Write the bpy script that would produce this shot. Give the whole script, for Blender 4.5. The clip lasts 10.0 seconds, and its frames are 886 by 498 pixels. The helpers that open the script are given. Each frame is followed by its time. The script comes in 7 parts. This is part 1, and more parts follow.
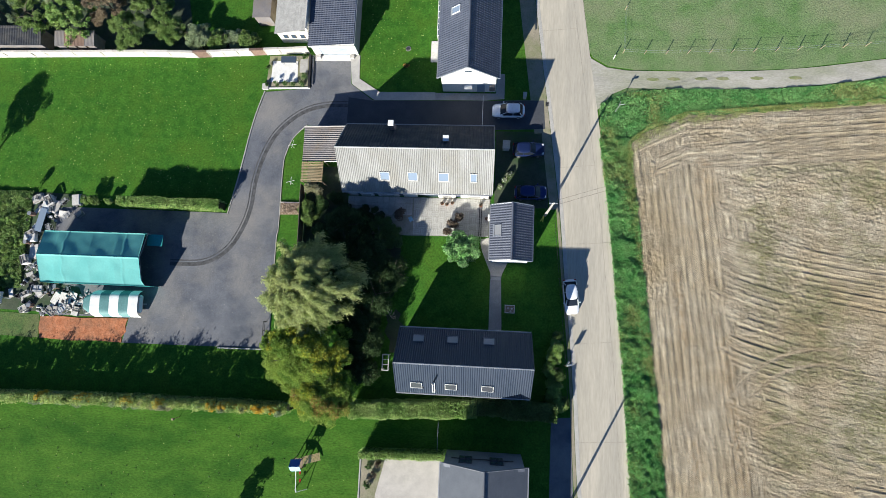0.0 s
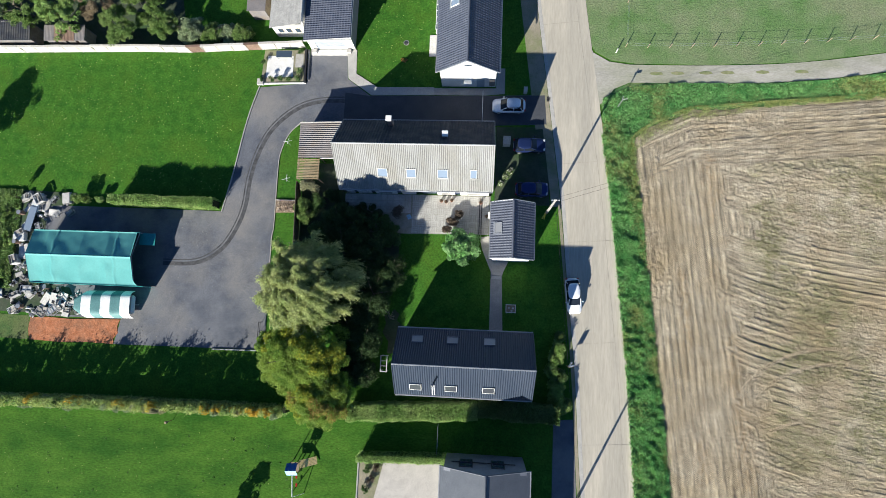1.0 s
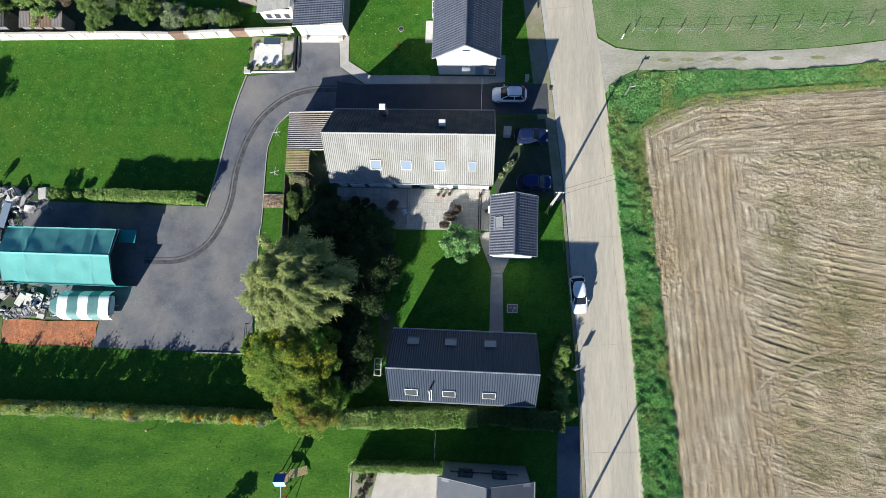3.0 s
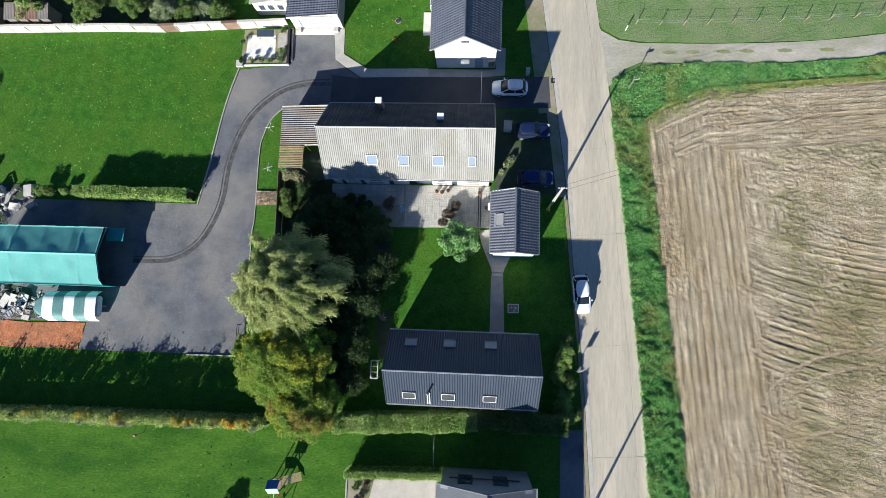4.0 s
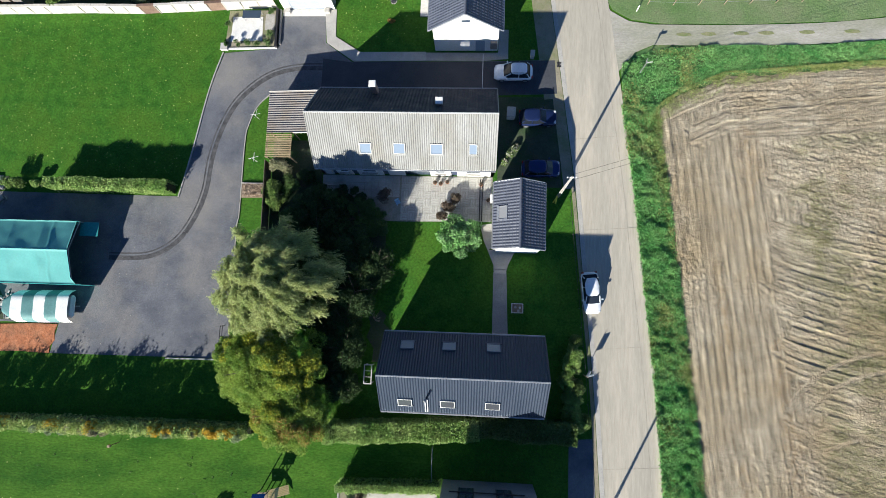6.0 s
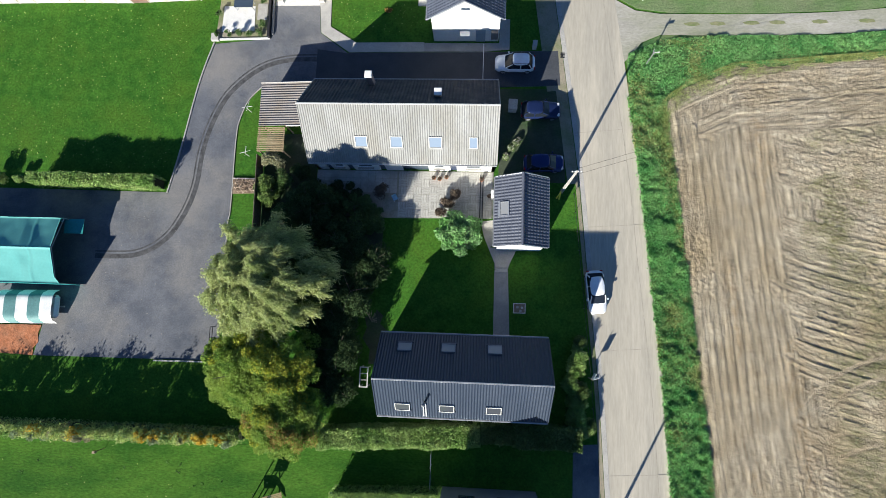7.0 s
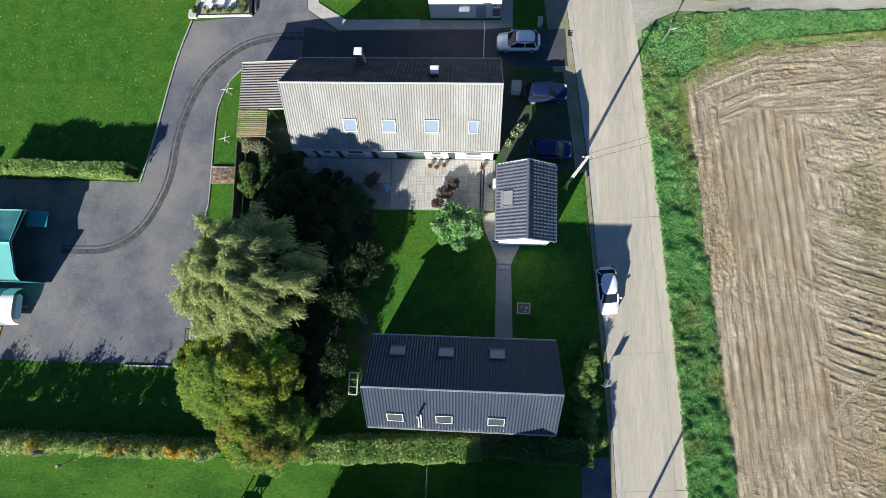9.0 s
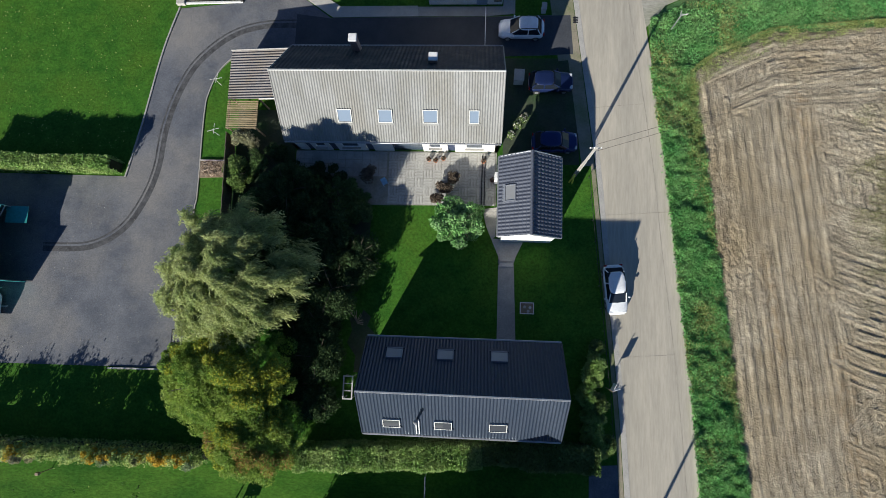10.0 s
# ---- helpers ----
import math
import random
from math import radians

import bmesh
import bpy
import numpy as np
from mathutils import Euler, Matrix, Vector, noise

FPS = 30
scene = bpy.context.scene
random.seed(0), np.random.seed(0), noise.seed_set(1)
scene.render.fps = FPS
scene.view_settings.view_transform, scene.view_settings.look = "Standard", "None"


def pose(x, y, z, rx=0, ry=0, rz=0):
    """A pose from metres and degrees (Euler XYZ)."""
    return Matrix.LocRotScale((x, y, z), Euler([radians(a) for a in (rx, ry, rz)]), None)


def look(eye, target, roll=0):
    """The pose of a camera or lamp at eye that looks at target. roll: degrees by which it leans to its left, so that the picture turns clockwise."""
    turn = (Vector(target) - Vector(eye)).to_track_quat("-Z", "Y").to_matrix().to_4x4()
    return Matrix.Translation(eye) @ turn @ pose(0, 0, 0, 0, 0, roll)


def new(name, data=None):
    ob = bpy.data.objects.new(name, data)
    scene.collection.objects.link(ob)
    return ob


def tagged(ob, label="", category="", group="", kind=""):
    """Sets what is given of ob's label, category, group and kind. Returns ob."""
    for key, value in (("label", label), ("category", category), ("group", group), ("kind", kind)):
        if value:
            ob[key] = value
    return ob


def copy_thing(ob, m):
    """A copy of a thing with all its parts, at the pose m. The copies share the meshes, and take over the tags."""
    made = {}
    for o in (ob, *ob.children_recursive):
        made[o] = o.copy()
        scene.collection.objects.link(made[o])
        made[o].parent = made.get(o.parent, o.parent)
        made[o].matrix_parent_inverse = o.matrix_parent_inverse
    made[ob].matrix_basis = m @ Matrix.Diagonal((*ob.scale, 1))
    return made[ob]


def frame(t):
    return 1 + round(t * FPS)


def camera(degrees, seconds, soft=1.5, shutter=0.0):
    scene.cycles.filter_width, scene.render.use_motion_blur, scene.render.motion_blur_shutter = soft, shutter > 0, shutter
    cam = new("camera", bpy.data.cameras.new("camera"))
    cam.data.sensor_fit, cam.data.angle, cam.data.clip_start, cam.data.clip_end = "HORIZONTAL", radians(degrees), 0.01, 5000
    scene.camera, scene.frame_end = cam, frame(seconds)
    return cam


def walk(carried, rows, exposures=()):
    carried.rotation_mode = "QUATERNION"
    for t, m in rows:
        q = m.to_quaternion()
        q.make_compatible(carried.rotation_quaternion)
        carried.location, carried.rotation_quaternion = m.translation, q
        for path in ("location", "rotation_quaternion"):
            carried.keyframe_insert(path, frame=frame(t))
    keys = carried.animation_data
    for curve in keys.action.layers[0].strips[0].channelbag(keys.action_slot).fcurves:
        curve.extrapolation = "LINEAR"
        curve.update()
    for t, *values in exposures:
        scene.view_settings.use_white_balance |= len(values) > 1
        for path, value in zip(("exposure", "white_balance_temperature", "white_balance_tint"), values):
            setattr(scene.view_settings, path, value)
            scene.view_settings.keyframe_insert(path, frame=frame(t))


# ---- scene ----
cam = camera(84.0, 10.0, soft=0.5)
# seconds, place, turn: a slow sink from 62 m to 43 m
PATH_ROWS = [
    (0.0, 7.100, -8.766, 61.825, 6.966, 4.110, 2.499),
    (0.5, 6.981, -8.743, 61.162, 6.926, 4.046, 2.408),
    (1.0, 6.910, -8.739, 60.436, 6.897, 3.966, 2.334),
    (1.5, 6.863, -8.745, 59.658, 6.897, 3.923, 2.276),
    (2.0, 6.849, -8.773, 58.843, 6.914, 3.892, 2.222),
    (2.5, 6.828, -8.818, 57.981, 6.952, 3.852, 2.186),
    (4.0, 6.653, -8.968, 55.267, 7.121, 3.618, 2.041),
    (4.5, 6.573, -9.013, 54.311, 7.165, 3.538, 2.010),
    (5.0, 6.496, -9.044, 53.346, 7.196, 3.462, 1.994),
    (5.5, 6.412, -9.054, 52.388, 7.203, 3.425, 1.991),
    (7.0, 6.235, -9.015, 49.453, 7.174, 3.307, 1.956),
    (7.5, 6.198, -8.994, 48.440, 7.152, 3.230, 1.933),
    (8.0, 6.154, -8.964, 47.396, 7.127, 3.158, 1.918),
    (8.5, 6.117, -8.932, 46.322, 7.104, 3.119, 1.914),
    (9.0, 6.108, -8.921, 45.291, 7.074, 3.130, 1.922),
    (9.5, 6.102, -8.895, 44.234, 7.046, 3.162, 1.929),
    (10.0, 6.100, -8.866, 43.134, 7.004, 3.185, 1.941),
]
walk(cam, [(t, pose(x, y, z, rx, ry, rz)) for t, x, y, z, rx, ry, rz in PATH_ROWS],
     [(0.0, 1.16, 6050, 6.5), (9.3, 1.16, 6050, 6.5), (9.7, 1.05, 6050, 6.5), (10.0, 0.68, 6050, 6.5)])

# ---- light ----
SHADE = Vector((1.06, 2.06, 0.0))  # shadow that a metre of height casts
ELEV = math.atan(1 / SHADE.length)
world = bpy.data.worlds.new("sky")
world.use_nodes = True
scene.world = world
sky = world.node_tree.nodes.new("ShaderNodeTexSky")
sky.sky_type = "NISHITA"
sky.sun_disc = False
sky.air_density, sky.dust_density, sky.ozone_density = 0.7, 0.05, 5.0
sky.sun_elevation = ELEV
sky.sun_rotation = math.atan2(-SHADE.x, -SHADE.y)
bg = world.node_tree.nodes["Background"]
bg.inputs["Strength"].default_value = 0.059
world.node_tree.links.new(sky.outputs[0], bg.inputs["Color"])
sun_data = bpy.data.lights.new("sun", "SUN")
sun_data.energy, sun_data.angle, sun_data.color = 5.0, radians(0.53), (1.0, 0.908, 0.775)
sun = new("sun", sun_data)
sun.matrix_world = look((0, 0, 80), tuple(Vector((0, 0, 80)) + Vector((SHADE.x, SHADE.y, -1.0))))


# ---- materials ----
def mat(name, base, second, scale=1.0, rough=0.8, big=0.08, grain=12.0, bump=0.2, metal=0.0, third=None,
        spread=(0.35, 0.65), stretch=(1, 1, 1), per_object=0.0, per_island=0.0, depth=0.02, dark=0.0, gloss=0.3):
    """Two colours mixed by a coarse and a fine noise, a third one in patches, and a fine relief. scale: of the coarse noise, per metre."""
    m = bpy.data.materials.new(name)
    m.use_nodes = True
    nt = m.node_tree
    b = nt.nodes["Principled BSDF"]
    b.inputs["Roughness"].default_value, b.inputs["Metallic"].default_value = rough, metal
    b.inputs["Specular IOR Level"].default_value = gloss
    tc, mp = nt.nodes.new("ShaderNodeTexCoord"), nt.nodes.new("ShaderNodeMapping")
    mp.inputs["Scale"].default_value = stretch
    nt.links.new(tc.outputs["Object"], mp.inputs["Vector"])

    def noise_node(s, detail, roughness=0.6):
        n = nt.nodes.new("ShaderNodeTexNoise")
        n.inputs["Scale"].default_value, n.inputs["Detail"].default_value, n.inputs["Roughness"].default_value = s, detail, roughness
        nt.links.new(mp.outputs[0], n.inputs["Vector"])
        return n

    def mix(fac, a, c, kind="MIX"):
        x = nt.nodes.new("ShaderNodeMix")
        x.data_type, x.blend_type = "RGBA", kind
        for sock, value in ((x.inputs["Factor"], fac), (x.inputs[6], a), (x.inputs[7], c)):
            if hasattr(value, "links"):
                nt.links.new(value, sock)
            elif isinstance(value, (int, float)):
                sock.default_value = value
            else:
                sock.default_value = (*value, 1)
        return x.outputs[2]

    def ramp(src, lo, hi):
        r = nt.nodes.new("ShaderNodeMapRange")
        r.inputs["From Min"].default_value, r.inputs["From Max"].default_value = lo, hi
        nt.links.new(src, r.inputs["Value"])
        return r.outputs["Result"]

    coarse, fine = noise_node(scale, 5), noise_node(grain, 6, 0.7)
    col = mix(ramp(coarse.outputs["Fac"], *spread), base, second)
    if third:
        patch = noise_node(big, 5, 0.65)
        col = mix(ramp(patch.outputs["Fac"], 0.45, 0.68), col, third)
    grey = nt.nodes.new("ShaderNodeMapRange")
    grey.inputs["From Min"].default_value, grey.inputs["From Max"].default_value = 0.25, 0.75
    grey.inputs["To Min"].default_value, grey.inputs["To Max"].default_value = 0.72 - dark, 1.22 + dark
    nt.links.new(fine.outputs["Fac"], grey.inputs["Value"])
    col = mix(1.0, col, grey.outputs["Result"], "MULTIPLY")
    for amount, node, out in ((per_object, "ShaderNodeObjectInfo", "Random"), (per_island, "ShaderNodeNewGeometry", "Random Per Island")):
        if amount:
            src = nt.nodes.new(node)
            r = nt.nodes.new("ShaderNodeMapRange")
            r.inputs["To Min"].default_value, r.inputs["To Max"].default_value = 1 - amount, 1 + amount
            nt.links.new(src.outputs[out], r.inputs["Value"])
            col = mix(1.0, col, r.outputs["Result"], "MULTIPLY")
    nt.links.new(col, b.inputs["Base Color"])
    if bump:
        bn = nt.nodes.new("ShaderNodeBump")
        bn.inputs["Strength"].default_value, bn.inputs["Distance"].default_value = bump, depth
        nt.links.new(fine.outputs["Fac"], bn.inputs["Height"])
        nt.links.new(bn.outputs[0], b.inputs["Normal"])
    return m


def foliage(name, base, second, rough=0.55, through_light=0.35, scale=0.5, gloss=0.18):
    """Leaves: two greens by a noise and by leaf, part of the light goes through."""
    m = mat(name, base, second, scale=scale, rough=rough, grain=3.0, bump=0, per_island=0.38, gloss=gloss)
    nt = m.node_tree
    b, out = nt.nodes["Principled BSDF"], nt.nodes["Material Output"]
    tr, mx = nt.nodes.new("ShaderNodeBsdfTranslucent"), nt.nodes.new("ShaderNodeMixShader")
    nt.links.new(b.inputs["Base Color"].links[0].from_socket, tr.inputs["Color"])
    mx.inputs[0].default_value = through_light
    nt.links.new(b.outputs[0], mx.inputs[1])
    nt.links.new(tr.outputs[0], mx.inputs[2])
    nt.links.new(mx.outputs[0], out.inputs["Surface"])
    return m


def glass_mat(name, tint=(0.6, 0.75, 0.9)):
    m = bpy.data.materials.new(name)
    m.use_nodes = True
    b = m.node_tree.nodes["Principled BSDF"]
    b.inputs["Base Color"].default_value = (*tint, 1)
    b.inputs["Roughness"].default_value = 0.04
    b.inputs["Specular IOR Level"].default_value = 0.9
    return m


def paint(name, colour, rough=0.35, metal=0.0, coat=0.0):
    m = mat(name, colour, tuple(c * 0.88 for c in colour), scale=1.3, rough=rough, grain=25.0, bump=0.03, metal=metal)
    m.node_tree.nodes["Principled BSDF"].inputs["Coat Weight"].default_value = coat
    return m


M_LAWN = mat("lawn_grass", (0.031, 0.101, 0.014), (0.055, 0.147, 0.019), scale=0.8, rough=0.9, grain=4.0, bump=0.5, big=0.16,
             third=(0.063, 0.135, 0.017), gloss=0.05, depth=0.08, dark=0.24, spread=(0.36, 0.64))
M_LAWN_SOUTH = mat("sunny_lawn_grass", (0.041, 0.114, 0.014), (0.074, 0.158, 0.021), scale=0.7, rough=0.9, grain=5.0, bump=0.5, big=0.22,
                   third=(0.028, 0.088, 0.012), gloss=0.05, depth=0.06, dark=0.24, stretch=(0.55, 1.1, 1), spread=(0.28, 0.72))
M_MEADOW = mat("meadow_grass", (0.10, 0.185, 0.055), (0.165, 0.225, 0.10), scale=0.3, rough=0.9, grain=5.0, bump=0.8, big=0.09,
               third=(0.21, 0.225, 0.13), depth=0.1, dark=0.1)
M_ROUGH = mat("rough_grass_ground", (0.050, 0.105, 0.026), (0.095, 0.135, 0.040), scale=1.0, rough=0.95, grain=5.0, bump=0.6, big=0.3, third=(0.12, 0.135, 0.055), depth=0.08, dark=0.25)
M_VERGEGROUND = mat("verge_ground", (0.07, 0.16, 0.05), (0.11, 0.20, 0.07), scale=1.0, rough=0.95, grain=6.0, bump=0.8, big=0.3, third=(0.15, 0.18, 0.07), depth=0.1)
M_FRINGE = mat("dry_fringe", (0.24, 0.23, 0.11), (0.16, 0.20, 0.07), scale=1.2, rough=0.95, grain=7.0, bump=0.7, depth=0.08)
M_ROAD = mat("road_concrete", (0.505, 0.458, 0.375), (0.415, 0.38, 0.315), scale=0.7, rough=0.85, grain=6.0, bump=0.08, big=0.2,
             third=(0.35, 0.325, 0.275), stretch=(0.9, 0.10, 1), dark=-0.1)
M_JOINTROAD = mat("road_joint", (0.31, 0.285, 0.24), (0.41, 0.375, 0.31), scale=1.1, rough=0.9, grain=5.0, bump=0.1)
M_LANE = mat("lane_concrete", (0.43, 0.405, 0.36), (0.34, 0.325, 0.285), scale=0.5, rough=0.9, grain=9.0, bump=0.2, big=0.12,
             third=(0.20, 0.22, 0.12), stretch=(0.35, 1, 1))
M_ASPHALT = mat("old_asphalt", (0.078, 0.087, 0.109), (0.150, 0.157, 0.177), spread=(0.34, 0.66), scale=0.28, rough=0.9, grain=9.0, bump=0.3, big=0.10,
                third=(0.212, 0.203, 0.195), dark=0.16, depth=0.03)
# drive asphalt with the long house's shadow put into its colour
M_SHADEASPHALT = mat("shade_asphalt", (0.046, 0.052, 0.064), (0.066, 0.071, 0.083), scale=0.5, rough=0.85, grain=9.0, bump=0.3, big=0.1, third=(0.065, 0.068, 0.075), depth=0.02)
M_TYRE = mat("tyre_mark", (0.045, 0.046, 0.050), (0.10, 0.10, 0.105), scale=1.5, rough=0.9, grain=10.0, bump=0.1, dark=0.15)
M_SOIL = mat("tilled_soil", (0.350, 0.297, 0.212), (0.446, 0.385, 0.284), scale=0.6, rough=0.95, grain=6.5, bump=0.7, big=0.06,
             third=(0.325, 0.255, 0.155), gloss=0.05, depth=0.10, dark=0.2)
def rows_of_soil(m):
    """Furrows, lug prints of tyres, stubble and turned clay: along the rows and in the places held in the mesh's own maps."""
    nt = m.node_tree
    b = nt.nodes["Principled BSDF"]

    def uv_map(name):
        n = nt.nodes.new("ShaderNodeUVMap")
        n.uv_map = name
        return n.outputs[0]

    def split(socket):
        n = nt.nodes.new("ShaderNodeSeparateXYZ")
        nt.links.new(socket, n.inputs[0])
        return n.outputs["X"], n.outputs["Y"]

    rows = uv_map("rows")
    across, along = split(rows)
    offset, pressed = split(uv_map("tyre"))
    stubble, clay = split(uv_map("cover"))
    tone, crest = split(uv_map("tone"))

    def streaks(sx, sy, detail, rough=0.6):
        mp, n = nt.nodes.new("ShaderNodeMapping"), nt.nodes.new("ShaderNodeTexNoise")
        mp.inputs["Scale"].default_value = (sx, sy, 1)
        n.inputs["Scale"].default_value, n.inputs["Detail"].default_value, n.inputs["Roughness"].default_value = 1.0, detail, rough
        nt.links.new(rows, mp.inputs["Vector"])
        nt.links.new(mp.outputs[0], n.inputs["Vector"])
        return n.outputs["Fac"]

    def calc(op, a, c=0.0):
        n = nt.nodes.new("ShaderNodeMath")
        n.operation = op
        for sock, value in zip(n.inputs, (a, c)):
            if hasattr(value, "links"):
                nt.links.new(value, sock)
            else:
                sock.default_value = value
        return n.outputs[0]

    def span(src, lo, hi, to_lo=0.0, to_hi=1.0):
        r = nt.nodes.new("ShaderNodeMapRange")
        for key, value in (("From Min", lo), ("From Max", hi), ("To Min", to_lo), ("To Max", to_hi)):
            r.inputs[key].default_value = value
        nt.links.new(src, r.inputs["Value"])
        return r.outputs["Result"]

    def blend(fac, a, c, kind="MIX"):
        x = nt.nodes.new("ShaderNodeMix")
        x.data_type, x.blend_type = "RGBA", kind
        for sock, value in ((x.inputs["Factor"], fac), (x.inputs[6], a), (x.inputs[7], c)):
            if hasattr(value, "links"):
                nt.links.new(value, sock)
            elif isinstance(value, (int, float)):
                sock.default_value = value
            else:
                sock.default_value = (*value, 1)
        return x.outputs[2]

    fine, broad, crumb = streaks(6.0, 3.4, 4), streaks(4.2, 0.45, 5), streaks(8.0, 6.0, 3)
    # slanting lugs on either half of the tyre, the halves set off by half a lug
    half = calc("SIGN", offset)
    slant = calc("ADD", along, calc("ADD", calc("MULTIPLY", calc("ABSOLUTE", offset), 0.8), calc("ADD", calc("MULTIPLY", half, 0.065), calc("MULTIPLY", crumb, 0.10))))
    lug = span(calc("SINE", calc("MULTIPLY", slant, 28.0)), -0.35, 0.45)
    worn = span(streaks(3.0, 1.2, 3), 0.40, 0.54)
    lug = calc("MULTIPLY", calc("MULTIPLY", calc("SUBTRACT", lug, 0.55), pressed), worn)
    height = calc("ADD", calc("ADD", calc("MULTIPLY", fine, 0.42), calc("MULTIPLY", crumb, 0.40)), calc("ADD", calc("MULTIPLY", broad, 0.30), calc("MULTIPLY", lug, 0.22)))
    bump = [n for n in nt.nodes if n.bl_idname == "ShaderNodeBump"][0]
    second = nt.nodes.new("ShaderNodeBump")
    second.inputs["Strength"].default_value, second.inputs["Distance"].default_value = 0.85, 0.22
    nt.links.new(height, second.inputs["Height"])
    nt.links.new(bump.outputs[0], second.inputs["Normal"])
    nt.links.new(second.outputs[0], b.inputs["Normal"])
    # turned clay, stubble; furrows and lug gaps darker, lug tops lighter
    col = b.inputs["Base Color"].links[0].from_socket
    col = blend(calc("MULTIPLY", clay, span(streaks(3.0, 1.4, 4), 0.40, 0.62)), col, (0.34, 0.255, 0.155))
    col = blend(calc("MULTIPLY", stubble, span(streaks(6.0, 1.6, 4), 0.36, 0.56)), col, (0.25, 0.235, 0.13))
    col = blend(1.0, col, span(calc("ADD", calc("MULTIPLY", fine, 0.4), calc("MULTIPLY", broad, 0.6)), 0.36, 0.62, 0.66, 1.26), "MULTIPLY")
    col = blend(1.0, col, span(lug, -0.5, 0.4, 0.62, 1.20), "MULTIPLY")
    col = blend(1.0, col, span(tone, -1.0, 1.0, 0.72, 1.24), "MULTIPLY")
    col = blend(calc("MULTIPLY", crest, 0.4), col, (0.13, 0.10, 0.065))
    nt.links.new(col, b.inputs["Base Color"])
    return m


rows_of_soil(M_SOIL)
# shade of trees and houses put into this ground colour; also under the scrap
M_DARKSHADEGROUND = mat("dark_shade_ground", (0.045, 0.06, 0.038), (0.07, 0.085, 0.055), scale=0.9, rough=0.95, grain=6.0, bump=0.4, big=0.3, third=(0.035, 0.075, 0.025))
M_CONCRETE = mat("concrete", (0.42, 0.40, 0.37), (0.33, 0.32, 0.30), scale=0.8, rough=0.9, grain=11.0, bump=0.2, per_object=0.14)
M_ORANGE = mat("wood_chips", (0.33, 0.118, 0.052), (0.46, 0.19, 0.095), scale=1.6, rough=0.95, grain=6.0, bump=0.7, big=0.45, third=(0.235, 0.12, 0.07), depth=0.06, dark=0.25)
M_GRAVEL = mat("pale_gravel", (0.50, 0.47, 0.43), (0.42, 0.39, 0.36), scale=0.9, rough=0.95, grain=22.0, bump=0.4, dark=0.1)
M_WHITEWALL = mat("white_render", (0.78, 0.77, 0.74), (0.70, 0.69, 0.66), scale=0.6, rough=0.85, grain=15.0, bump=0.1)
M_FIBRE = mat("weathered_fibre_cement", (0.292, 0.293, 0.286), (0.208, 0.211, 0.205), scale=0.5, rough=0.85, grain=8.0, bump=0.15, big=0.25,
              third=(0.24, 0.23, 0.205), stretch=(1, 0.35, 0.35))
# holds the north slope's shade in its colour; plain dark elsewhere
M_DARKSHADEFIBRE = mat("dark_shade_fibre_cement", (0.026, 0.030, 0.040), (0.042, 0.046, 0.056), scale=0.9, rough=0.8, grain=5.0, bump=0.3, third=(0.085, 0.082, 0.078), big=0.6, dark=0.2)
M_METALROOF = mat("grey_metal_sheet", (0.026, 0.038, 0.062), (0.036, 0.048, 0.073), scale=0.5, rough=0.42, grain=9.0, bump=0.05, stretch=(1, 0.3, 0.3), metal=0.1)
M_TILE = mat("dark_glazed_tile", (0.074, 0.083, 0.112), (0.098, 0.108, 0.140), scale=0.8, rough=0.38, grain=9.0, bump=0.1)
M_SLATE = mat("grey_roof_slate", (0.095, 0.105, 0.125), (0.115, 0.125, 0.145), scale=0.8, rough=0.5, grain=8.0, bump=0.1)
M_TENT = mat("teal_tarpaulin", (0.125, 0.41, 0.395), (0.145, 0.45, 0.43), scale=0.35, rough=0.6, grain=4.0, bump=0.06, depth=0.03, dark=-0.17)
# darker copy of the tarpaulin for the sides and the shaded flap
M_TENTDARK = mat("teal_tarpaulin_side_shade", (0.03, 0.22, 0.22), (0.04, 0.25, 0.24), scale=0.35, rough=0.5, grain=4.0, bump=0.1)


def let_light_through(m, share):
    """Part of the light shines through the sheet."""
    nt = m.node_tree
    b, out = nt.nodes["Principled BSDF"], nt.nodes["Material Output"]
    tr, mx = nt.nodes.new("ShaderNodeBsdfTranslucent"), nt.nodes.new("ShaderNodeMixShader")
    nt.links.new(b.inputs["Base Color"].links[0].from_socket, tr.inputs["Color"])
    mx.inputs[0].default_value = share
    nt.links.new(b.outputs[0], mx.inputs[1])
    nt.links.new(tr.outputs[0], mx.inputs[2])
    nt.links.new(mx.outputs[0], out.inputs["Surface"])


let_light_through(M_TENT, 0.25)
M_WHITE = paint("white_paint", (0.80, 0.80, 0.79), 0.4)
M_GREYMETAL = paint("zinc", (0.42, 0.43, 0.45), 0.4, 0.6)
M_DARK = paint("dark_plastic", (0.03, 0.03, 0.033), 0.5)
# sky reflection put into the pane's pale blue base colour
M_GLASS = glass_mat("sky_tinted_glass", (0.20, 0.25, 0.32))
M_WINDOW = glass_mat("window_glass", (0.05, 0.07, 0.10))
M_BRICK = mat("red_brick", (0.32, 0.13, 0.07), (0.40, 0.19, 0.11), scale=3.0, rough=0.9, grain=14.0, bump=0.3)
M_BARK = mat("bark", (0.10, 0.085, 0.065), (0.15, 0.13, 0.10), scale=3.0, rough=0.95, grain=12.0, bump=0.6, stretch=(1, 1, 0.25))
M_WOOD = mat("weathered_wood", (0.22, 0.17, 0.115), (0.30, 0.24, 0.17), scale=2.0, rough=0.85, grain=10.0, bump=0.2, per_object=0.2)
M_WILLOW = foliage("willow_leaf", (0.30, 0.37, 0.135), (0.51, 0.55, 0.25), through_light=0.42)
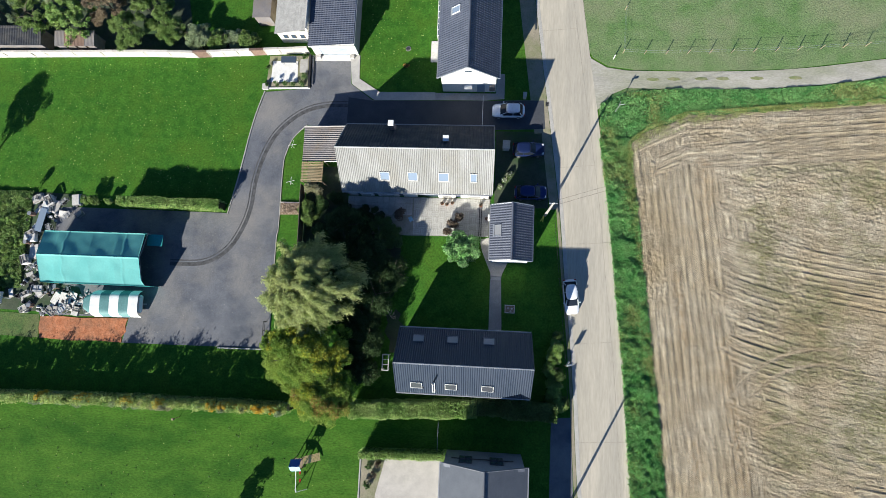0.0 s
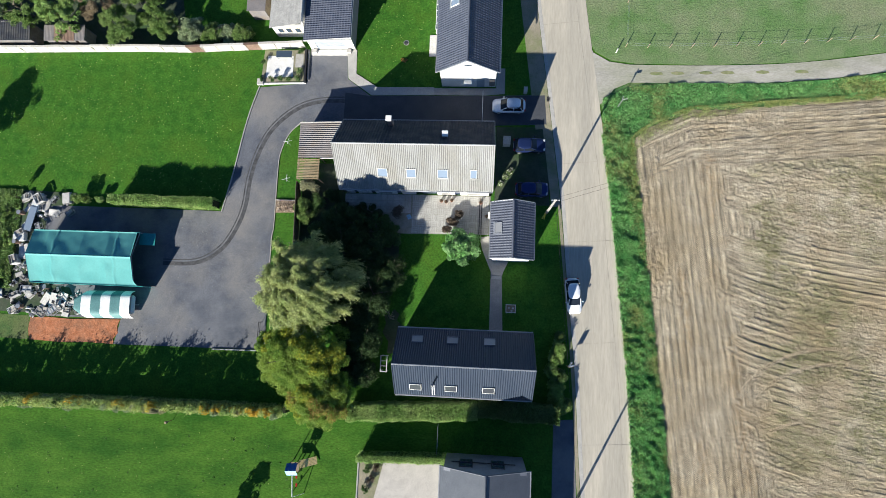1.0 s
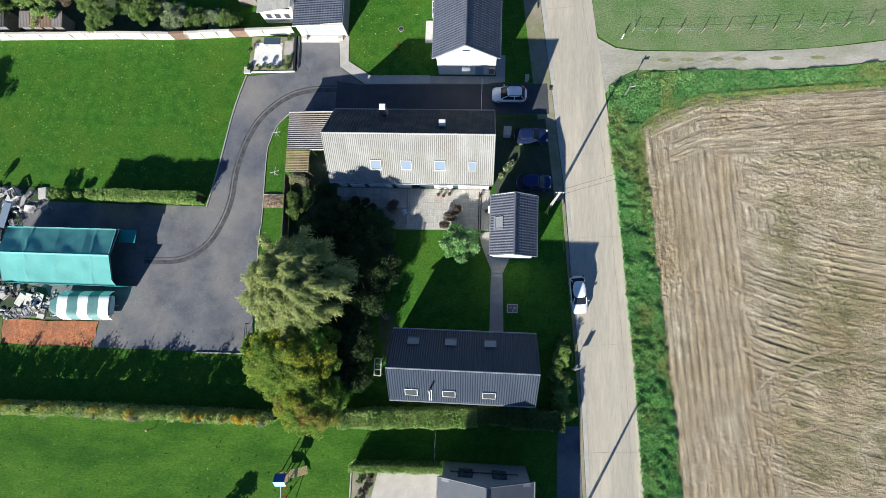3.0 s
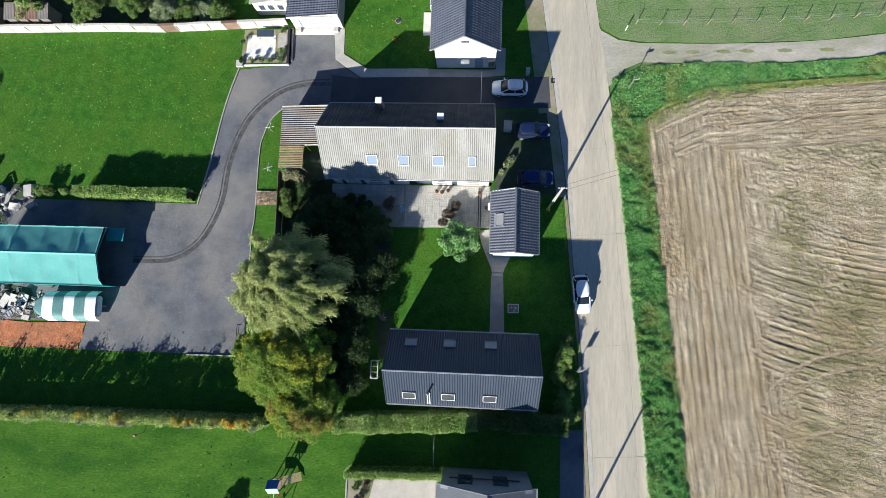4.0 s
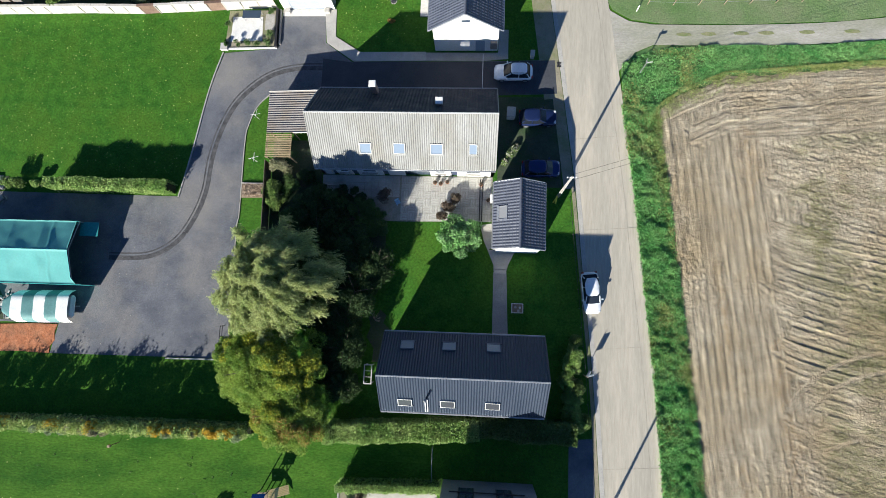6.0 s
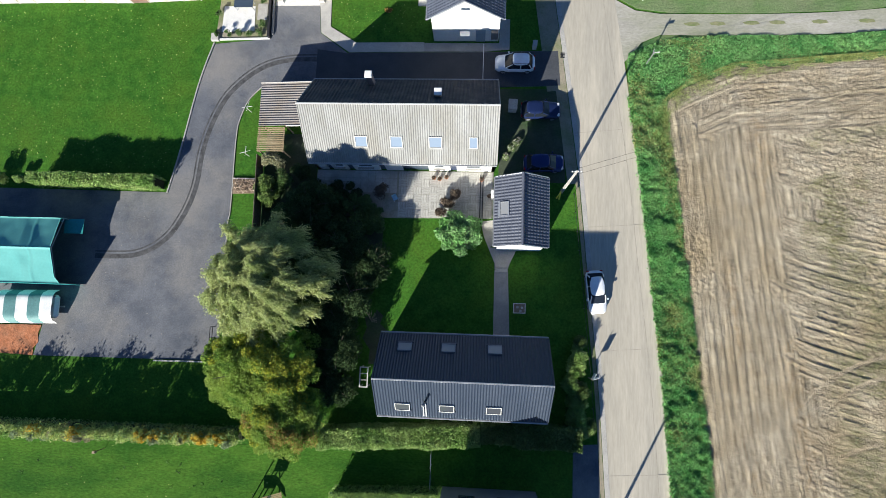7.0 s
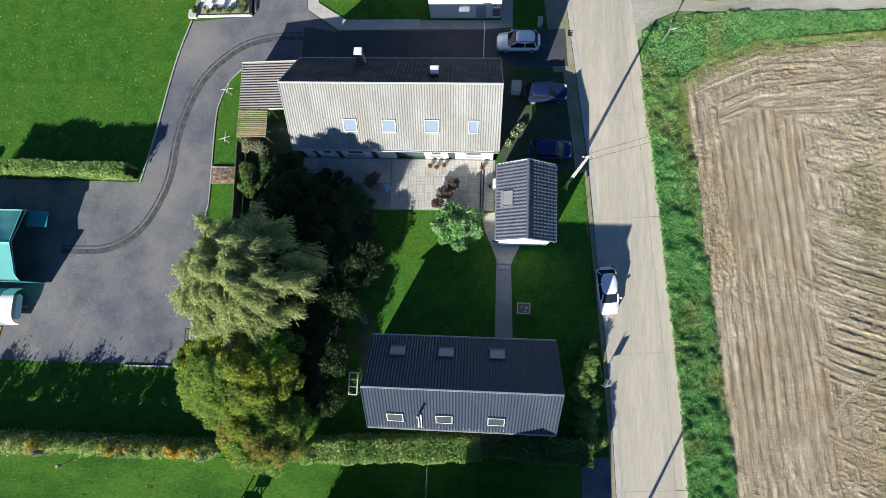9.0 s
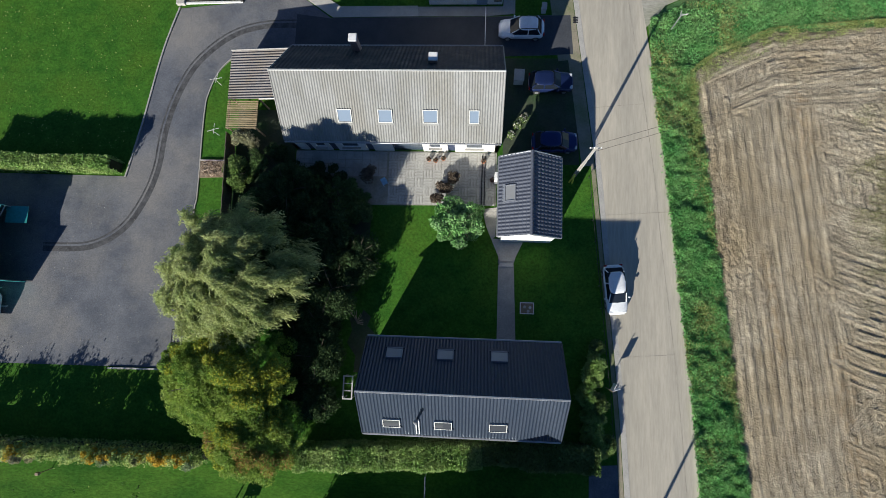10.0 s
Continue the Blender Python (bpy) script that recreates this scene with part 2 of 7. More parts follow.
# leaf green lowered so that foliage looks shaded even in the sun
M_SHADELEAF = foliage("shade_dark_leaf", (0.050, 0.088, 0.036), (0.075, 0.115, 0.048), rough=0.95, through_light=0.25, gloss=0.03)
# willow leaf again, darkened for the shade within the crown
M_WILLOWSHADE = foliage("shade_willow_leaf", (0.09, 0.13, 0.045), (0.15, 0.20, 0.07), through_light=0.25)
M_RUSSET = foliage("russet_leaf", (0.30, 0.20, 0.06), (0.42, 0.29, 0.09))
M_ASH = foliage("autumn_leaf", (0.335, 0.36, 0.042), (0.49, 0.485, 0.066), scale=0.45)
M_ASHGREEN = foliage("turning_leaf", (0.155, 0.28, 0.05), (0.33, 0.425, 0.09), through_light=0.48, scale=0.5)
M_LEAF = foliage("dark_leaf", (0.085, 0.16, 0.05), (0.14, 0.215, 0.075))
M_BRIGHT = foliage("bright_leaf", (0.19, 0.40, 0.12), (0.36, 0.55, 0.26))
M_HEDGE = foliage("hedge_leaf", (0.20, 0.345, 0.085), (0.39, 0.50, 0.18))
M_VERGE = foliage("verge_grass", (0.145, 0.385, 0.12), (0.30, 0.53, 0.20), through_light=0.45, scale=0.6)


# ---- helpers of this place ----
def part(name, bm, material, parent=None, label="", smooth=False):
    """Links a bmesh as one mesh object, under a thing or a part if one is given."""
    me = bpy.data.meshes.new(name)
    bmesh.ops.recalc_face_normals(bm, faces=bm.faces)
    bm.to_mesh(me)
    bm.free()
    return link(name, me, material, parent, label, smooth)


def link(name, me, material, parent=None, label="", smooth=False):
    for m in (material if isinstance(material, (list, tuple)) else [material]):
        me.materials.append(m)
    if smooth:
        me.polygons.foreach_set("use_smooth", [True] * len(me.polygons))
    ob = new(name, me)
    if parent:
        ob.parent = parent
    if label:
        tagged(ob, label)
    return ob


def raw(name, verts, faces, material, parent=None, label="", smooth=False):
    me = bpy.data.meshes.new(name)
    me.from_pydata([tuple(v) for v in verts], [], [tuple(f) for f in faces])
    me.update()
    return link(name, me, material, parent, label, smooth)


def thing(name, label, category, at=(0, 0, 0), turn=0.0, group="", kind=""):
    ob = new(name)
    ob.empty_display_size = 0.3
    ob.matrix_basis = pose(*at, 0, 0, turn)
    return tagged(ob, label, category, group, kind)


def box(bm, x0, x1, y0, y1, z0, z1, bevel=0.0):
    r = bmesh.ops.create_cube(bm, size=1, matrix=Matrix.LocRotScale(((x0 + x1) / 2, (y0 + y1) / 2, (z0 + z1) / 2), None, (x1 - x0, y1 - y0, z1 - z0)))
    if bevel:
        edges = {e for v in r["verts"] for e in v.link_edges}
        bmesh.ops.bevel(bm, geom=list(edges), offset=bevel, segments=1, affect="EDGES")
    return bm


def boxes(*rows, bevel=0.0):
    bm = bmesh.new()
    for row in rows:
        box(bm, *row, bevel=bevel)
    return bm


def rod(bm, a, b, r0, r1=None, sides=8):
    a, b = Vector(a), Vector(b)
    d = b - a
    m = Matrix.Translation((a + b) / 2) @ d.to_track_quat("Z", "Y").to_matrix().to_4x4()
    bmesh.ops.create_cone(bm, cap_ends=True, segments=sides, radius1=r0, radius2=r0 if r1 is None else r1, depth=d.length, matrix=m)
    return bm


def rods(*rows, r=0.03, sides=6):
    bm = bmesh.new()
    for a, b in rows:
        rod(bm, a, b, r, sides=sides)
    return bm


def slab(name, outline, z0, z1, material, label, kind="structure", category="ground", parent=None):
    """A flat piece of ground with its outline and thickness."""
    bm = bmesh.new()
    top = bm.faces.new([bm.verts.new((x, y, z1)) for x, y in outline])
    r = bmesh.ops.extrude_face_region(bm, geom=[top])
    for v in r["geom"]:
        if isinstance(v, bmesh.types.BMVert):
            v.co.z = z0
    bmesh.ops.triangulate(bm, faces=[f for f in bm.faces if len(f.verts) > 4])
    ob = part(name, bm, material, parent)
    return tagged(ob, label, category, "", kind)


def smooth_line(points, steps=8):
    """Points along a soft curve through the given ones."""
    p = [Vector((*q, 0)) if len(q) == 2 else Vector(q) for q in points]
    out = []
    for i in range(len(p) - 1):
        a, b, c, d = p[max(i - 1, 0)], p[i], p[i + 1], p[min(i + 2, len(p) - 1)]
        for k in range(steps):
            t = k / steps
            out.append(0.5 * (2 * b + (c - a) * t + (2 * a - 5 * b + 4 * c - d) * t * t + (3 * b - a - 3 * c + d) * t ** 3))
    return out + [p[-1]]


def strip(name, line, left, right, z0, z1, material, label, category, kind="structure", parent=None):
    """A band along a line, from left to right of it, with a thickness."""
    pts = smooth_line(line)
    verts, faces = [], []
    for i, p in enumerate(pts):
        d = (pts[min(i + 1, len(pts) - 1)] - pts[max(i - 1, 0)]).normalized()
        n = Vector((-d.y, d.x, 0))
        for off, z in ((left, z0), (left, z1), (right, z1), (right, z0)):
            q = p + n * off
            verts.append((q.x, q.y, z))
    for i in range(len(pts) - 1):
        a, b = 4 * i, 4 * i + 4
        for k in range(3):
            faces.append((a + k, a + k + 1, b + k + 1, b + k))
    ob = raw(name, verts, faces, material, parent)
    return tagged(ob, label, category, "", kind)


def sheet(x_count, y_count, width, length, profile, thick=0.02):
    """A roof skin in its own plane: x along the eave, y up the slope, z off it by profile(x, y)."""
    xs, ys = np.linspace(0, width, x_count), np.linspace(0, length, y_count)
    verts = [(x, y, profile(x, y)) for y in ys for x in xs]
    faces = [(j * x_count + i, j * x_count + i + 1, (j + 1) * x_count + i + 1, (j + 1) * x_count + i) for j in range(y_count - 1) for i in range(x_count - 1)]
    n = len(verts)
    rim = [i for i in range(x_count)] + [j * x_count + x_count - 1 for j in range(1, y_count)] + \
          [(y_count - 1) * x_count + i for i in range(x_count - 2, -1, -1)] + [j * x_count for j in range(y_count - 2, 0, -1)]
    verts += [(verts[i][0], verts[i][1], -thick) for i in rim]
    k = len(rim)
    faces += [(rim[i], n + i, n + (i + 1) % k, rim[(i + 1) % k]) for i in range(k)]
    faces.append(tuple(n + i for i in range(k)))
    return verts, faces


def corrugated(pitch, amp):
    return lambda x, y: amp * (1 + math.cos(2 * math.pi * x / pitch)) / 2


def trapezoid(pitch, amp):
    return lambda x, y: amp * min(1.0, max(0.0, 1.6 * abs(2 * ((x / pitch) % 1.0) - 1) - 0.35))


def tiled(pitch, course, amp):
    return lambda x, y: amp * (0.5 + 0.5 * math.cos(2 * math.pi * x / pitch)) + 0.05 * (1 - (y / course) % 1.0)


def slope_pose(eave_a, eave_b, ridge_a):
    """The plane of a roof slope: origin at one eave end, x along the eave, y up to the ridge."""
    o, ex, r = Vector(eave_a), Vector(eave_b) - Vector(eave_a), Vector(ridge_a) - Vector(eave_a)
    ex.normalize()
    ey = (r - ex * r.dot(ex)).normalized()
    ez = ex.cross(ey)
    m = Matrix((ex, ey, ez)).transposed().to_4x4()
    m.translation = o
    return m


def roof_slope(name, eave_a, eave_b, ridge_a, profile, nx, ny, material, parent, label=""):
    m = slope_pose(eave_a, eave_b, ridge_a)
    width = (Vector(eave_b) - Vector(eave_a)).length
    length = (m.inverted() @ Vector(ridge_a)).y
    verts, faces = sheet(nx, ny, width, length, profile)
    ob = raw(name, verts, faces, material, parent, label)
    ob.matrix_local = m
    return ob, m, length


def skylight(m, x, y, w, h, parent, frame_mat, glass=None, off=0.125, apron=None):
    """A roof window on a slope: a frame of four bars, with a pane in it. x, y: its lower left corner on the slope."""
    glass = glass or M_GLASS
    e = 0.065
    bm = boxes((x, x + w, y, y + e, -0.02, off + 0.05), (x, x + w, y + h - e, y + h, -0.02, off + 0.05),
               (x, x + e, y + e, y + h - e, -0.02, off + 0.05), (x + w - e, x + w, y + e, y + h - e, -0.02, off + 0.05))
    f = part("skylight", bm, frame_mat, parent, "roof window with a slim frame")
    f.matrix_local = m
    part("pane", boxes((x + e, x + w - e, y + e, y + h - e, -0.01, off)), glass, f)
    part("flashing", boxes((x - 0.12, x + w + 0.12, y - 0.22, y, -0.02, off - 0.02)), apron or M_GREYMETAL, f)
    return f


def gable_wall(bm, axis, at, a0, a1, eave, ridge, thick):
    """A wall with a gable, across an axis, from a0 to a1 along the other one."""
    mid = (a0 + a1) / 2
    prof = [(a0, 0), (a1, 0), (a1, eave), (mid, ridge), (a0, eave)]
    rows = []
    for off in (0, thick):
        rows.append([bm.verts.new((at + off, a, z) if axis == "x" else (a, at + off, z)) for a, z in prof])
    bm.faces.new(rows[0])
    bm.faces.new(rows[1][::-1])
    for i in range(5):
        j = (i + 1) % 5
        bm.faces.new((rows[0][i], rows[1][i], rows[1][j], rows[0][j]))
    return bm

# ---- ground ----
M_LANEGRASS = mat("lane_grass", (0.16, 0.20, 0.08), (0.26, 0.25, 0.14), scale=1.0, rough=0.95, grain=6.0, bump=0.6, depth=0.05)
tagged(raw("ground", [(-900, -900, 0), (900, -900, 0), (900, 900, 0), (-900, 900, 0)], [(0, 1, 2, 3)], M_LAWN),
       "mown green lawn over flat ground", "lawn", "", "structure")

ROAD_W = [(2.0, 130.0), (10.6, 55.0), (13.25, 32.5), (14.14, 25.3), (15.58, 14.2), (16.81, 4.2), (17.48, -3.6), (18.6, -15.9), (19.43, -30.1), (21.5, -60.0), (27.0, -140.0)]


def road_x(y):
    """The road's west edge at y."""
    for (xa, ya), (xb, yb) in zip(ROAD_W, ROAD_W[1:]):
        if yb <= y <= ya:
            return xa + (xb - xa) * (ya - y) / (ya - yb)
    return ROAD_W[-1][0]


strip("road", ROAD_W, 0.45, 4.95, -0.05, 0.06, M_ROAD, "pale concrete village road with worn wheel lines", "road")
strip("gutter", ROAD_W, 4.955, 6.15, -0.05, 0.05, M_ROAD, "pale concrete edge lane of the road", "road")
strip("road_joint", ROAD_W, 4.92, 4.98, 0.05, 0.063, M_JOINTROAD, "worn joint along the road", "joint")
for y, reach in ((-0.3, 6.1), (-12.5, 4.9), (-24.0, 6.1), (9.5, 4.9), (28.0, 4.9)):
    x = road_x(y)
    slab("road_joint", [(x + 0.5, y), (x + reach, y + 0.40), (x + reach, y + 0.45), (x + 0.5, y + 0.05)], 0.05, 0.0655, M_JOINTROAD, "worn joint across the road", category="joint")
strip("kerb", ROAD_W, 0.0, 0.445, -0.05, 0.075, M_CONCRETE, "grey concrete kerb along the road", "kerb")

slab("south_lawn", [(-260, -24.0), (-75, -24.0), (-40, -23.0), (-15.5, -22.9), (2.7, -21.9), (2.7, -26.6), (-6.8, -27.1), (-6.8, -47), (-20, -260), (-260, -260)], -0.05, 0.012, M_LAWN_SOUTH, "sunny mown lawn with faint stripes", category="lawn")

# field lane, side verge and the tilled field beyond the road
strip("lane", [(19.6, 21.2), (22.5, 21.2), (25.2, 21.25), (35, 21.2), (45.3, 21.6), (56.5, 23.0), (80, 26.5), (150, 38)], 1.35, -1.0, -0.05, 0.045, M_LANE,
      "worn pale concrete farm lane with grass in the middle", "lane")
for x in (28.4, 31.0, 34.4, 37.0, 41.2, 45.8):
    slab("lane_tuft", [(x - 0.7, 21.3 + 0.02 * (x - 28)), (x, 21.2 + 0.02 * (x - 28)), (x + 0.8, 21.32 + 0.02 * (x - 28)), (x + 0.6, 21.6 + 0.02 * (x - 28)), (x - 0.2, 21.68 + 0.02 * (x - 28)), (x - 0.9, 21.52 + 0.02 * (x - 28))], 0.03, 0.056, M_LANEGRASS, "grass tuft in the middle of the lane", category="grass")
slab("lane_mouth", [(20.0, 25.6), (20.6, 24.2), (22.6, 23.0), (25.2, 22.6), (25.2, 20.3), (23.2, 19.4), (21.75, 17.6), (21.2, 17.0)], -0.05, 0.041, M_LANE,
     "flared concrete mouth of the farm lane", category="lane")
slab("meadow", [(20.2, 25.6), (20.8, 24.4), (22.8, 23.2), (26, 22.75), (35, 22.65), (45.3, 23.0), (56.6, 24.5), (150, 40), (150, 160), (5, 160), (9.5, 110), (17.2, 50)], -0.05, 0.02, M_MEADOW,
     "pale rough pasture grass", category="meadow")


strip("verge", [p for p in ROAD_W if -150 < p[1] < 14] , 6.1, 9.6, -0.05, 0.03, M_VERGEGROUND, "green verge ground beside the road", "verge")
slab("verge_corner", [(21.6, 17.6), (23.2, 19.3), (25.2, 20.2), (35, 20.15), (45.3, 20.5), (56.5, 21.9), (80, 25.3), (80, 20), (45, 16), (26, 10), (22, 13)], -0.05, 0.026, M_VERGEGROUND, "green verge ground beside the lane", category="verge")
strip("verge_fringe", [p for p in ROAD_W if -150 < p[1] < 18], 6.12, 6.5, -0.05, 0.05, M_FRINGE, "dry yellowish grass fringe at the road edge", "verge")


def field_top(x):
    return 12.6 + 4.0 * min(1.0, max(0.0, (x - 25.4) / 7.0)) ** 0.7 + 0.085 * max(0.0, x - 32.0)


def patches(x, y, seed, scale):
    """Smooth uneven values from -1 to 1 over the plan."""
    rng = np.random.default_rng(seed)
    grid = rng.uniform(-1, 1, (256, 256))
    u, v = x * scale + 64.0, y * scale + 64.0
    i, j = np.floor(u).astype(int), np.floor(v).astype(int)
    fu, fv = u - i, v - j
    fu, fv = fu * fu * (3 - 2 * fu), fv * fv * (3 - 2 * fv)
    at = lambda k, m: grid[k % 256, m % 256]
    return (at(i, j) * (1 - fu) + at(i + 1, j) * fu) * (1 - fv) + (at(i, j + 1) * (1 - fu) + at(i + 1, j + 1) * fu) * fv


def passes(x, y):
    """Which pass of the tractor each place shows: its kind, place across and along it, offset from a tyre's middle and how far it is pressed."""
    side = x - (25.2 + (13.2 - y) * 0.0925)
    top = 12.6 + 4.0 * np.clip((x - 25.4) / 7.0, 0, 1) ** 0.7 + 0.085 * np.maximum(0.0, x - 32.0)
    head = top - y
    bend = 0.7 * patches(x, y, 1, 0.06)
    rng = np.random.default_rng(8)
    start = rng.uniform(9.0, 12.0, 64)
    # rows across the field, each setting out at its own distance from the road
    cross = y + 0.16 * side + bend - 1.3 * np.exp(-np.maximum(0.0, side - 8.0) / 3.0)
    which, across, along = np.full(x.shape, 0), cross, x
    lane = np.floor(cross / 2.5).astype(int) % 64
    beside = side < start[lane] + 1.5 * patches(x, y, 2, 0.3) + 1.8 * patches(x, y, 3, 1.3)
    across, along, which = np.where(beside, side + 0.22 * bend + 0.4 * patches(x * 0.3, y, 30, 0.16), across), np.where(beside, y, along), np.where(beside, 1, which)
    reach = rng.uniform(0.8, 9.0, 64)
    strip_no = np.floor(head / 1.25).astype(int) % 64
    first = (head < 7.2) & (side > reach[strip_no])
    across, along, which = np.where(first, head + 0.12 * bend, across), np.where(first, x, along), np.where(first, 2, which)
    # tyres: a pair to each pass, closer together where the tractor turned beside the road
    gap = np.where(which == 1, 0.85, 1.5)
    number = np.floor(across / gap)
    offset = across - (number + 0.5) * gap + 0.14 * patches(number * 5.3, along, 14, 0.12)
    show = patches(number * 3.7 + 40.0 * which, along, 10, 0.05) + 0.35 * patches(x, y, 15, 0.5)
    pressed = (np.abs(offset) < 0.25) & (show > np.where(which == 0, 0.05, -0.25))
    # turns at the headland: pairs of wheel tracks on arcs that run out into the rows
    for k in range(3):
        cx, cy, r = rng.uniform(43.0, 50.0), (-24.5, -31.0, -44.0)[k], rng.uniform(9.0, 13.0)
        a0, span = rng.uniform(1.0, 1.5), rng.uniform(0.7, 1.2)
        far, ang = np.hypot(x - cx, y - cy), np.arctan2(y - cy, x - cx) % (2 * math.pi)
        for off in (-0.9, 0.9):
            d = far - r - off
            hit = (np.abs(d) < 0.22) & (ang > a0) & (ang < a0 + span) & (patches(ang * r, far, 31 + k, 0.35) > -0.3)
            across, along, which = np.where(hit, d + 0.625, across), np.where(hit, ang * r, along), np.where(hit, 3 + k, which)
            offset, pressed = np.where(hit, d, offset), np.where(hit, np.abs(d) < 0.2, pressed)
    return which, across, along, offset, pressed, side, head


def tilled_field():
    """Soil in rows: beside the road along it, at the head along the lane, elsewhere swinging out across."""
    step = 0.095
    xs, ys = np.arange(25.0, 60.5, step), np.arange(-36.0, 19.2, step)
    x, y = np.meshgrid(xs, ys, indexing="ij")
    which, across, along, offset, pressed, side, head = passes(x, y)
    # long furrows, short clods along them, and crumbs
    furrow = patches(across * 3.2, along * 0.3, 5, 1.0) + 0.35 * patches(across * 1.3, along * 0.1, 12, 1.0)
    clod = patches(across * 4.6, along * 2.8, 7, 1.0)
    crumb = patches(across * 5.5, along * 5.0, 9, 1.0)
    rough = 0.75 + 0.5 * patches(x, y, 6, 0.22)
    z = 0.2 + rough * (0.026 * furrow + 0.044 * clod + 0.036 * crumb)
    edge = np.exp(-((np.abs(offset) - 0.32) / 0.09) ** 2)
    z = np.where(pressed, 0.168 + 0.012 * crumb, z + 0.045 * edge * (patches(np.floor(across), along, 16, 0.15) > 0.0))
    # a few deep wheel ruts
    rut = (np.abs(offset + 0.02) < 0.10) & (patches(np.floor(across / 1.7) * 7.1, along, 17, 0.07) > 0.62) & (which < 3)
    z = np.where(rut, 0.135 + 0.015 * crumb, z)
    rise = np.clip(np.minimum(side, head) / 0.9, 0.0, 1.0)
    z = 0.035 + (z - 0.035) * (0.15 + 0.85 * rise)
    wob = 0.3 * patches(x, y, 11, 0.7) + 0.15 * patches(x, y, 18, 2.2)
    keep = (side > wob) & (head > wob)
    number = np.full(x.shape, -1)
    number[keep] = np.arange(keep.sum())
    full = keep[:-1, :-1] & keep[1:, :-1] & keep[1:, 1:] & keep[:-1, 1:]
    i, j = np.nonzero(full)
    faces = np.stack([number[i, j], number[i + 1, j], number[i + 1, j + 1], number[i, j + 1]], 1)
    verts = np.stack([x[keep], y[keep], z[keep]], 1)
    ob = raw("field", verts.tolist(), faces.tolist(), M_SOIL, smooth=True)
    stubble = np.clip(0.25 + 0.7 * patches(x * 0.5, y, 13, 0.3) + 0.5 * patches(x, y, 19, 1.1), 0, 1) * np.clip((side - 11.0) / 3.0, 0, 1) * (which == 0)
    clay = np.clip(0.9 - np.abs(side - 9.0) / 2.0, 0, 1) * (patches(x, y * 0.5, 20, 0.5) > -0.2) + np.clip(0.8 - np.abs(side - 4.2) / 1.6, 0, 1) * (patches(x, y * 0.5, 21, 0.4) > 0.1)
    clay = np.clip(clay, 0, 1) * (head > 5.0)

    def layer(name, u, w, torn_at=1e9):
        """A map of the mesh; where rows of two passes meet, a face takes those at its first corner."""
        uv = np.empty((len(i), 4, 2))
        for k, (p, q) in enumerate(((0, 0), (1, 0), (1, 1), (0, 1))):
            a, c = u[i + p, j + q], w[i + p, j + q]
            torn = (np.abs(a - u[i, j]) > torn_at) | (np.abs(c - w[i, j]) > torn_at)
            uv[:, k, 0], uv[:, k, 1] = np.where(torn, u[i, j], a), np.where(torn, w[i, j], c)
        ob.data.uv_layers.new(name=name).data.foreach_set("uv", uv.astype(np.float32).ravel())

    layer("rows", across, along, 0.5)
    layer("tyre", offset, pressed.astype(float))
    layer("cover", stubble, clay)
    # each pass has its own tone; dark lines run along some tyre edges
    tone = 0.35 * patches(np.floor(across / np.where(which == 1, 0.85, 1.5)) * 1.37 + 3.1 * which, along * 0.06, 23, 1.0) + 0.75 * patches(across * 3.4, along * 0.6, 24, 1.0) + 0.45 * patches(across * 5.0, along * 3.0, 27, 1.0) + 0.15 * pressed
    line = (np.abs(np.abs(offset) - 0.33) < 0.07) & (patches(np.floor(across / 0.6) * 1.7, along, 25, 0.11) + 0.4 * patches(x, y, 26, 1.3) > 0.22)
    layer("tone", np.clip(tone, -1, 1), line.astype(float))
    tagged(ob, "bare tilled field with dry brown soil and wheel tracks", "field", "", "structure")
    slab("field_far", [(60.3, -36), (400, -200), (400, 90), (60.3, 18.6)], -0.05, 0.1, M_SOIL, "tilled field going on into the distance", category="field")
    slab("field_south", [(30.2, -35.9), (60.3, -35.9), (400, -200), (60, -300)], -0.05, 0.09, M_SOIL, "tilled field going on along the road", category="field")


tilled_field()

# drive and yard
slab("driveway", [(-22.7, 19.2), (-23.6, 16.2), (-24.3, 13.2), (-25.2, 7.6), (-26.3, 2.4), (-51, 2.6), (-51, -11.9), (-38.4, -11.9), (-39.0, -15.1), (-19.4, -14.9), (-19.5, -10.8), (-19.6, -1.3), (-19.45, 0.9),
                  (-19.5, 8.5), (-19.2, 10.8), (-18.3, 13.0), (-16.6, 14.6), (-10.9, 14.4), (8.6, 14.4), (14.9, 14.6), (14.6, 18.5), (7.1, 18.3), (-7.9, 18.2), (-11.0, 20.5), (-11.3, 24.5), (-16.2, 24.5), (-16.5, 19.8)],
     -0.05, 0.03, M_ASPHALT, "worn grey asphalt drive opening into a yard", category="driveway")
slab("rough_grass", [(-75, -11.4), (-50.9, -12.0), (-50.7, -15.0), (-75, -14.6)], -0.03, 0.02, M_ROUGH, "dry uneven grass beside the wood chips", category="grass")
slab("wood_chip_bed", [(-50.7, -12.2), (-48.4, -12.05), (-45.0, -12.2), (-41.6, -12.0), (-38.5, -12.0), (-38.75, -12.9), (-38.6, -13.7), (-39.1, -14.4), (-39.05, -15.1), (-42.5, -15.0), (-46.0, -15.15), (-50.5, -15.0), (-50.75, -13.6)], -0.05, 0.06, M_ORANGE, "patch of orange wood chips", category="ground")
TRACKS = [(-33.6, -4.6), (-29.2, -4.4), (-26.2, -2.8), (-24.4, -0.2), (-23.3, 3.0), (-22.9, 7.0), (-22.0, 10.5), (-20.4, 13.6), (-17.5, 16.2), (-14.2, 17.3), (-10.0, 17.4)]
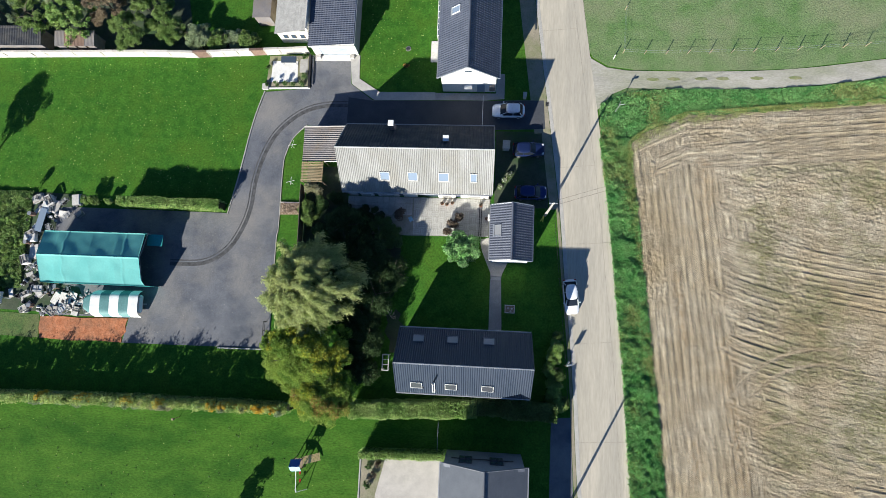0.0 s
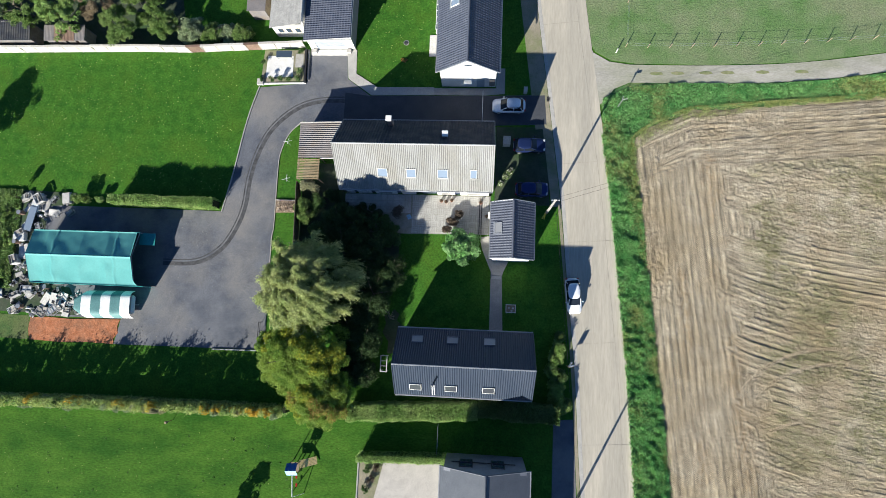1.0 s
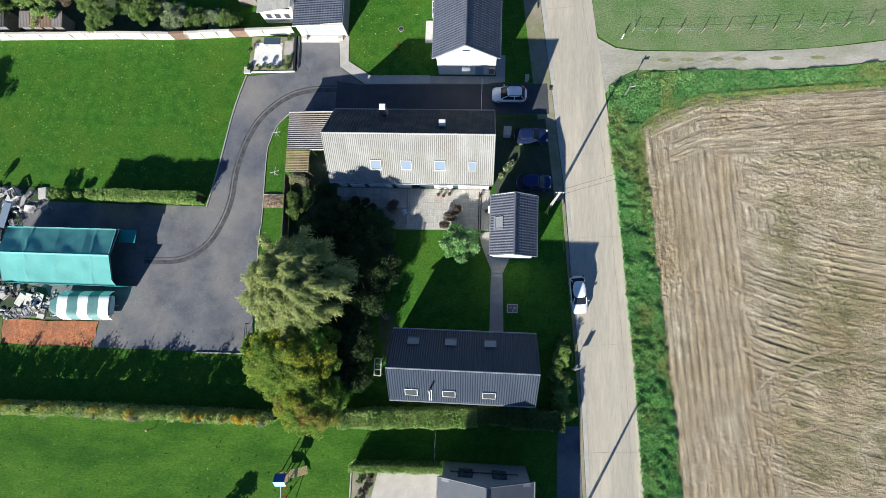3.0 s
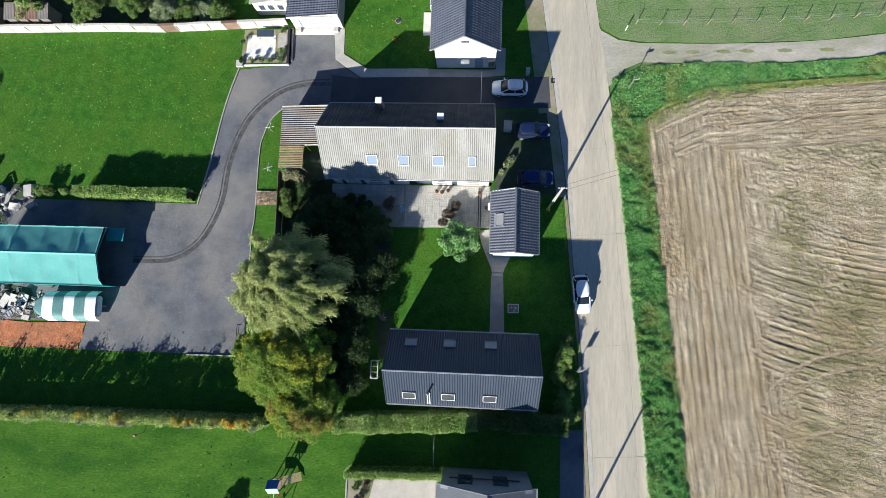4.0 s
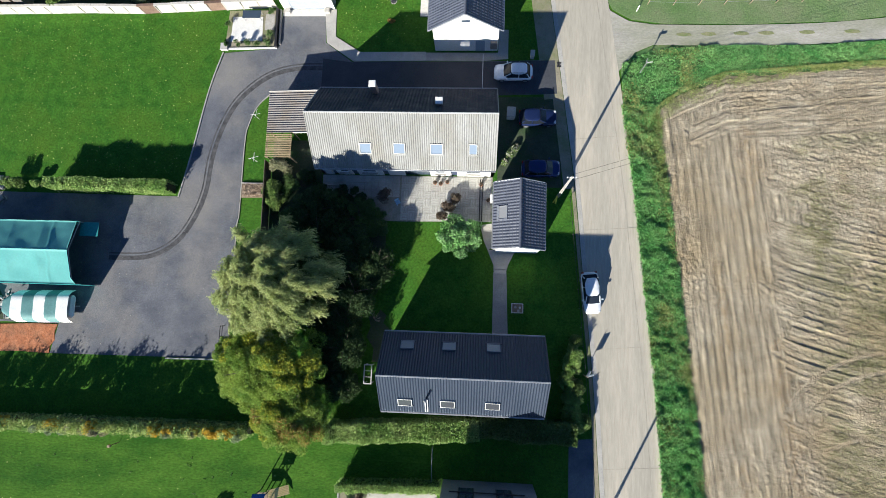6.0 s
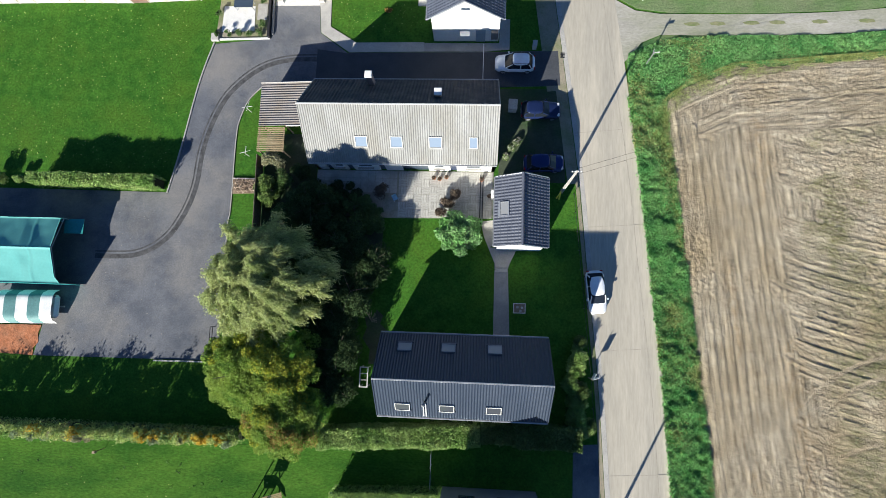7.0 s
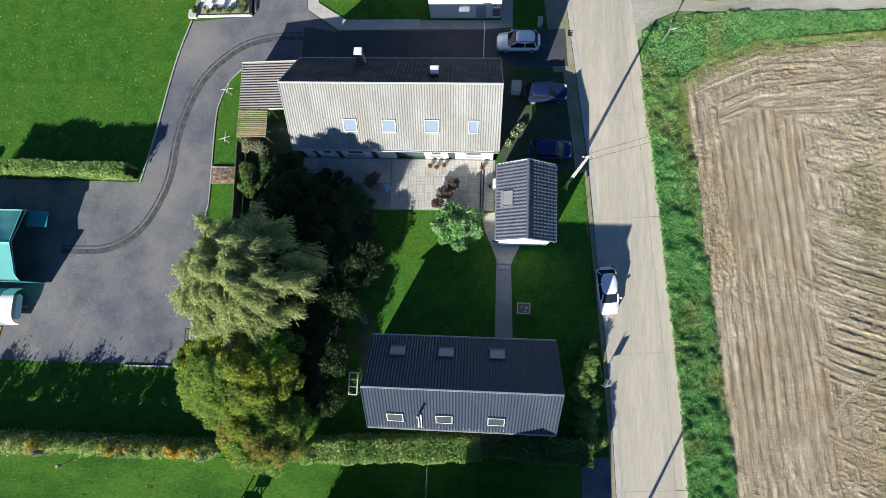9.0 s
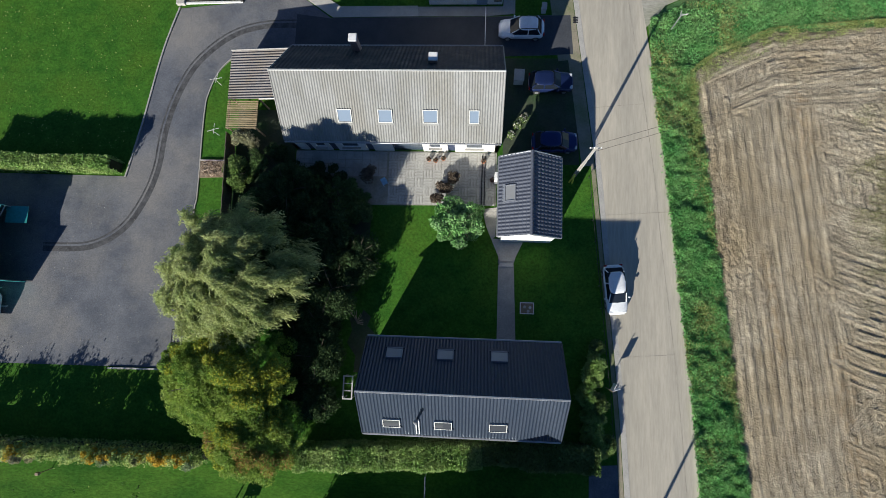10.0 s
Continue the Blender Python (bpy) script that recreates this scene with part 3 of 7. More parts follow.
strip("tyre_mark", TRACKS, 0.28, -0.22, 0.028, 0.034, M_TYRE, "dark curved tyre mark on the asphalt", "stain")
strip("tyre_mark", TRACKS, 0.62, 0.46, 0.028, 0.034, M_TYRE, "dark curved tyre mark on the asphalt", "stain")
# shadowed stretch of the drive, its shade painted as a darker sheet
slab("front_drive", [(-11.2, 14.42), (8.6, 14.42), (14.85, 14.62), (14.58, 18.45), (7.1, 18.25), (-7.9, 18.15), (-11.2, 18.6)], -0.04, 0.036, M_SHADEASPHALT, "asphalt before the houses, coloured darker for their shadow", category="driveway")
strip("drive_kerb", [(-22.75, 19.3), (-23.65, 16.2), (-24.3, 13.2), (-25.25, 7.6), (-26.35, 2.3)], 0.0, -0.14, 0, 0.12, M_CONCRETE, "thin pale concrete kerb beside the drive", "kerb")
strip("drive_kerb", [(-19.35, -14.9), (-19.45, -10.8), (-19.55, -1.3), (-19.4, 0.9), (-19.45, 8.5), (-19.15, 10.8), (-18.25, 13.0), (-16.6, 14.7)], 0.0, -0.1, 0, 0.09, M_CONCRETE, "thin pale concrete kerb beside the drive", "kerb")
strip("yard_kerb", [(-26.0, -15.05), (-19.4, -14.95)], 0.0, -0.14, 0, 0.14, M_CONCRETE, "pale concrete kerb of the yard", "kerb")
slab("pavement", [(-11.3, 24.5), (-10.9, 20.5), (-7.7, 18.25), (0.4, 18.35), (0.4, 19.4), (-7.0, 19.35), (-9.9, 21.2), (-10.0, 24.5)], -0.05, 0.07, M_CONCRETE, "pale concrete strip beside the drive", category="pavement")
slab("forecourt", [(0.4, 18.35), (7.0, 18.35), (9.5, 18.6), (9.5, 22), (8.4, 22), (8.4, 19.3), (0.4, 19.3)], -0.05, 0.065, M_CONCRETE, "grey concrete forecourt of the house", category="pavement")
slab("garden_path", [(8.4, -4.9), (9.75, -4.85), (10.0, -11.4), (8.4, -11.4)], -0.05, 0.05, M_CONCRETE, "grey concrete garden path", category="path")
for k in range(2):
    slab("path_step", [(8.5, -4.25 - 0.45 * k), (9.7, -4.25 - 0.45 * k), (9.7, -4.62 - 0.45 * k), (8.5, -4.62 - 0.45 * k)], 0.0, 0.24 - 0.09 * k, M_CONCRETE, "low concrete step of the garden path", category="step")
slab("shed_path", [(7.9, -2.6), (10.6, -2.7), (9.9, -4.2), (9.75, -4.75), (8.4, -4.8), (8.4, -4.2), (7.3, -1.6), (6.9, 0.0), (8.2, 0.2), (8.1, -2.4)], -0.05, 0.045, M_CONCRETE, "grey concrete path beside the shed", category="path")


# ---- houses ----
def long_house():
    """The low whitewashed long house with a pale roof to the sun, the slope behind coloured dark for shade."""
    h = thing("long_house", "long low whitewashed house with a pale corrugated roof", "house")
    xa, xb, yr, zr, ze, ys, yn = -10.35, 8.3, 9.39, 7.12, 2.9, 5.1, 13.75
    part("wall", boxes((xa + 0.25, xb - 0.2, yn - 0.75, yn - 0.4, 0, 3.15)), M_WHITEWALL, h)
    # south wall with openings
    openings = [(-9.0, -8.5, 0.0, 2.2), (-8.1, -7.2, 0.95, 2.3), (-6.85, -6.25, 0.0, 2.2), (-5.7, -4.2, 0.95, 2.3), (-3.55, -2.95, 0.0, 2.2), (-1.2, 1.5, 0.0, 2.2), (2.1, 3.1, 0.95, 2.3), (3.7, 4.35, 0.0, 2.2), (5.3, 6.8, 0.95, 2.3)]
    bm, x = bmesh.new(), xa + 0.2
    for a, b, lo, hi in openings:
        box(bm, x, a, 5.25, 5.6, 0, 2.97)
        box(bm, a, b, 5.25, 5.6, hi, 2.97)
        if lo:
            box(bm, a, b, 5.25, 5.6, 0, lo)
        x = b
    box(bm, x, xb - 0.15, 5.25, 5.6, 0, 2.97)
    bmesh.ops.remove_doubles(bm, verts=bm.verts, dist=0.001)
    part("wall", bm, M_WHITEWALL, h)
    for a, b, lo, hi in openings:
        if lo:
            w = part("window", boxes((a, b, 5.3, 5.38, lo, lo + 0.07), (a, b, 5.3, 5.38, hi - 0.07, hi), (a, a + 0.07, 5.3, 5.38, lo + 0.07, hi - 0.07), (b - 0.07, b, 5.3, 5.38, lo + 0.07, hi - 0.07)), M_WHITE, h, "white framed window")
            part("pane", boxes((a + 0.07, b - 0.07, 5.33, 5.36, lo + 0.07, hi - 0.07)), M_WINDOW, w)
            part("sill", boxes((a - 0.08, b + 0.08, 5.08, 5.25, lo - 0.08, lo)), M_CONCRETE, w)
        else:
            d = part("door", boxes((a, b, 5.35, 5.41, 0.03, hi), bevel=0.01), M_WINDOW if b - a > 2 else M_DOORDARK, h, "wide dark glass door" if b - a > 2 else "dark blue painted door")
            part("door_handle", boxes((a + 0.1, a + 0.14, 5.29, 5.35, 1.0, 1.12)), M_GREYMETAL, d)
    bm = bmesh.new()
    gable_wall(bm, "x", xa + 0.2, 5.25, yn - 0.4, 2.9, zr - 0.2, 0.3)
    part("gable", bm, M_WHITEWALL, h)
    bm = bmesh.new()
    gable_wall(bm, "x", xb - 0.45, 5.25, yn - 0.4, 2.9, zr - 0.2, 0.3)
    part("gable", bm, M_WHITEWALL, h)
    _, m, length = roof_slope("roof_slope", (xa, ys, ze), (xb, ys, ze), (xa, yr, zr), corrugated(0.217, 0.062), 86 * 8 + 1, 9, M_FIBRE, h, "pale weathered corrugated roof")
    for x, w in ((5.0, 1.2), (8.4, 1.2), (12.1, 1.25), (15.9, 0.85)):
        skylight(m, x, 1.74, w, 1.15, h, M_PANELGREY, off=0.075, apron=M_FIBRE)
    _, m2, length2 = roof_slope("roof_slope", (xb, yn, ze), (xa, yn, ze), (xb, yr, zr), corrugated(0.33, 0.06), 56 * 6 + 1, 5, M_DARKSHADEFIBRE, h, "mossy corrugated roof, darkened for its shaded side")
    part("ridge_cap", boxes((xa - 0.05, xb + 0.05, yr - 0.10, yr + 0.04, zr + 0.03, zr + 0.10), bevel=0.02), M_PANELGREY, h)
    part("rain_gutter", boxes((xa, xb, ys - 0.16, ys - 0.02, ze - 0.12, ze - 0.01), bevel=0.02), M_GREYMETAL, h)
    part("rain_gutter", boxes((xa, xb, yn + 0.02, yn + 0.16, ze - 0.12, ze - 0.01), bevel=0.02), M_GREYMETAL, h)
    for x in (xa, xb):
        bm = bmesh.new()
        for y in (ys, yn):
            rod(bm, (x, y, ze + 0.03), (x, yr, zr + 0.04), 0.05, sides=6)
        part("verge_trim", bm, M_FIBRE, h)
    for x, y, z0, z1, w in ((-4.17, 12.95, 3.0, 5.6, 0.29), (2.6, 10.9, 5.0, 6.4, 0.3)):
        c = part("chimney", boxes((x - w, x + w, y - w, y + w, z0, z1)), M_PALEBRICK, h, "brick chimney with a pale cap")
        part("cap", boxes((x - w - 0.06, x + w + 0.06, y - w - 0.06, y + w + 0.06, z1, z1 + 0.12), bevel=0.03), M_WHITE, c)
    return h


def metal_house():
    """The grey barn-like house with ribbed metal roof."""
    b = thing("barn_house", "long house with a ribbed dark grey metal roof", "house", at=(0, 0, 0))
    xa, xb, yr, zr, ze, ys, yn = -2.12, 13.3, -15.02, 6.9, 3.45, -18.7, -11.3
    part("wall", boxes((xa + 0.25, xb - 0.25, ys + 0.3, ys + 0.6, 0, 3.6)), M_GREYSHADEWALL, b)
    part("wall", boxes((xa + 0.25, xb - 0.25, yn - 0.6, yn - 0.3, 0, 3.6)), M_GREYSHADEWALL, b)
    for x in (xa + 0.25, xb - 0.55):
        bm = bmesh.new()
        gable_wall(bm, "x", x, ys + 0.3, yn - 0.3, 3.65, zr - 0.12, 0.3)
        part("gable", bm, M_GREYSHADEWALL, b)
    _, m, ln = roof_slope("roof_slope", (xa, ys, ze), (xb, ys, ze), (xa, yr, zr), trapezoid(0.25, 0.05), 62 * 8 + 1, 2, M_METALROOF, b, "ribbed grey metal sheets")
    for x in (1.75, 5.7, 9.85):
        skylight(m, x, 1.05, 1.35, 0.95, b, M_PANELGREY, M_GLASSDARK, apron=M_METALROOF)
    _, m2, ln = roof_slope("roof_slope", (xb, yn, ze), (xa, yn, ze), (xb, yr, zr), trapezoid(0.25, 0.05), 62 * 8 + 1, 2, M_METALROOF, b, "ribbed grey metal sheets")
    for x in (1.75, 5.7, 9.85):
        x = xb - xa - x - 1.3
        skylight(m2, x, 1.1, 1.25, 0.95, b, M_GREYSHADEWALL, M_GLASSGREY, apron=M_METALROOF)
    part("ridge_cap", boxes((xa - 0.02, xb + 0.02, yr - 0.07, yr + 0.07, zr + 0.05, zr + 0.11), bevel=0.02), M_GREYMETAL, b)
    for y in (ys - 0.1, yn + 0.1):
        part("rain_gutter", boxes((xa, xb, y - 0.07, y + 0.07, ze - 0.12, ze), bevel=0.02), M_GREYMETAL, b)
    for x in (xa, xb):
        bm = bmesh.new()
        for y in (ys, yn):
            rod(bm, (x, y, ze + 0.04), (x, yr, zr + 0.05), 0.06, sides=6)
        part("verge_trim", bm, M_METALROOF, b)
    bm = bmesh.new()
    for dx in (0.0, 0.22):
        rod(bm, (2.2 + dx, -18.55, 3.75), (2.2 + dx, -17.3, 4.95), 0.05)
    part("flue_pipe", bm, M_WHITE, b, "two white pipes running up the roof")
    part("flue", rod(rod(bmesh.new(), (2.3, -17.2, 4.7), (2.3, -17.2, 6.1), 0.09, sides=10), (2.3, -17.2, 6.1), (2.3, -17.2, 6.3), 0.17, 0.05, sides=10), M_GREYMETAL, b, "metal flue with a hood")
    return b


def gable_house(name, label, xa, xb, ya, yb, ze, zr, roof_mat, wall_mat, profile, per_m=14, rows=40, over=0.35, trim=None):
    """A house whose ridge runs north."""
    o = thing(name, label, "house")
    xm = (xa + xb) / 2
    part("wall", boxes((xa + 0.35, xa + 0.65, ya + over + 0.3, yb - over - 0.3, 0, ze + 0.15)), wall_mat, o)
    part("wall", boxes((xb - 0.65, xb - 0.35, ya + over + 0.3, yb - over - 0.3, 0, ze + 0.15)), wall_mat, o)
    for y in (ya + over, yb - over - 0.3):
        bm = bmesh.new()
        gable_wall(bm, "y", y, xa + 0.35, xb - 0.35, ze + 0.2, zr - 0.12, 0.3)
        part("gable", bm, wall_mat, o)
    n = max(2, int((yb - ya) * per_m))
    _, mw, ln = roof_slope("roof_slope", (xa, yb, ze), (xa, ya, ze), (xm, yb, zr), profile, n, rows, roof_mat, o)
    _, me, ln = roof_slope("roof_slope", (xb, ya, ze), (xb, yb, ze), (xm, ya, zr), profile, n, rows, roof_mat, o)
    bm = bmesh.new()
    rod(bm, (xm, ya - 0.03, zr + 0.04), (xm, yb + 0.03, zr + 0.04), 0.12, sides=8)
    part("ridge_cap", bm, roof_mat, o)
    for x, s in ((xa, -1), (xb, 1)):
        part("rain_gutter", boxes((x + s * 0.08 - 0.07, x + s * 0.08 + 0.07, ya, yb, ze - 0.12, ze), bevel=0.02), M_GREYMETAL, o)
    for y in (ya, yb):
        bm = bmesh.new()
        for x in (xa, xb):
            rod(bm, (x, y, ze + 0.02), (xm, y, zr + 0.03), 0.07, sides=6)
        part("verge_trim", bm, trim or M_GREYMETAL, o)
    return o, mw, me


M_PANELGREY = paint("pale_grey_metal", (0.55, 0.55, 0.53), 0.5)
M_PALEBRICK = mat("pale_brick", (0.45, 0.33, 0.29), (0.38, 0.27, 0.23), scale=3.0, rough=0.9, grain=12.0, bump=0.2)
M_DOORDARK = paint("dark_door_paint", (0.05, 0.065, 0.12), 0.4)
M_GLASSDARK = glass_mat("dark_skylight", (0.055, 0.06, 0.07))
M_DOORBLUE = paint("door_paint", (0.30, 0.36, 0.42), 0.4)
# grey of the barn house; stands for shade on slate house and garage
M_GREYSHADEWALL = mat("grey_shade_wall", (0.19, 0.20, 0.23), (0.23, 0.24, 0.27), scale=0.8, rough=0.7, grain=9.0, bump=0.1)
M_GLASSGREY = glass_mat("clouded_skylight", (0.21, 0.215, 0.225))
M_GLASSGREY.node_tree.nodes["Principled BSDF"].inputs["Roughness"].default_value = 0.5
long_house()
metal_house()
shed, mw, me = gable_house("garden_shed", "small white shed with a dark tiled roof", 8.17, 13.17, -2.93, 3.80, 3.40, 5.02, M_TILE, M_WHITEWALL, tiled(0.3, 0.36, 0.05), 20, 33, over=0.08)
skylight(mw, 2.55, 0.6, 1.35, 1.0, shed, M_GREYMETAL, M_GLASSGREY, off=0.1)
north, mw, me = gable_house("tiled_house", "white house with a dark tiled gable roof", 1.1, 8.65, 19.2, 44.0, 4.5, 7.35, M_TILE, M_WHITEWALL, tiled(0.3, 0.36, 0.05), 14, 36)
skylight(mw, 44 - 27.6, 2.0, 0.9, 1.3, north, M_WHITE)
# slate house walls: white in shade, painted as a darker blue-grey
south, mw, me = gable_house("slate_house", "house with a smooth grey slate roof", 3.5, 13.05, -46.0, -25.7, 5.2, 7.6, M_SLATE, M_GREYSHADEWALL, lambda x, y: 0.0, 2, 2, over=0.06, trim=M_SLATE)
# ---- trees ----
def crown_cards(rng, centres, radii, count, size, aspect, droop=0.0, shell=0.3, out=0.5):
    """Leaf blades over clumps: places and the two half axes of each blade."""
    c = np.array(centres, float)
    r = np.array(radii, float)
    pick = rng.integers(0, len(c), count)
    d = rng.normal(size=(count, 3))
    d /= np.linalg.norm(d, axis=1)[:, None]
    d[:, 2] = np.abs(d[:, 2]) * np.where(rng.random(count) < 0.75, 1, -1)
    rad = r[pick] * (shell + (1 - shell) * rng.random(count) ** 0.5)[:, None]
    p = c[pick] + d * rad
    a = d * out + rng.normal(size=(count, 3)) * 0.6
    a[:, 2] -= droop
    a /= np.linalg.norm(a, axis=1)[:, None]
    b = np.cross(a, rng.normal(size=(count, 3)))
    b /= np.linalg.norm(b, axis=1)[:, None]
    s = size * (0.6 + 0.8 * rng.random(count))[:, None]
    return p, a * s, b * s * aspect


def blades(name, p, a, b, material, parent=None, label=""):
    """One mesh of many four-cornered leaves."""
    n = len(p)
    v = np.empty((n, 4, 3))
    v[:, 0], v[:, 1], v[:, 2], v[:, 3] = p - a, p + b, p + a, p - b
    me = bpy.data.meshes.new(name)
    me.vertices.add(4 * n)
    me.vertices.foreach_set("co", v.ravel())
    me.loops.add(4 * n)
    me.loops.foreach_set("vertex_index", np.arange(4 * n, dtype=np.int32))
    me.polygons.add(n)
    me.polygons.foreach_set("loop_start", np.arange(0, 4 * n, 4, dtype=np.int32))
    me.polygons.foreach_set("loop_total", np.full(n, 4, dtype=np.int32))
    me.update(calc_edges=True)
    return link(name, me, material, parent, label)


def trunk(height, r, lean, limbs, rng, spread, parent):
    bm = bmesh.new()
    top = Vector((lean[0], lean[1], height))
    rod(bm, (0, 0, -0.1), top * 0.5, r, r * 0.75, 10)
    rod(bm, top * 0.5, top, r * 0.75, r * 0.45, 10)
    for k in range(limbs):
        ang = 2 * math.pi * (k + rng.random() * 0.6) / limbs
        s = top * (0.45 + 0.5 * rng.random())
        e = s + Vector((math.cos(ang) * spread, math.sin(ang) * spread, height * 0.3 * (0.5 + rng.random())))
        rod(bm, s, (s + e) / 2 + Vector((0, 0, 0.2)), r * 0.35, r * 0.22, 6)
        rod(bm, (s + e) / 2 + Vector((0, 0, 0.2)), e, r * 0.22, r * 0.08, 6)
    return part("trunk", bm, M_BARK, parent)


def clumps(rng, n, rx, ry, z0, z1, small, flat=0.7):
    """Places of clumps filling an uneven rounded crown."""
    out, rad = [], []
    while len(out) < n:
        q = rng.uniform(-1, 1, 3)
        if (q ** 2).sum() > 1:
            continue
        q *= 1 + 0.22 * rng.random() * (rng.random() < 0.3)
        out.append((q[0] * rx, q[1] * ry, (z0 + z1) / 2 + q[2] * (z1 - z0) / 2))
        s = small * (0.6 + 0.7 * rng.random())
        rad.append((s, s, s * flat))
    return out, rad


def tree(name, label, at, height, rx, ry, n_clumps, small, count, size, aspect, material, seed, z0=None, droop=0.0, flat=0.7, limbs=6, radius=0.2, out=0.5):
    rng = np.random.default_rng(seed)
    o = thing(name, label, "tree" if height > 3 else "shrub", at=at)
    z0 = height * 0.3 if z0 is None else z0
    trunk(height * 0.75, radius, (0.2, 0.1), limbs, rng, rx * 0.7, o)
    c, r = clumps(rng, n_clumps, rx - small * 0.6, ry - small * 0.6, z0 + small * 0.4, height - small * flat * 0.7, small, flat)
    blades("crown", *crown_cards(rng, c, r, count, size, aspect, droop, out=out), material, o)
    return o


def hanging(rng, starts, ways, length, drop, steps, bow=0.3):
    """Curved shoots: from each start along its way, bowing up a little and then hanging. Gives the corners of each, one row a shoot."""
    t = np.linspace(0, 1, steps)[None, :, None]
    n = len(starts)
    run = np.asarray(ways)[:, None, :] * np.asarray(length)[:, None, None] * np.sin(t * 1.45)
    curl = np.cross(np.asarray(ways), [0, 0, 1.0])[:, None, :] * (0.22 * rng.normal(size=(n, 1, 1))) * t ** 2
    q = np.asarray(starts)[:, None, :] + run + curl
    q[:, :, 2] += (bow * np.sin(t * 2.6) - np.asarray(drop)[:, None, None] * t ** 2)[:, :, 0]
    return q


def leafy(rng, q, width, name, material, parent, label="", stray=0.09, twice=2):
    """Narrow leaves along curved shoots."""
    p = ((q[:, :-1] + q[:, 1:]) / 2).reshape(-1, 3)
    a = ((q[:, 1:] - q[:, :-1]) * 0.62).reshape(-1, 3)
    p, a = np.repeat(p, twice, 0), np.repeat(a, twice, 0)
    side = np.cross(a, rng.normal(size=a.shape))
    side /= np.linalg.norm(side, axis=1)[:, None] + 1e-9
    p = p + side * stray * rng.normal(size=(len(p), 1))
    a = a + side * 0.06 * rng.normal(size=(len(p), 1))
    b = np.cross(a, rng.normal(size=a.shape))
    b /= np.linalg.norm(b, axis=1)[:, None] + 1e-9
    p[:, 2] = np.maximum(p[:, 2], 0.3)
    return blades(name, p, a, b * width, material, parent, label)


def willow(at, height, rx, ry, plumes, seed):
    """A willow: plumes of trailing shoots that lap over one another all over the crown, swept by the wind, and an inner
    curtain darkened as shade.
    """
    rng = np.random.default_rng(seed)
    o = thing("willow_tree", "large willow with pale silvery green trailing shoots", "tree", at=at)
    trunk(height * 0.72, 0.42, (0.3, -0.2), 9, rng, min(rx, ry) * 0.75, o)
    starts, ways, lengths, drops = [], [], [], []
    for k in range(plumes):
        ang, rr = k * 2.39996 + 0.5 * rng.random(), math.sqrt((k + 0.4) / plumes) * (0.90 + 0.12 * rng.normal())
        out = np.array([math.cos(ang), math.sin(ang), 0.0])
        foot = np.array([out[0] * rr * rx, out[1] * rr * ry, height * (1 - 0.34 * rr ** 2.2) - 0.5 + 0.42 * rng.normal()])
        sweep = out * (0.15 + 0.75 * rr) + np.array([0.65, -0.4, 0.0]) + 0.5 * rng.normal(size=3) * (1, 1, 0)
        sweep /= np.linalg.norm(sweep)
        reach = 0.6 + 0.8 * rng.random()
        # the bough, and shoots all along it
        n = int(55 + 35 * rng.random())
        u = rng.random(n) ** 0.8
        root = foot + np.outer(u * reach, sweep)
        root[:, 2] += 0.45 * np.sin(u * 2.2) - 0.55 * u ** 2
        root += rng.normal(size=(n, 3)) * (0.10, 0.10, 0.07)
        fan = rng.normal(size=n) * 0.6 * (1.15 - 0.6 * u)
        c, sn = np.cos(fan), np.sin(fan)
        way = np.stack([sweep[0] * c - sweep[1] * sn, sweep[0] * sn + sweep[1] * c, np.zeros(n)], 1)
        starts.append(root), ways.append(way)
        lengths.append(0.45 + 0.65 * rng.random(n)), drops.append(0.35 + (0.6 + 1.3 * rr) * rng.random(n))
    q = hanging(rng, np.concatenate(starts), np.concatenate(ways), np.concatenate(lengths), np.concatenate(drops), 9, 0.14)
    leafy(rng, q, 0.028, "crown", M_WILLOW, o, stray=0.045)
    # inner curtain, crown shade put into its darker leaves
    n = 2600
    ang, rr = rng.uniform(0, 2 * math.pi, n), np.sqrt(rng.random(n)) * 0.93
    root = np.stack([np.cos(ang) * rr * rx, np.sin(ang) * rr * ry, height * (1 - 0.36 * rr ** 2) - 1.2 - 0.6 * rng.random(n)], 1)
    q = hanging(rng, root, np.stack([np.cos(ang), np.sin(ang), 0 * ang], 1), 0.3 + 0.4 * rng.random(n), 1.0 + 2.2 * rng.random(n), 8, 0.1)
    leafy(rng, q, 0.05, "inner_crown", M_WILLOWSHADE, o, "inner shoots, darkened for shade in the crown", stray=0.1)
    # thin stray fronds on the lee side
    n = 160
    root = np.stack([rx * 0.85 + 1.3 * rng.random(n), -1.5 + 5.0 * rng.random(n), 4.6 + 0.8 * rng.random(n)], 1)
    root = root[rng.integers(0, 12, n)] + rng.normal(size=(n, 3)) * 0.18
    q = hanging(rng, root, np.stack([0.9 + 0 * root[:, 0], -0.3 + 0.3 * rng.normal(size=n), 0 * root[:, 0]], 1), 0.8 + 0.6 * rng.random(n), 0.6 + 0.6 * rng.random(n), 9)
    leafy(rng, q, 0.022, "fronds", M_WILLOW, o, stray=0.03)
    return o


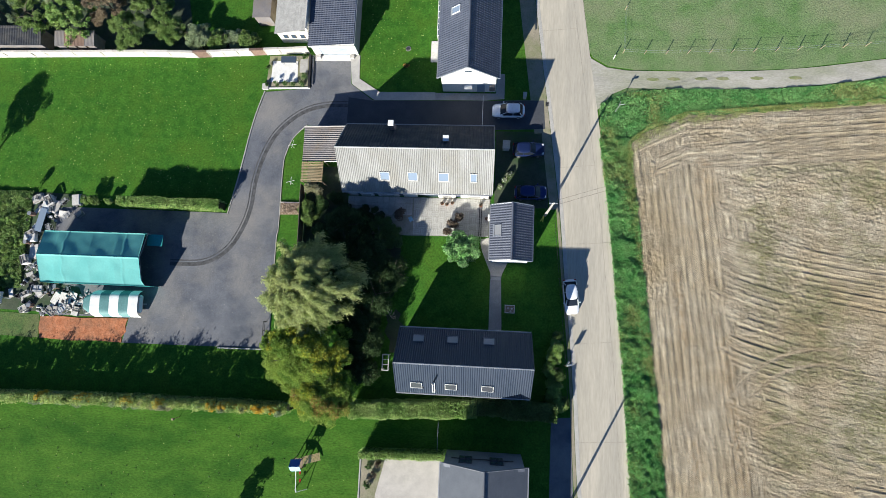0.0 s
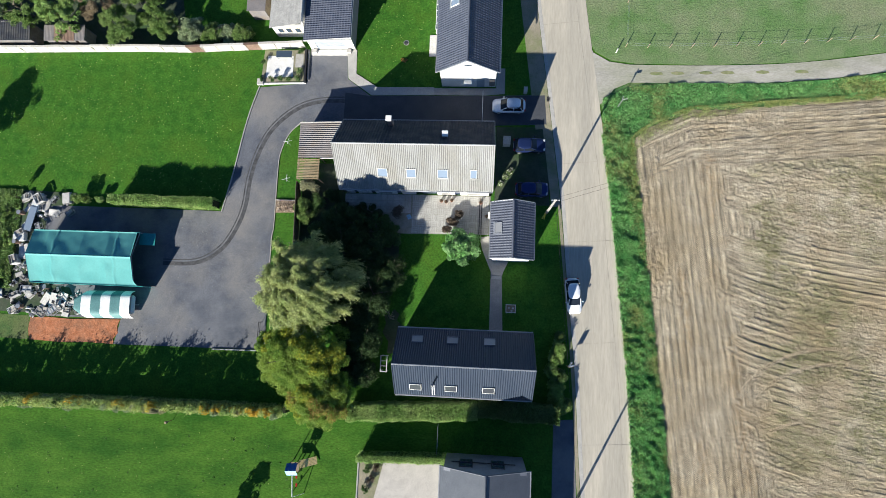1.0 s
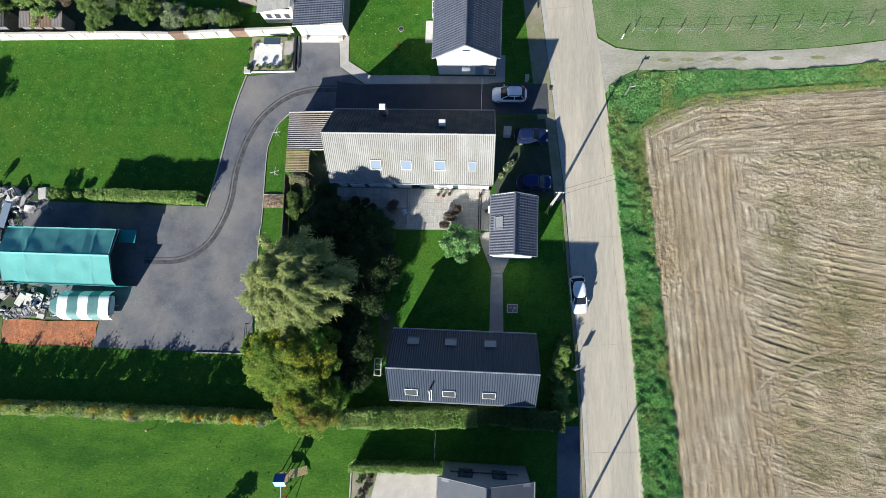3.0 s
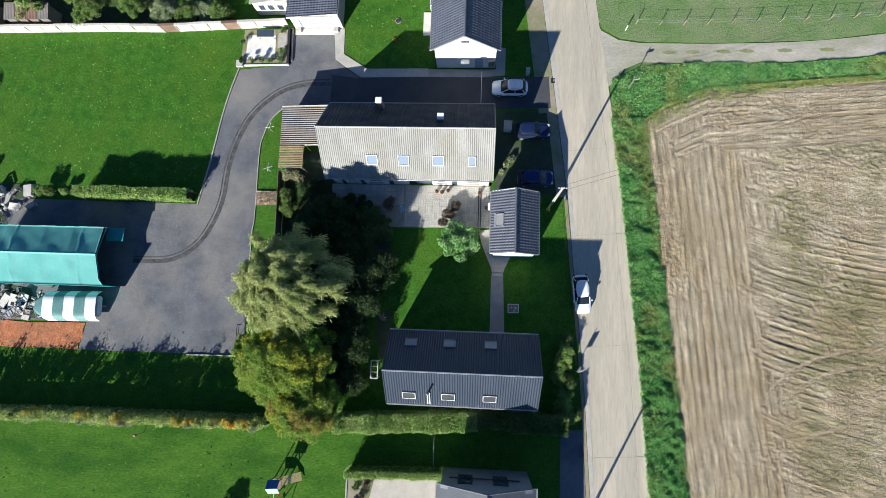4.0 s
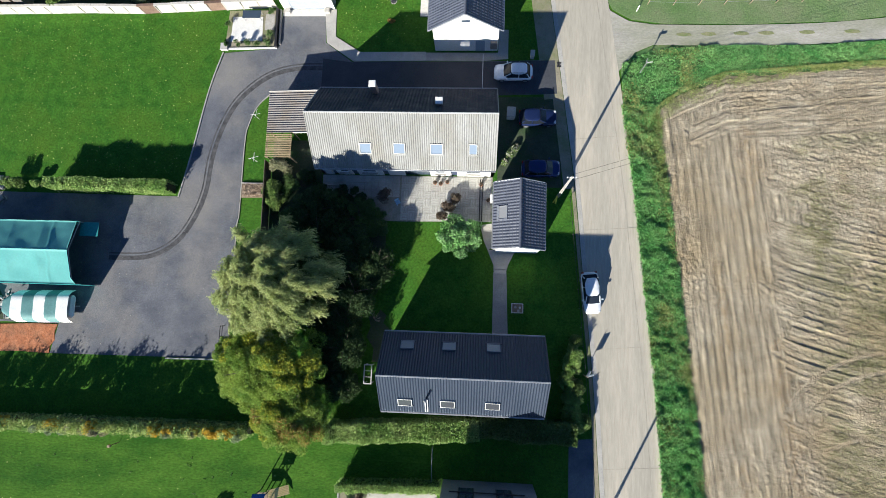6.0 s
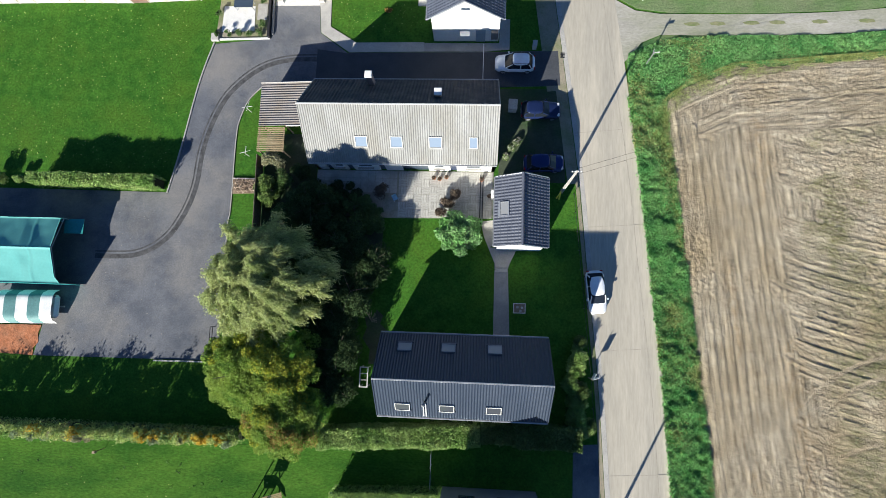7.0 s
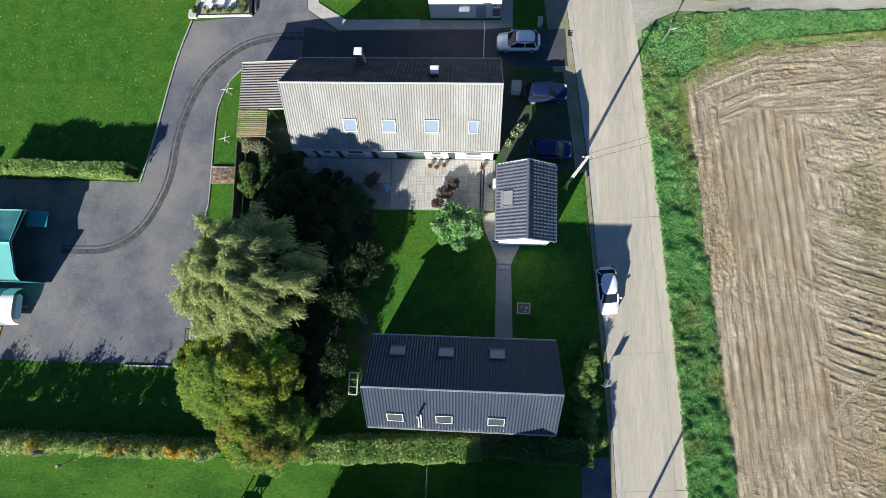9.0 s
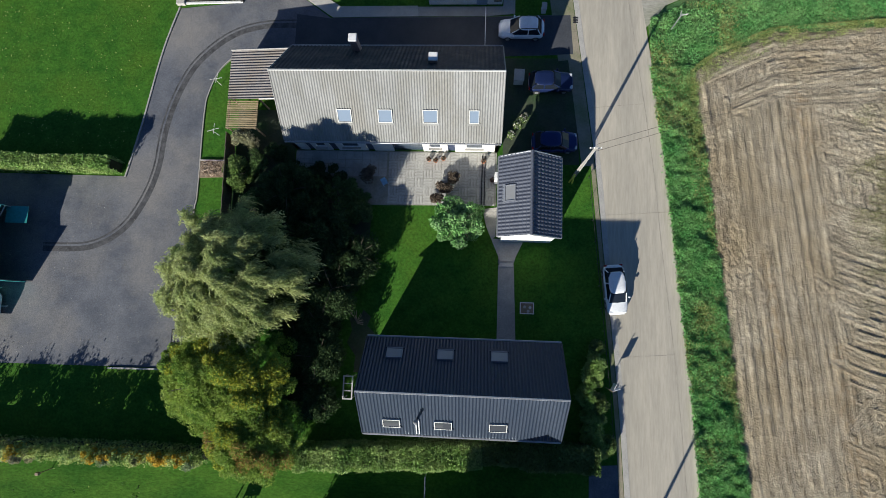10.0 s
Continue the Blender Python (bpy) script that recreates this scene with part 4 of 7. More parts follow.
def leaf_tree(label, at, height, rx, ry, seed, sites, leaves, size, dome, yellow=(), brown=()):
    """A broad tree of many small leaves in boughs; yellow and brown: places in the plan of boughs that have turned."""
    rng = np.random.default_rng(seed)
    o = thing("autumn_tree", label, "tree", at=at)
    trunk(height * 0.72, 0.25, (0.2, -0.1), 8, rng, min(rx, ry) * 0.75, o)
    groups = {0: [], 1: [], 2: []}
    for k in range(sites):
        ang, rr = k * 2.39996 + 0.6 * rng.random(), math.sqrt((k + 0.4) / sites) * (0.93 + 0.10 * rng.normal())
        x, y = math.cos(ang) * rr * rx, math.sin(ang) * rr * ry
        z = height * (1 - dome * rr ** 2.2) - 0.6 + 0.3 * rng.normal()
        kind = 1 if any(math.hypot(x - c[0], y - c[1]) < c[2] for c in yellow) else 2 if any(math.hypot(x - c[0], y - c[1]) < c[2] for c in brown) else 0
        r = 0.5 + 0.4 * rng.random()
        groups[kind].append((x, y, z + 0.1 * (kind > 0), r))
        if kind:
            groups[0].append((x, y, z, r))
    for kind, name, material in ((0, "crown", M_ASHGREEN), (1, "yellow_leaves", M_ASH), (2, "brown_leaves", M_RUSSET)):
        g = groups[kind]
        if g:
            p, a, b = crown_cards(rng, [q[:3] for q in g], [(q[3], q[3], q[3] * 0.62) for q in g], (leaves if kind == 0 else leaves // 2) * len(g), size, 0.42, droop=0.25, shell=0.3, out=0.7)
            p[:, 2] = np.maximum(p[:, 2], 0.3)
            blades(name, p, a, b, material, o, "" if kind == 0 else "leaves turned yellow" if kind == 1 else "leaves turned russet")
    return o


def hedge(name, label, line, width, height, count, size, material, seed, wild=0.15, cat="hedge", aspect=0.5, shoots=0, inside=0.88):
    """A hedge along a line: a core coloured near black as inner shade, and many leaves standing off it."""
    rng = np.random.default_rng(seed)
    o = thing(name, label, cat)
    pts = [Vector((*q, 0)) for q in line]
    seg = [(b - a).length for a, b in zip(pts, pts[1:])]
    ps, aas, bbs = [], [], []
    for a, b, ln in zip(pts, pts[1:], seg):
        d = (b - a).normalized()
        nrm = Vector((-d.y, d.x, 0))
        n = int(count * ln / sum(seg))
        t = rng.random(n) * ln
        face = rng.random(n)
        lumps = np.array([0.7 * noise.noise((x * 0.9, seed, 0)) + 0.8 * noise.noise((x * 0.31, seed, 5)) for x in t])
        hh = height * (1 + wild * lumps) + rng.normal(size=n) * 0.08
        w = np.where(face < 0.55, rng.uniform(-1, 1, n), np.where(face < 0.78, -1.0, 1.0)) * (width / 2) * (1 + 0.25 * lumps) + rng.normal(size=n) * 0.06
        z = np.where(face < 0.55, hh + rng.normal(size=n) * wild * 0.5, rng.random(n) * hh)
        p = np.array(a)[None] + np.outer(t, np.array(d)) + np.outer(w, np.array(nrm))
        p[:, 2] = np.maximum(z, 0.05)
        aa = rng.normal(size=(n, 3))
        aa[:, 2] += 0.6
        aa /= np.linalg.norm(aa, axis=1)[:, None]
        bb = np.cross(aa, rng.normal(size=(n, 3)))
        bb /= np.linalg.norm(bb, axis=1)[:, None]
        s = size * (0.6 + 0.8 * rng.random(n))[:, None]
        ps.append(p), aas.append(aa * s), bbs.append(bb * s * aspect)
        # loose shoots that stand over the top
        k = int(shoots * ln / sum(seg))
        foot = np.array(a)[None] + np.outer(rng.random(k) * ln, np.array(d)) + np.outer(rng.normal(size=k) * width * 0.22, np.array(nrm))
        up = rng.random((k, 14)) ** 0.8
        tip = height * (0.95 + 0.4 * rng.random(k))[:, None]
        q = np.repeat(foot[:, None, :], 14, 1) + rng.normal(size=(k, 14, 3)) * 0.07
        q[:, :, 2] = height * 0.8 + (tip - height * 0.8) * up
        q = q.reshape(-1, 3)
        aa = rng.normal(size=q.shape) * 0.6
        aa[:, 2] += 0.6
        bb = np.cross(aa, rng.normal(size=q.shape))
        bb /= np.linalg.norm(bb, axis=1)[:, None]
        aa /= np.linalg.norm(aa, axis=1)[:, None]
        ps.append(q), aas.append(aa * size * 1.1), bbs.append(bb * size * aspect)
    blades("leaves", np.concatenate(ps), np.concatenate(aas), np.concatenate(bbs), material, o)
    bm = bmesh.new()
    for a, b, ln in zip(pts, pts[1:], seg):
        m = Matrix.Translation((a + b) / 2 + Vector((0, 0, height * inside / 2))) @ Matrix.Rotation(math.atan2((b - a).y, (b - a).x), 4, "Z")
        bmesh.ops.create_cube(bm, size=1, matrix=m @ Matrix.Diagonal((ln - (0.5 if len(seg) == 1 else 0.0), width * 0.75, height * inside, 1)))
    part("core", bm, M_INNERSHADE, o)
    return o


# shade between the hedge leaves, put into the core's colour
M_INNERSHADE = mat("hedge_inner_shade", (0.02, 0.028, 0.012), (0.03, 0.038, 0.016), scale=1.0, rough=1.0, grain=5.0, bump=0.3)
M_WEED = foliage("weed_leaf", (0.14, 0.25, 0.07), (0.27, 0.37, 0.13), scale=0.8)
# darker hedge green: shade on the garden hedge, mid tone on some shrubs
M_MIDHEDGE = foliage("mid_shade_hedge_leaf", (0.10, 0.17, 0.05), (0.17, 0.235, 0.08))
M_CLIMBER = foliage("pale_climber_leaf", (0.26, 0.27, 0.15), (0.42, 0.40, 0.27))
M_ORANGELEAF = foliage("orange_leaf", (0.60, 0.41, 0.05), (0.74, 0.56, 0.10))
M_FLOWER = foliage("autumn_hedge_leaf", (0.24, 0.36, 0.11), (0.45, 0.50, 0.17), scale=0.8)
willow((-12.6, -6.6, 0), 9.5, 5.0, 5.0, 125, 3)
leaf_tree("broad tree with green leaves turning yellow", (-12.8, -14.8, 0), 7.4, 5.2, 4.4, 5, 190, 460, 0.095, 0.36, yellow=((2.9, 0.0, 1.7), (1.4, 1.3, 1.1), (-0.6, 2.6, 1.1), (-3.9, 1.2, 0.8)))
leaf_tree("lower tree with yellow-green leaves beside the hedge", (-11.0, -19.2, 0), 6.4, 4.0, 3.4, 6, 130, 460, 0.095, 0.45, yellow=((-1.0, 0.6, 1.0), (1.8, 1.2, 0.8), (-2.4, -1.6, 0.8)), brown=((2.8, -2.2, 1.3), (0.4, -1.2, 0.9), (-2.6, -0.2, 0.8)))
tree("round_bush", "bright green round garden bush", (4.8, -1.5, 0), 2.4, 2.5, 2.2, 70, 0.55, 15000, 0.12, 0.6, M_BRIGHT, 7, z0=0.1, limbs=5, radius=0.08)
hedge("yard_hedge", "clipped green hedge between yard and lawn", [(-40.5, 3.3), (-26.6, 3.15)], 1.1, 2.1, 16000, 0.10, M_HEDGE, 11)
hedge("boundary_hedge", "ragged boundary hedge with yellowing leaves", [(-75, -22.9), (-40, -21.9), (-15.5, -21.7)], 1.0, 2.7, 36000, 0.10, M_FLOWER, 12, wild=0.8, shoots=520, inside=0.5)
M_GREYLEAF = foliage("grey_green_leaf", (0.24, 0.31, 0.17), (0.37, 0.43, 0.26))
rng = np.random.default_rng(44)
x = -66.0
while x < -16.0:
    h, r = rng.uniform(2.8, 3.9), rng.uniform(0.5, 0.95)
    pick = rng.choice([0, 1, 1, 2, 2, 3, 3, 4])
    tree("hedge_shrub", ("green shrub grown into the boundary hedge", "yellow-green shrub grown into the boundary hedge", "grey-green shrub grown into the boundary hedge", "pale leafy shrub grown into the boundary hedge", "orange-leaved shrub grown into the boundary hedge")[pick],
         (x, -22.15 + (x + 40) * 0.008 + rng.uniform(-0.3, 0.2), 0), h, r, r * 0.75, 18, 0.32, 2600, 0.085, 0.45, (M_MIDHEDGE, M_HEDGE, M_GREYLEAF, M_CLIMBER, M_ORANGELEAF)[pick], 400 + int(-x), z0=0.6, limbs=4, radius=0.04, out=0.8)
    x += rng.uniform(0.75, 1.6)
hedge("garden_hedge", "clipped green garden hedge", [(-8.0, -21.45), (7.3, -20.5)], 1.8, 2.3, 34000, 0.09, M_HEDGE, 13)
# same hedge further east, house shadow put into its leaf colour
hedge("garden_hedge", "clipped green garden hedge, coloured darker for the shade", [(7.3, -20.2), (16.6, -20.5)], 1.8, 2.2, 18000, 0.11, M_MIDHEDGE, 14)
for k, (x, y, h, r) in enumerate([(16.7, -11.7, 1.2, 0.55), (16.4, -12.8, 1.7, 0.85), (16.2, -14.1, 1.8, 1.0), (15.9, -15.5, 1.6, 1.0), (16.8, -16.2, 1.4, 0.8), (16.5, -17.4, 1.5, 1.0), (16.4, -18.7, 1.4, 1.0), (16.7, -19.8, 1.4, 1.1), (17.6, -19.4, 1.1, 0.7)]):
    tree("roadside_shrub", "loose green shrub beside the road", (x, y, 0), h, r, r * 1.1, 20, 0.42, 4600, 0.14, 0.22, M_HEDGE if k % 4 else M_MIDHEDGE, 320 + k, z0=0.05, limbs=4, radius=0.04, out=0.9)

for k, (x, r) in enumerate([(-47.0, 0.6), (-41.3, 1.3), (-35.9, 1.3), (-31.4, 0.9), (-24.6, 0.8), (-23.0, 1.1), (-21.0, 1.1), (-18.8, 0.9), (-17.2, 0.7)]):
    tree("orange_shrub", "shrub with yellow-orange autumn leaves in the hedge", (x, -21.75, 0), 3.6 + 0.1 * (k % 3), r, 0.6, 16, 0.3, 2600, 0.085, 0.5, M_ORANGELEAF, 300 + k, z0=1.5, limbs=4, radius=0.05)


def verge():
    """Rank grass and weeds between road and field and along the lane, thinning out to dry stalks over the soil."""
    rng = np.random.default_rng(21)
    n = 170000
    y = rng.uniform(-36, 13.5, n)
    rx = np.interp(-y, [-q[1] for q in ROAD_W], [q[0] for q in ROAD_W]) + 6.1
    fe = 25.2 + (13.2 - y) * 0.0925
    x = rx + (fe + 0.25 - rx) * rng.random(n) + rng.normal(size=n) * 0.12
    m = 80000
    x2 = rng.uniform(21.8, 60, m)
    top = np.interp(x2, [21.6, 25.1, 31.5, 41.8, 48.6, 60], [18.0, 19.7, 20.2, 20.15, 20.7, 22.3])
    bot = np.array([field_top(v) + 0.25 if v > 25.6 else 12.5 for v in x2])
    y2 = bot + (top - bot) * rng.random(m)
    x, y = np.concatenate([x, x2]), np.concatenate([y, y2])
    tall = 0.45 + 0.5 * patches(x, y, 31, 0.7) + 0.55 * patches(x, y, 32, 1.9)
    h = 0.07 + (0.10 + 0.42 * np.clip(tall, 0, 1) ** 1.4) * rng.random(n + m)
    h[n:] *= 0.55
    keep = rng.random(n + m) < np.clip(0.45 + 1.3 * tall, 0.3, 1)
    x, y, h, tall = x[keep], y[keep], h[keep], tall[keep]
    p = np.stack([x, y, h * 0.8], 1)
    a = rng.normal(size=p.shape) * 0.75
    a[:, 2] += 0.3
    a /= np.linalg.norm(a, axis=1)[:, None]
    b = np.cross(a, rng.normal(size=a.shape))
    b /= np.linalg.norm(b, axis=1)[:, None]
    wide = rng.random(len(p)) < 0.4
    length = np.where(wide, 0.13, 0.1 + 0.4 * h)[:, None]
    width = np.where(wide, 0.07, 0.03)[:, None]
    dry = patches(x, y, 33, 0.35) + 0.3 * rng.normal(size=len(p)) > 0.62
    for sel, name, label, material in ((~dry, "verge_grass", "rough green grass verge between road and field", M_VERGE), (dry, "dry_verge_grass", "yellowing grass in the verge", M_DRYGRASS)):
        tagged(blades(name, p[sel], a[sel] * length[sel], b[sel] * width[sel], material), label, "grass", "", "stuff")
    # thin grass over the edge of the soil
    m = 26000
    x = rng.uniform(25.2, 60, m)
    low = rng.random(m) ** 2
    y = np.array([field_top(v) for v in x]) + 0.5 - 2.2 * low * np.clip(1.4 - (x - 25) / 16.0, 0.35, 1)
    k = 9000
    y3 = rng.uniform(-36, 13, k)
    x3 = 25.2 + (13.2 - y3) * 0.0925 + rng.normal(size=k) * 0.28
    x, y = np.concatenate([x, x3]), np.concatenate([y, y3])
    spot = patches(x, y, 34, 1.2) + 0.5 * rng.normal(size=m + k) > -0.1
    p = np.stack([x, y, 0.14 + 0.12 * rng.random(m + k)], 1)[spot]
    a = rng.normal(size=p.shape)
    a[:, 2] *= 0.5
    a /= np.linalg.norm(a, axis=1)[:, None]
    b = np.cross(a, rng.normal(size=a.shape))
    b /= np.linalg.norm(b, axis=1)[:, None]
    tagged(blades("edge_grass", p, a * 0.11, b * 0.022, M_DRYGRASS), "thin yellowish grass at the edge of the soil", "grass", "", "stuff")


M_DRYGRASS = foliage("dry_grass", (0.26, 0.33, 0.10), (0.40, 0.42, 0.17), through_light=0.3)


def stubble():
    """Short olive stubble left between the wheel tracks of the field."""
    rng = np.random.default_rng(22)
    n = 120000
    x, y = rng.uniform(34, 60, n), rng.uniform(-35, 9, n)
    which, across, along, offset, pressed, side, head = passes(x, y)
    thick = np.clip(0.25 + 0.7 * patches(x * 0.5, y, 13, 0.3) + 0.5 * patches(x, y, 19, 1.1), 0, 1) * np.clip((side - 11.0) / 3.0, 0, 1)
    keep = (rng.random(n) < thick) & (which == 0) & ~pressed & (patches(across * 3.2, along * 0.3, 5, 1.0) < 0.25)
    x, y = x[keep], y[keep]
    p = np.stack([x, y, 0.22 + 0.06 * rng.random(len(x))], 1)
    a = rng.normal(size=p.shape) * 0.6
    a[:, 2] += 0.5
    a /= np.linalg.norm(a, axis=1)[:, None]
    b = np.cross(a, rng.normal(size=a.shape))
    b /= np.linalg.norm(b, axis=1)[:, None]
    tagged(blades("stubble", p, a * 0.09, b * 0.022, M_STUBBLE), "short olive stubble between the wheel tracks", "stubble", "", "stuff")


M_STUBBLE = foliage("stubble_stalk", (0.17, 0.18, 0.07), (0.26, 0.24, 0.12), through_light=0.2)


def wild_patch():
    """Rank weeds at the yard's west edge."""
    rng = np.random.default_rng(23)
    n = 52000
    x, y = rng.uniform(-70, -54.0, n), rng.uniform(-8.6, 4.6, n)
    tall = np.array([0.55 + noise.noise((a * 0.45, b * 0.45, 6)) for a, b in zip(x, y)])
    h = 0.08 + 0.42 * np.clip(tall, 0, 1) * rng.random(n)
    p = np.stack([x, y, h], 1)
    a = rng.normal(size=p.shape)
    a[:, 2] += 0.3
    a /= np.linalg.norm(a, axis=1)[:, None]
    b = np.cross(a, rng.normal(size=a.shape))
    b /= np.linalg.norm(b, axis=1)[:, None]
    s = (0.08 + 0.09 * rng.random(n))[:, None]
    tagged(blades("wild_plants", p, a * s, b * s * 0.5, M_WEED), "rank green weeds at the edge of the yard", "weeds", "", "stuff")


def lawn_weeds():
    """Low dark tufts in the south lawn."""
    rng = np.random.default_rng(24)
    n = 110
    c = np.stack([rng.uniform(-58, -9, n), rng.uniform(-40, -24.8, n)], 1)
    k = 9
    p = np.repeat(c, k, 0) + rng.normal(size=(n * k, 2)) * 0.08
    p = np.concatenate([p, 0.03 + 0.04 * rng.random((n * k, 1))], 1)
    a = rng.normal(size=p.shape)
    a[:, 2] *= 0.4
    a /= np.linalg.norm(a, axis=1)[:, None]
    b = np.cross(a, rng.normal(size=a.shape))
    b /= np.linalg.norm(b, axis=1)[:, None]
    tagged(blades("lawn_weeds", p, a * 0.06, b * 0.03, M_LEAF), "low dark weed tufts in the lawn", "weeds", "", "stuff")


verge()
stubble()
wild_patch()
lawn_weeds()


# ---- yard ----
def yard_tent():
    """A ridge tent of tarpaulin over a pipe frame, open at its ends."""
    o = thing("yard_tent", "large teal tarpaulin storage tent with open ends", "tent", at=(-42.2, -4.25, 0))
    hx, zr, ze, yn, ys = 6.85, 3.75, 2.6, 3.2, 3.5
    rng = np.random.default_rng(31)

    def skin(name, y_eave, z_eave, material):
        nx, ny = 121, 15
        verts, faces = [], []
        for j in range(ny):
            v = j / (ny - 1)
            for i in range(nx):
                u = i / (nx - 1)
                x = -hx + 2 * hx * u
                bay = abs(math.sin(u * math.pi * 4))
                sag = 0.10 * math.sin(v * math.pi) * bay + 0.05 * noise.noise((x * 0.8, v * 3, y_eave))
                crease = 0.05 * math.exp(-((u - 0.24 - 0.01 * math.sin(v * 9)) / 0.009) ** 2) + 0.05 * math.exp(-((u - 0.83 - 0.008 * math.sin(v * 7)) / 0.009) ** 2)
                x2 = x + (0.5 * max(0.0, v - 0.8) / 0.2 * max(0.0, u - 0.93) / 0.07 if y_eave < 0 else -0.3 * v)
                drop = 0.12 * v * (1 if u < 0.15 else 0) * math.sin(u * 20)
                verts.append((x2, y_eave * v, zr + (z_eave - zr) * v - sag + crease - drop))
        for j in range(ny - 1):
            for i in range(nx - 1):
                a = j * nx + i
                faces.append((a, a + 1, a + nx + 1, a + nx))
        n = len(verts)
        verts += [(x, y, z - 0.03) for x, y, z in verts]
        faces += [tuple(n + k for k in f[::-1]) for f in faces]
        rim = [i for i in range(nx)] + [j * nx + nx - 1 for j in range(1, ny)] + [(ny - 1) * nx + i for i in range(nx - 2, -1, -1)] + [j * nx for j in range(ny - 2, 0, -1)]
        faces += [(rim[i], rim[(i + 1) % len(rim)], n + rim[(i + 1) % len(rim)], n + rim[i]) for i in range(len(rim))]
        return raw(name, verts, faces, material, o, "teal tarpaulin roof sheet", True)

    skin("roof_sheet", yn, ze, M_TENT)
    skin("roof_sheet", -ys, ze, M_TENT)
    part("side_sheet", boxes((-hx + 0.2, hx, yn - 0.04, yn + 0.0, 0.1, ze)), M_TENTDARK, o)
    part("side_sheet", boxes((-hx + 0.2, hx + 1.1, -ys, -ys + 0.04, 0.1, ze + 0.02)), M_TENTDARK, o)
    # flap in the tent's shadow, the shade put into its darker teal
    part("lower_roof", boxes((hx - 0.35, hx + 1.7, 1.7, yn, 1.93, 1.97)), M_TENTDARK, o)
    for k in range(5):
        x = -hx + 2 * hx * k / 4
        part("rib", rods(((x, yn - 0.06, 0), (x, yn - 0.06, ze - 0.05)), ((x, -ys + 0.1, 0), (x, -ys + 0.1, ze - 0.05)),
                         ((x, yn - 0.06, ze - 0.08), (x, 0, zr - 0.18)), ((x, -ys + 0.1, ze - 0.08), (x, 0, zr - 0.18)), r=0.035), M_GREYMETAL, o)
    return o


def covered_boat():
    """A boat on its trailer under a striped tarpaulin."""
    o = thing("covered_boat", "trailer boat under a white and green striped cover", "boat", at=(-39.6, -10.1, 0), turn=1.5)
    ny = 13
    for stripe in range(6):
        verts, faces = [], []
        xa, xb = (-4.25, -3.25) if stripe == 0 else (-3.25 + (stripe - 1) * 1.29, -3.25 + stripe * 1.29)
        for i in range(7):
            x = xa + (xb - xa) * i / 6
            taper = min(1.0, 0.55 + (x + 4.25) * 0.42)
            for j in range(ny):
                v = -1 + 2 * j / (ny - 1)
                z = 0.55 + 0.95 * (1 - abs(v) ** 6) * (0.75 + 0.25 * taper) + 0.05 * noise.noise((x, v * 2, 0))
                verts.append((x, v * 1.72 * taper, z))
        for i in range(6):
            for j in range(ny - 1):
                a = i * ny + j
                faces.append((a, a + ny, a + ny + 1, a + 1))
        raw("cover_stripe", verts, faces, M_WHITE if stripe % 2 else M_STRIPE, o, "white cover stripe" if stripe % 2 else "grey-green cover stripe", True)
    part("hull", boxes((-3.2, 3.3, -1.2, 1.2, 0.35, 0.95), bevel=0.25), M_WHITE, o)
    part("trailer_frame", boxes((-3.9, 3.6, -0.08, 0.08, 0.28, 0.4), (-1.0, -0.85, -1.1, 1.1, 0.28, 0.4), (1.2, 1.35, -1.1, 1.1, 0.28, 0.4)), M_GREYMETAL, o)
    for y in (-1.15, 1.15):
        bm = bmesh.new()
        rod(bm, (0.3, y - 0.1, 0.3), (0.3, y + 0.1, 0.3), 0.3, sides=16)
        part("wheel", bm, M_DARK, o)
    return o


M_STRIPE = mat("green_stripe", (0.10, 0.22, 0.22), (0.12, 0.25, 0.25), scale=0.6, rough=0.6, grain=6.0, bump=0.1)
M_RUST = mat("rusty_sheet", (0.17, 0.11, 0.085), (0.24, 0.165, 0.125), scale=1.0, rough=0.85, grain=8.0, bump=0.2, per_object=0.25)
M_BLUE = paint("blue_plastic", (0.03, 0.12, 0.42), 0.4)
M_STONEPALE = mat("pale_stone", (0.55, 0.53, 0.50), (0.45, 0.43, 0.40), scale=2.0, rough=0.9, grain=10.0, bump=0.3, per_object=0.3)
yard_tent()
covered_boat()


def pallet(at, turn, group):
    o = thing("pallet", "grey weathered wooden pallet lying in the yard", "pallet", at=at, turn=turn, group=group)
    for k in range(7):
        y = -0.55 + k * 0.18
        part("board", boxes((-0.6, 0.6, y, y + 0.11, 0.11, 0.14)), M_WOODGREY, o)
    for y in (-0.55, -0.05, 0.45):
        part("runner", boxes((-0.6, 0.6, y, y + 0.1, 0, 0.11)), M_WOODGREY, o)
    return o


def crate(at, turn, group):
    o = thing("crate", "old grey slatted crate among the scrap", "crate", at=at, turn=turn, group=group)
    for y in (-0.4, 0.37):
        for z in (0.05, 0.3, 0.55):
            part("slat", boxes((-0.6, 0.6, y, y + 0.03, z, z + 0.18)), M_SCRAP, o)
    for x in (-0.6, 0.57):
        for z in (0.05, 0.3, 0.55):
            part("slat", boxes((x, x + 0.03, -0.37, 0.37, z, z + 0.18)), M_SCRAP, o)
    part("filling", boxes((-0.57, 0.57, -0.37, 0.0, 0.0, 0.5), (-0.57, 0.1, 0.0, 0.37, 0.0, 0.62), (0.1, 0.57, 0.0, 0.37, 0.0, 0.4), bevel=0.02), M_WOODGREY, o)
    return o


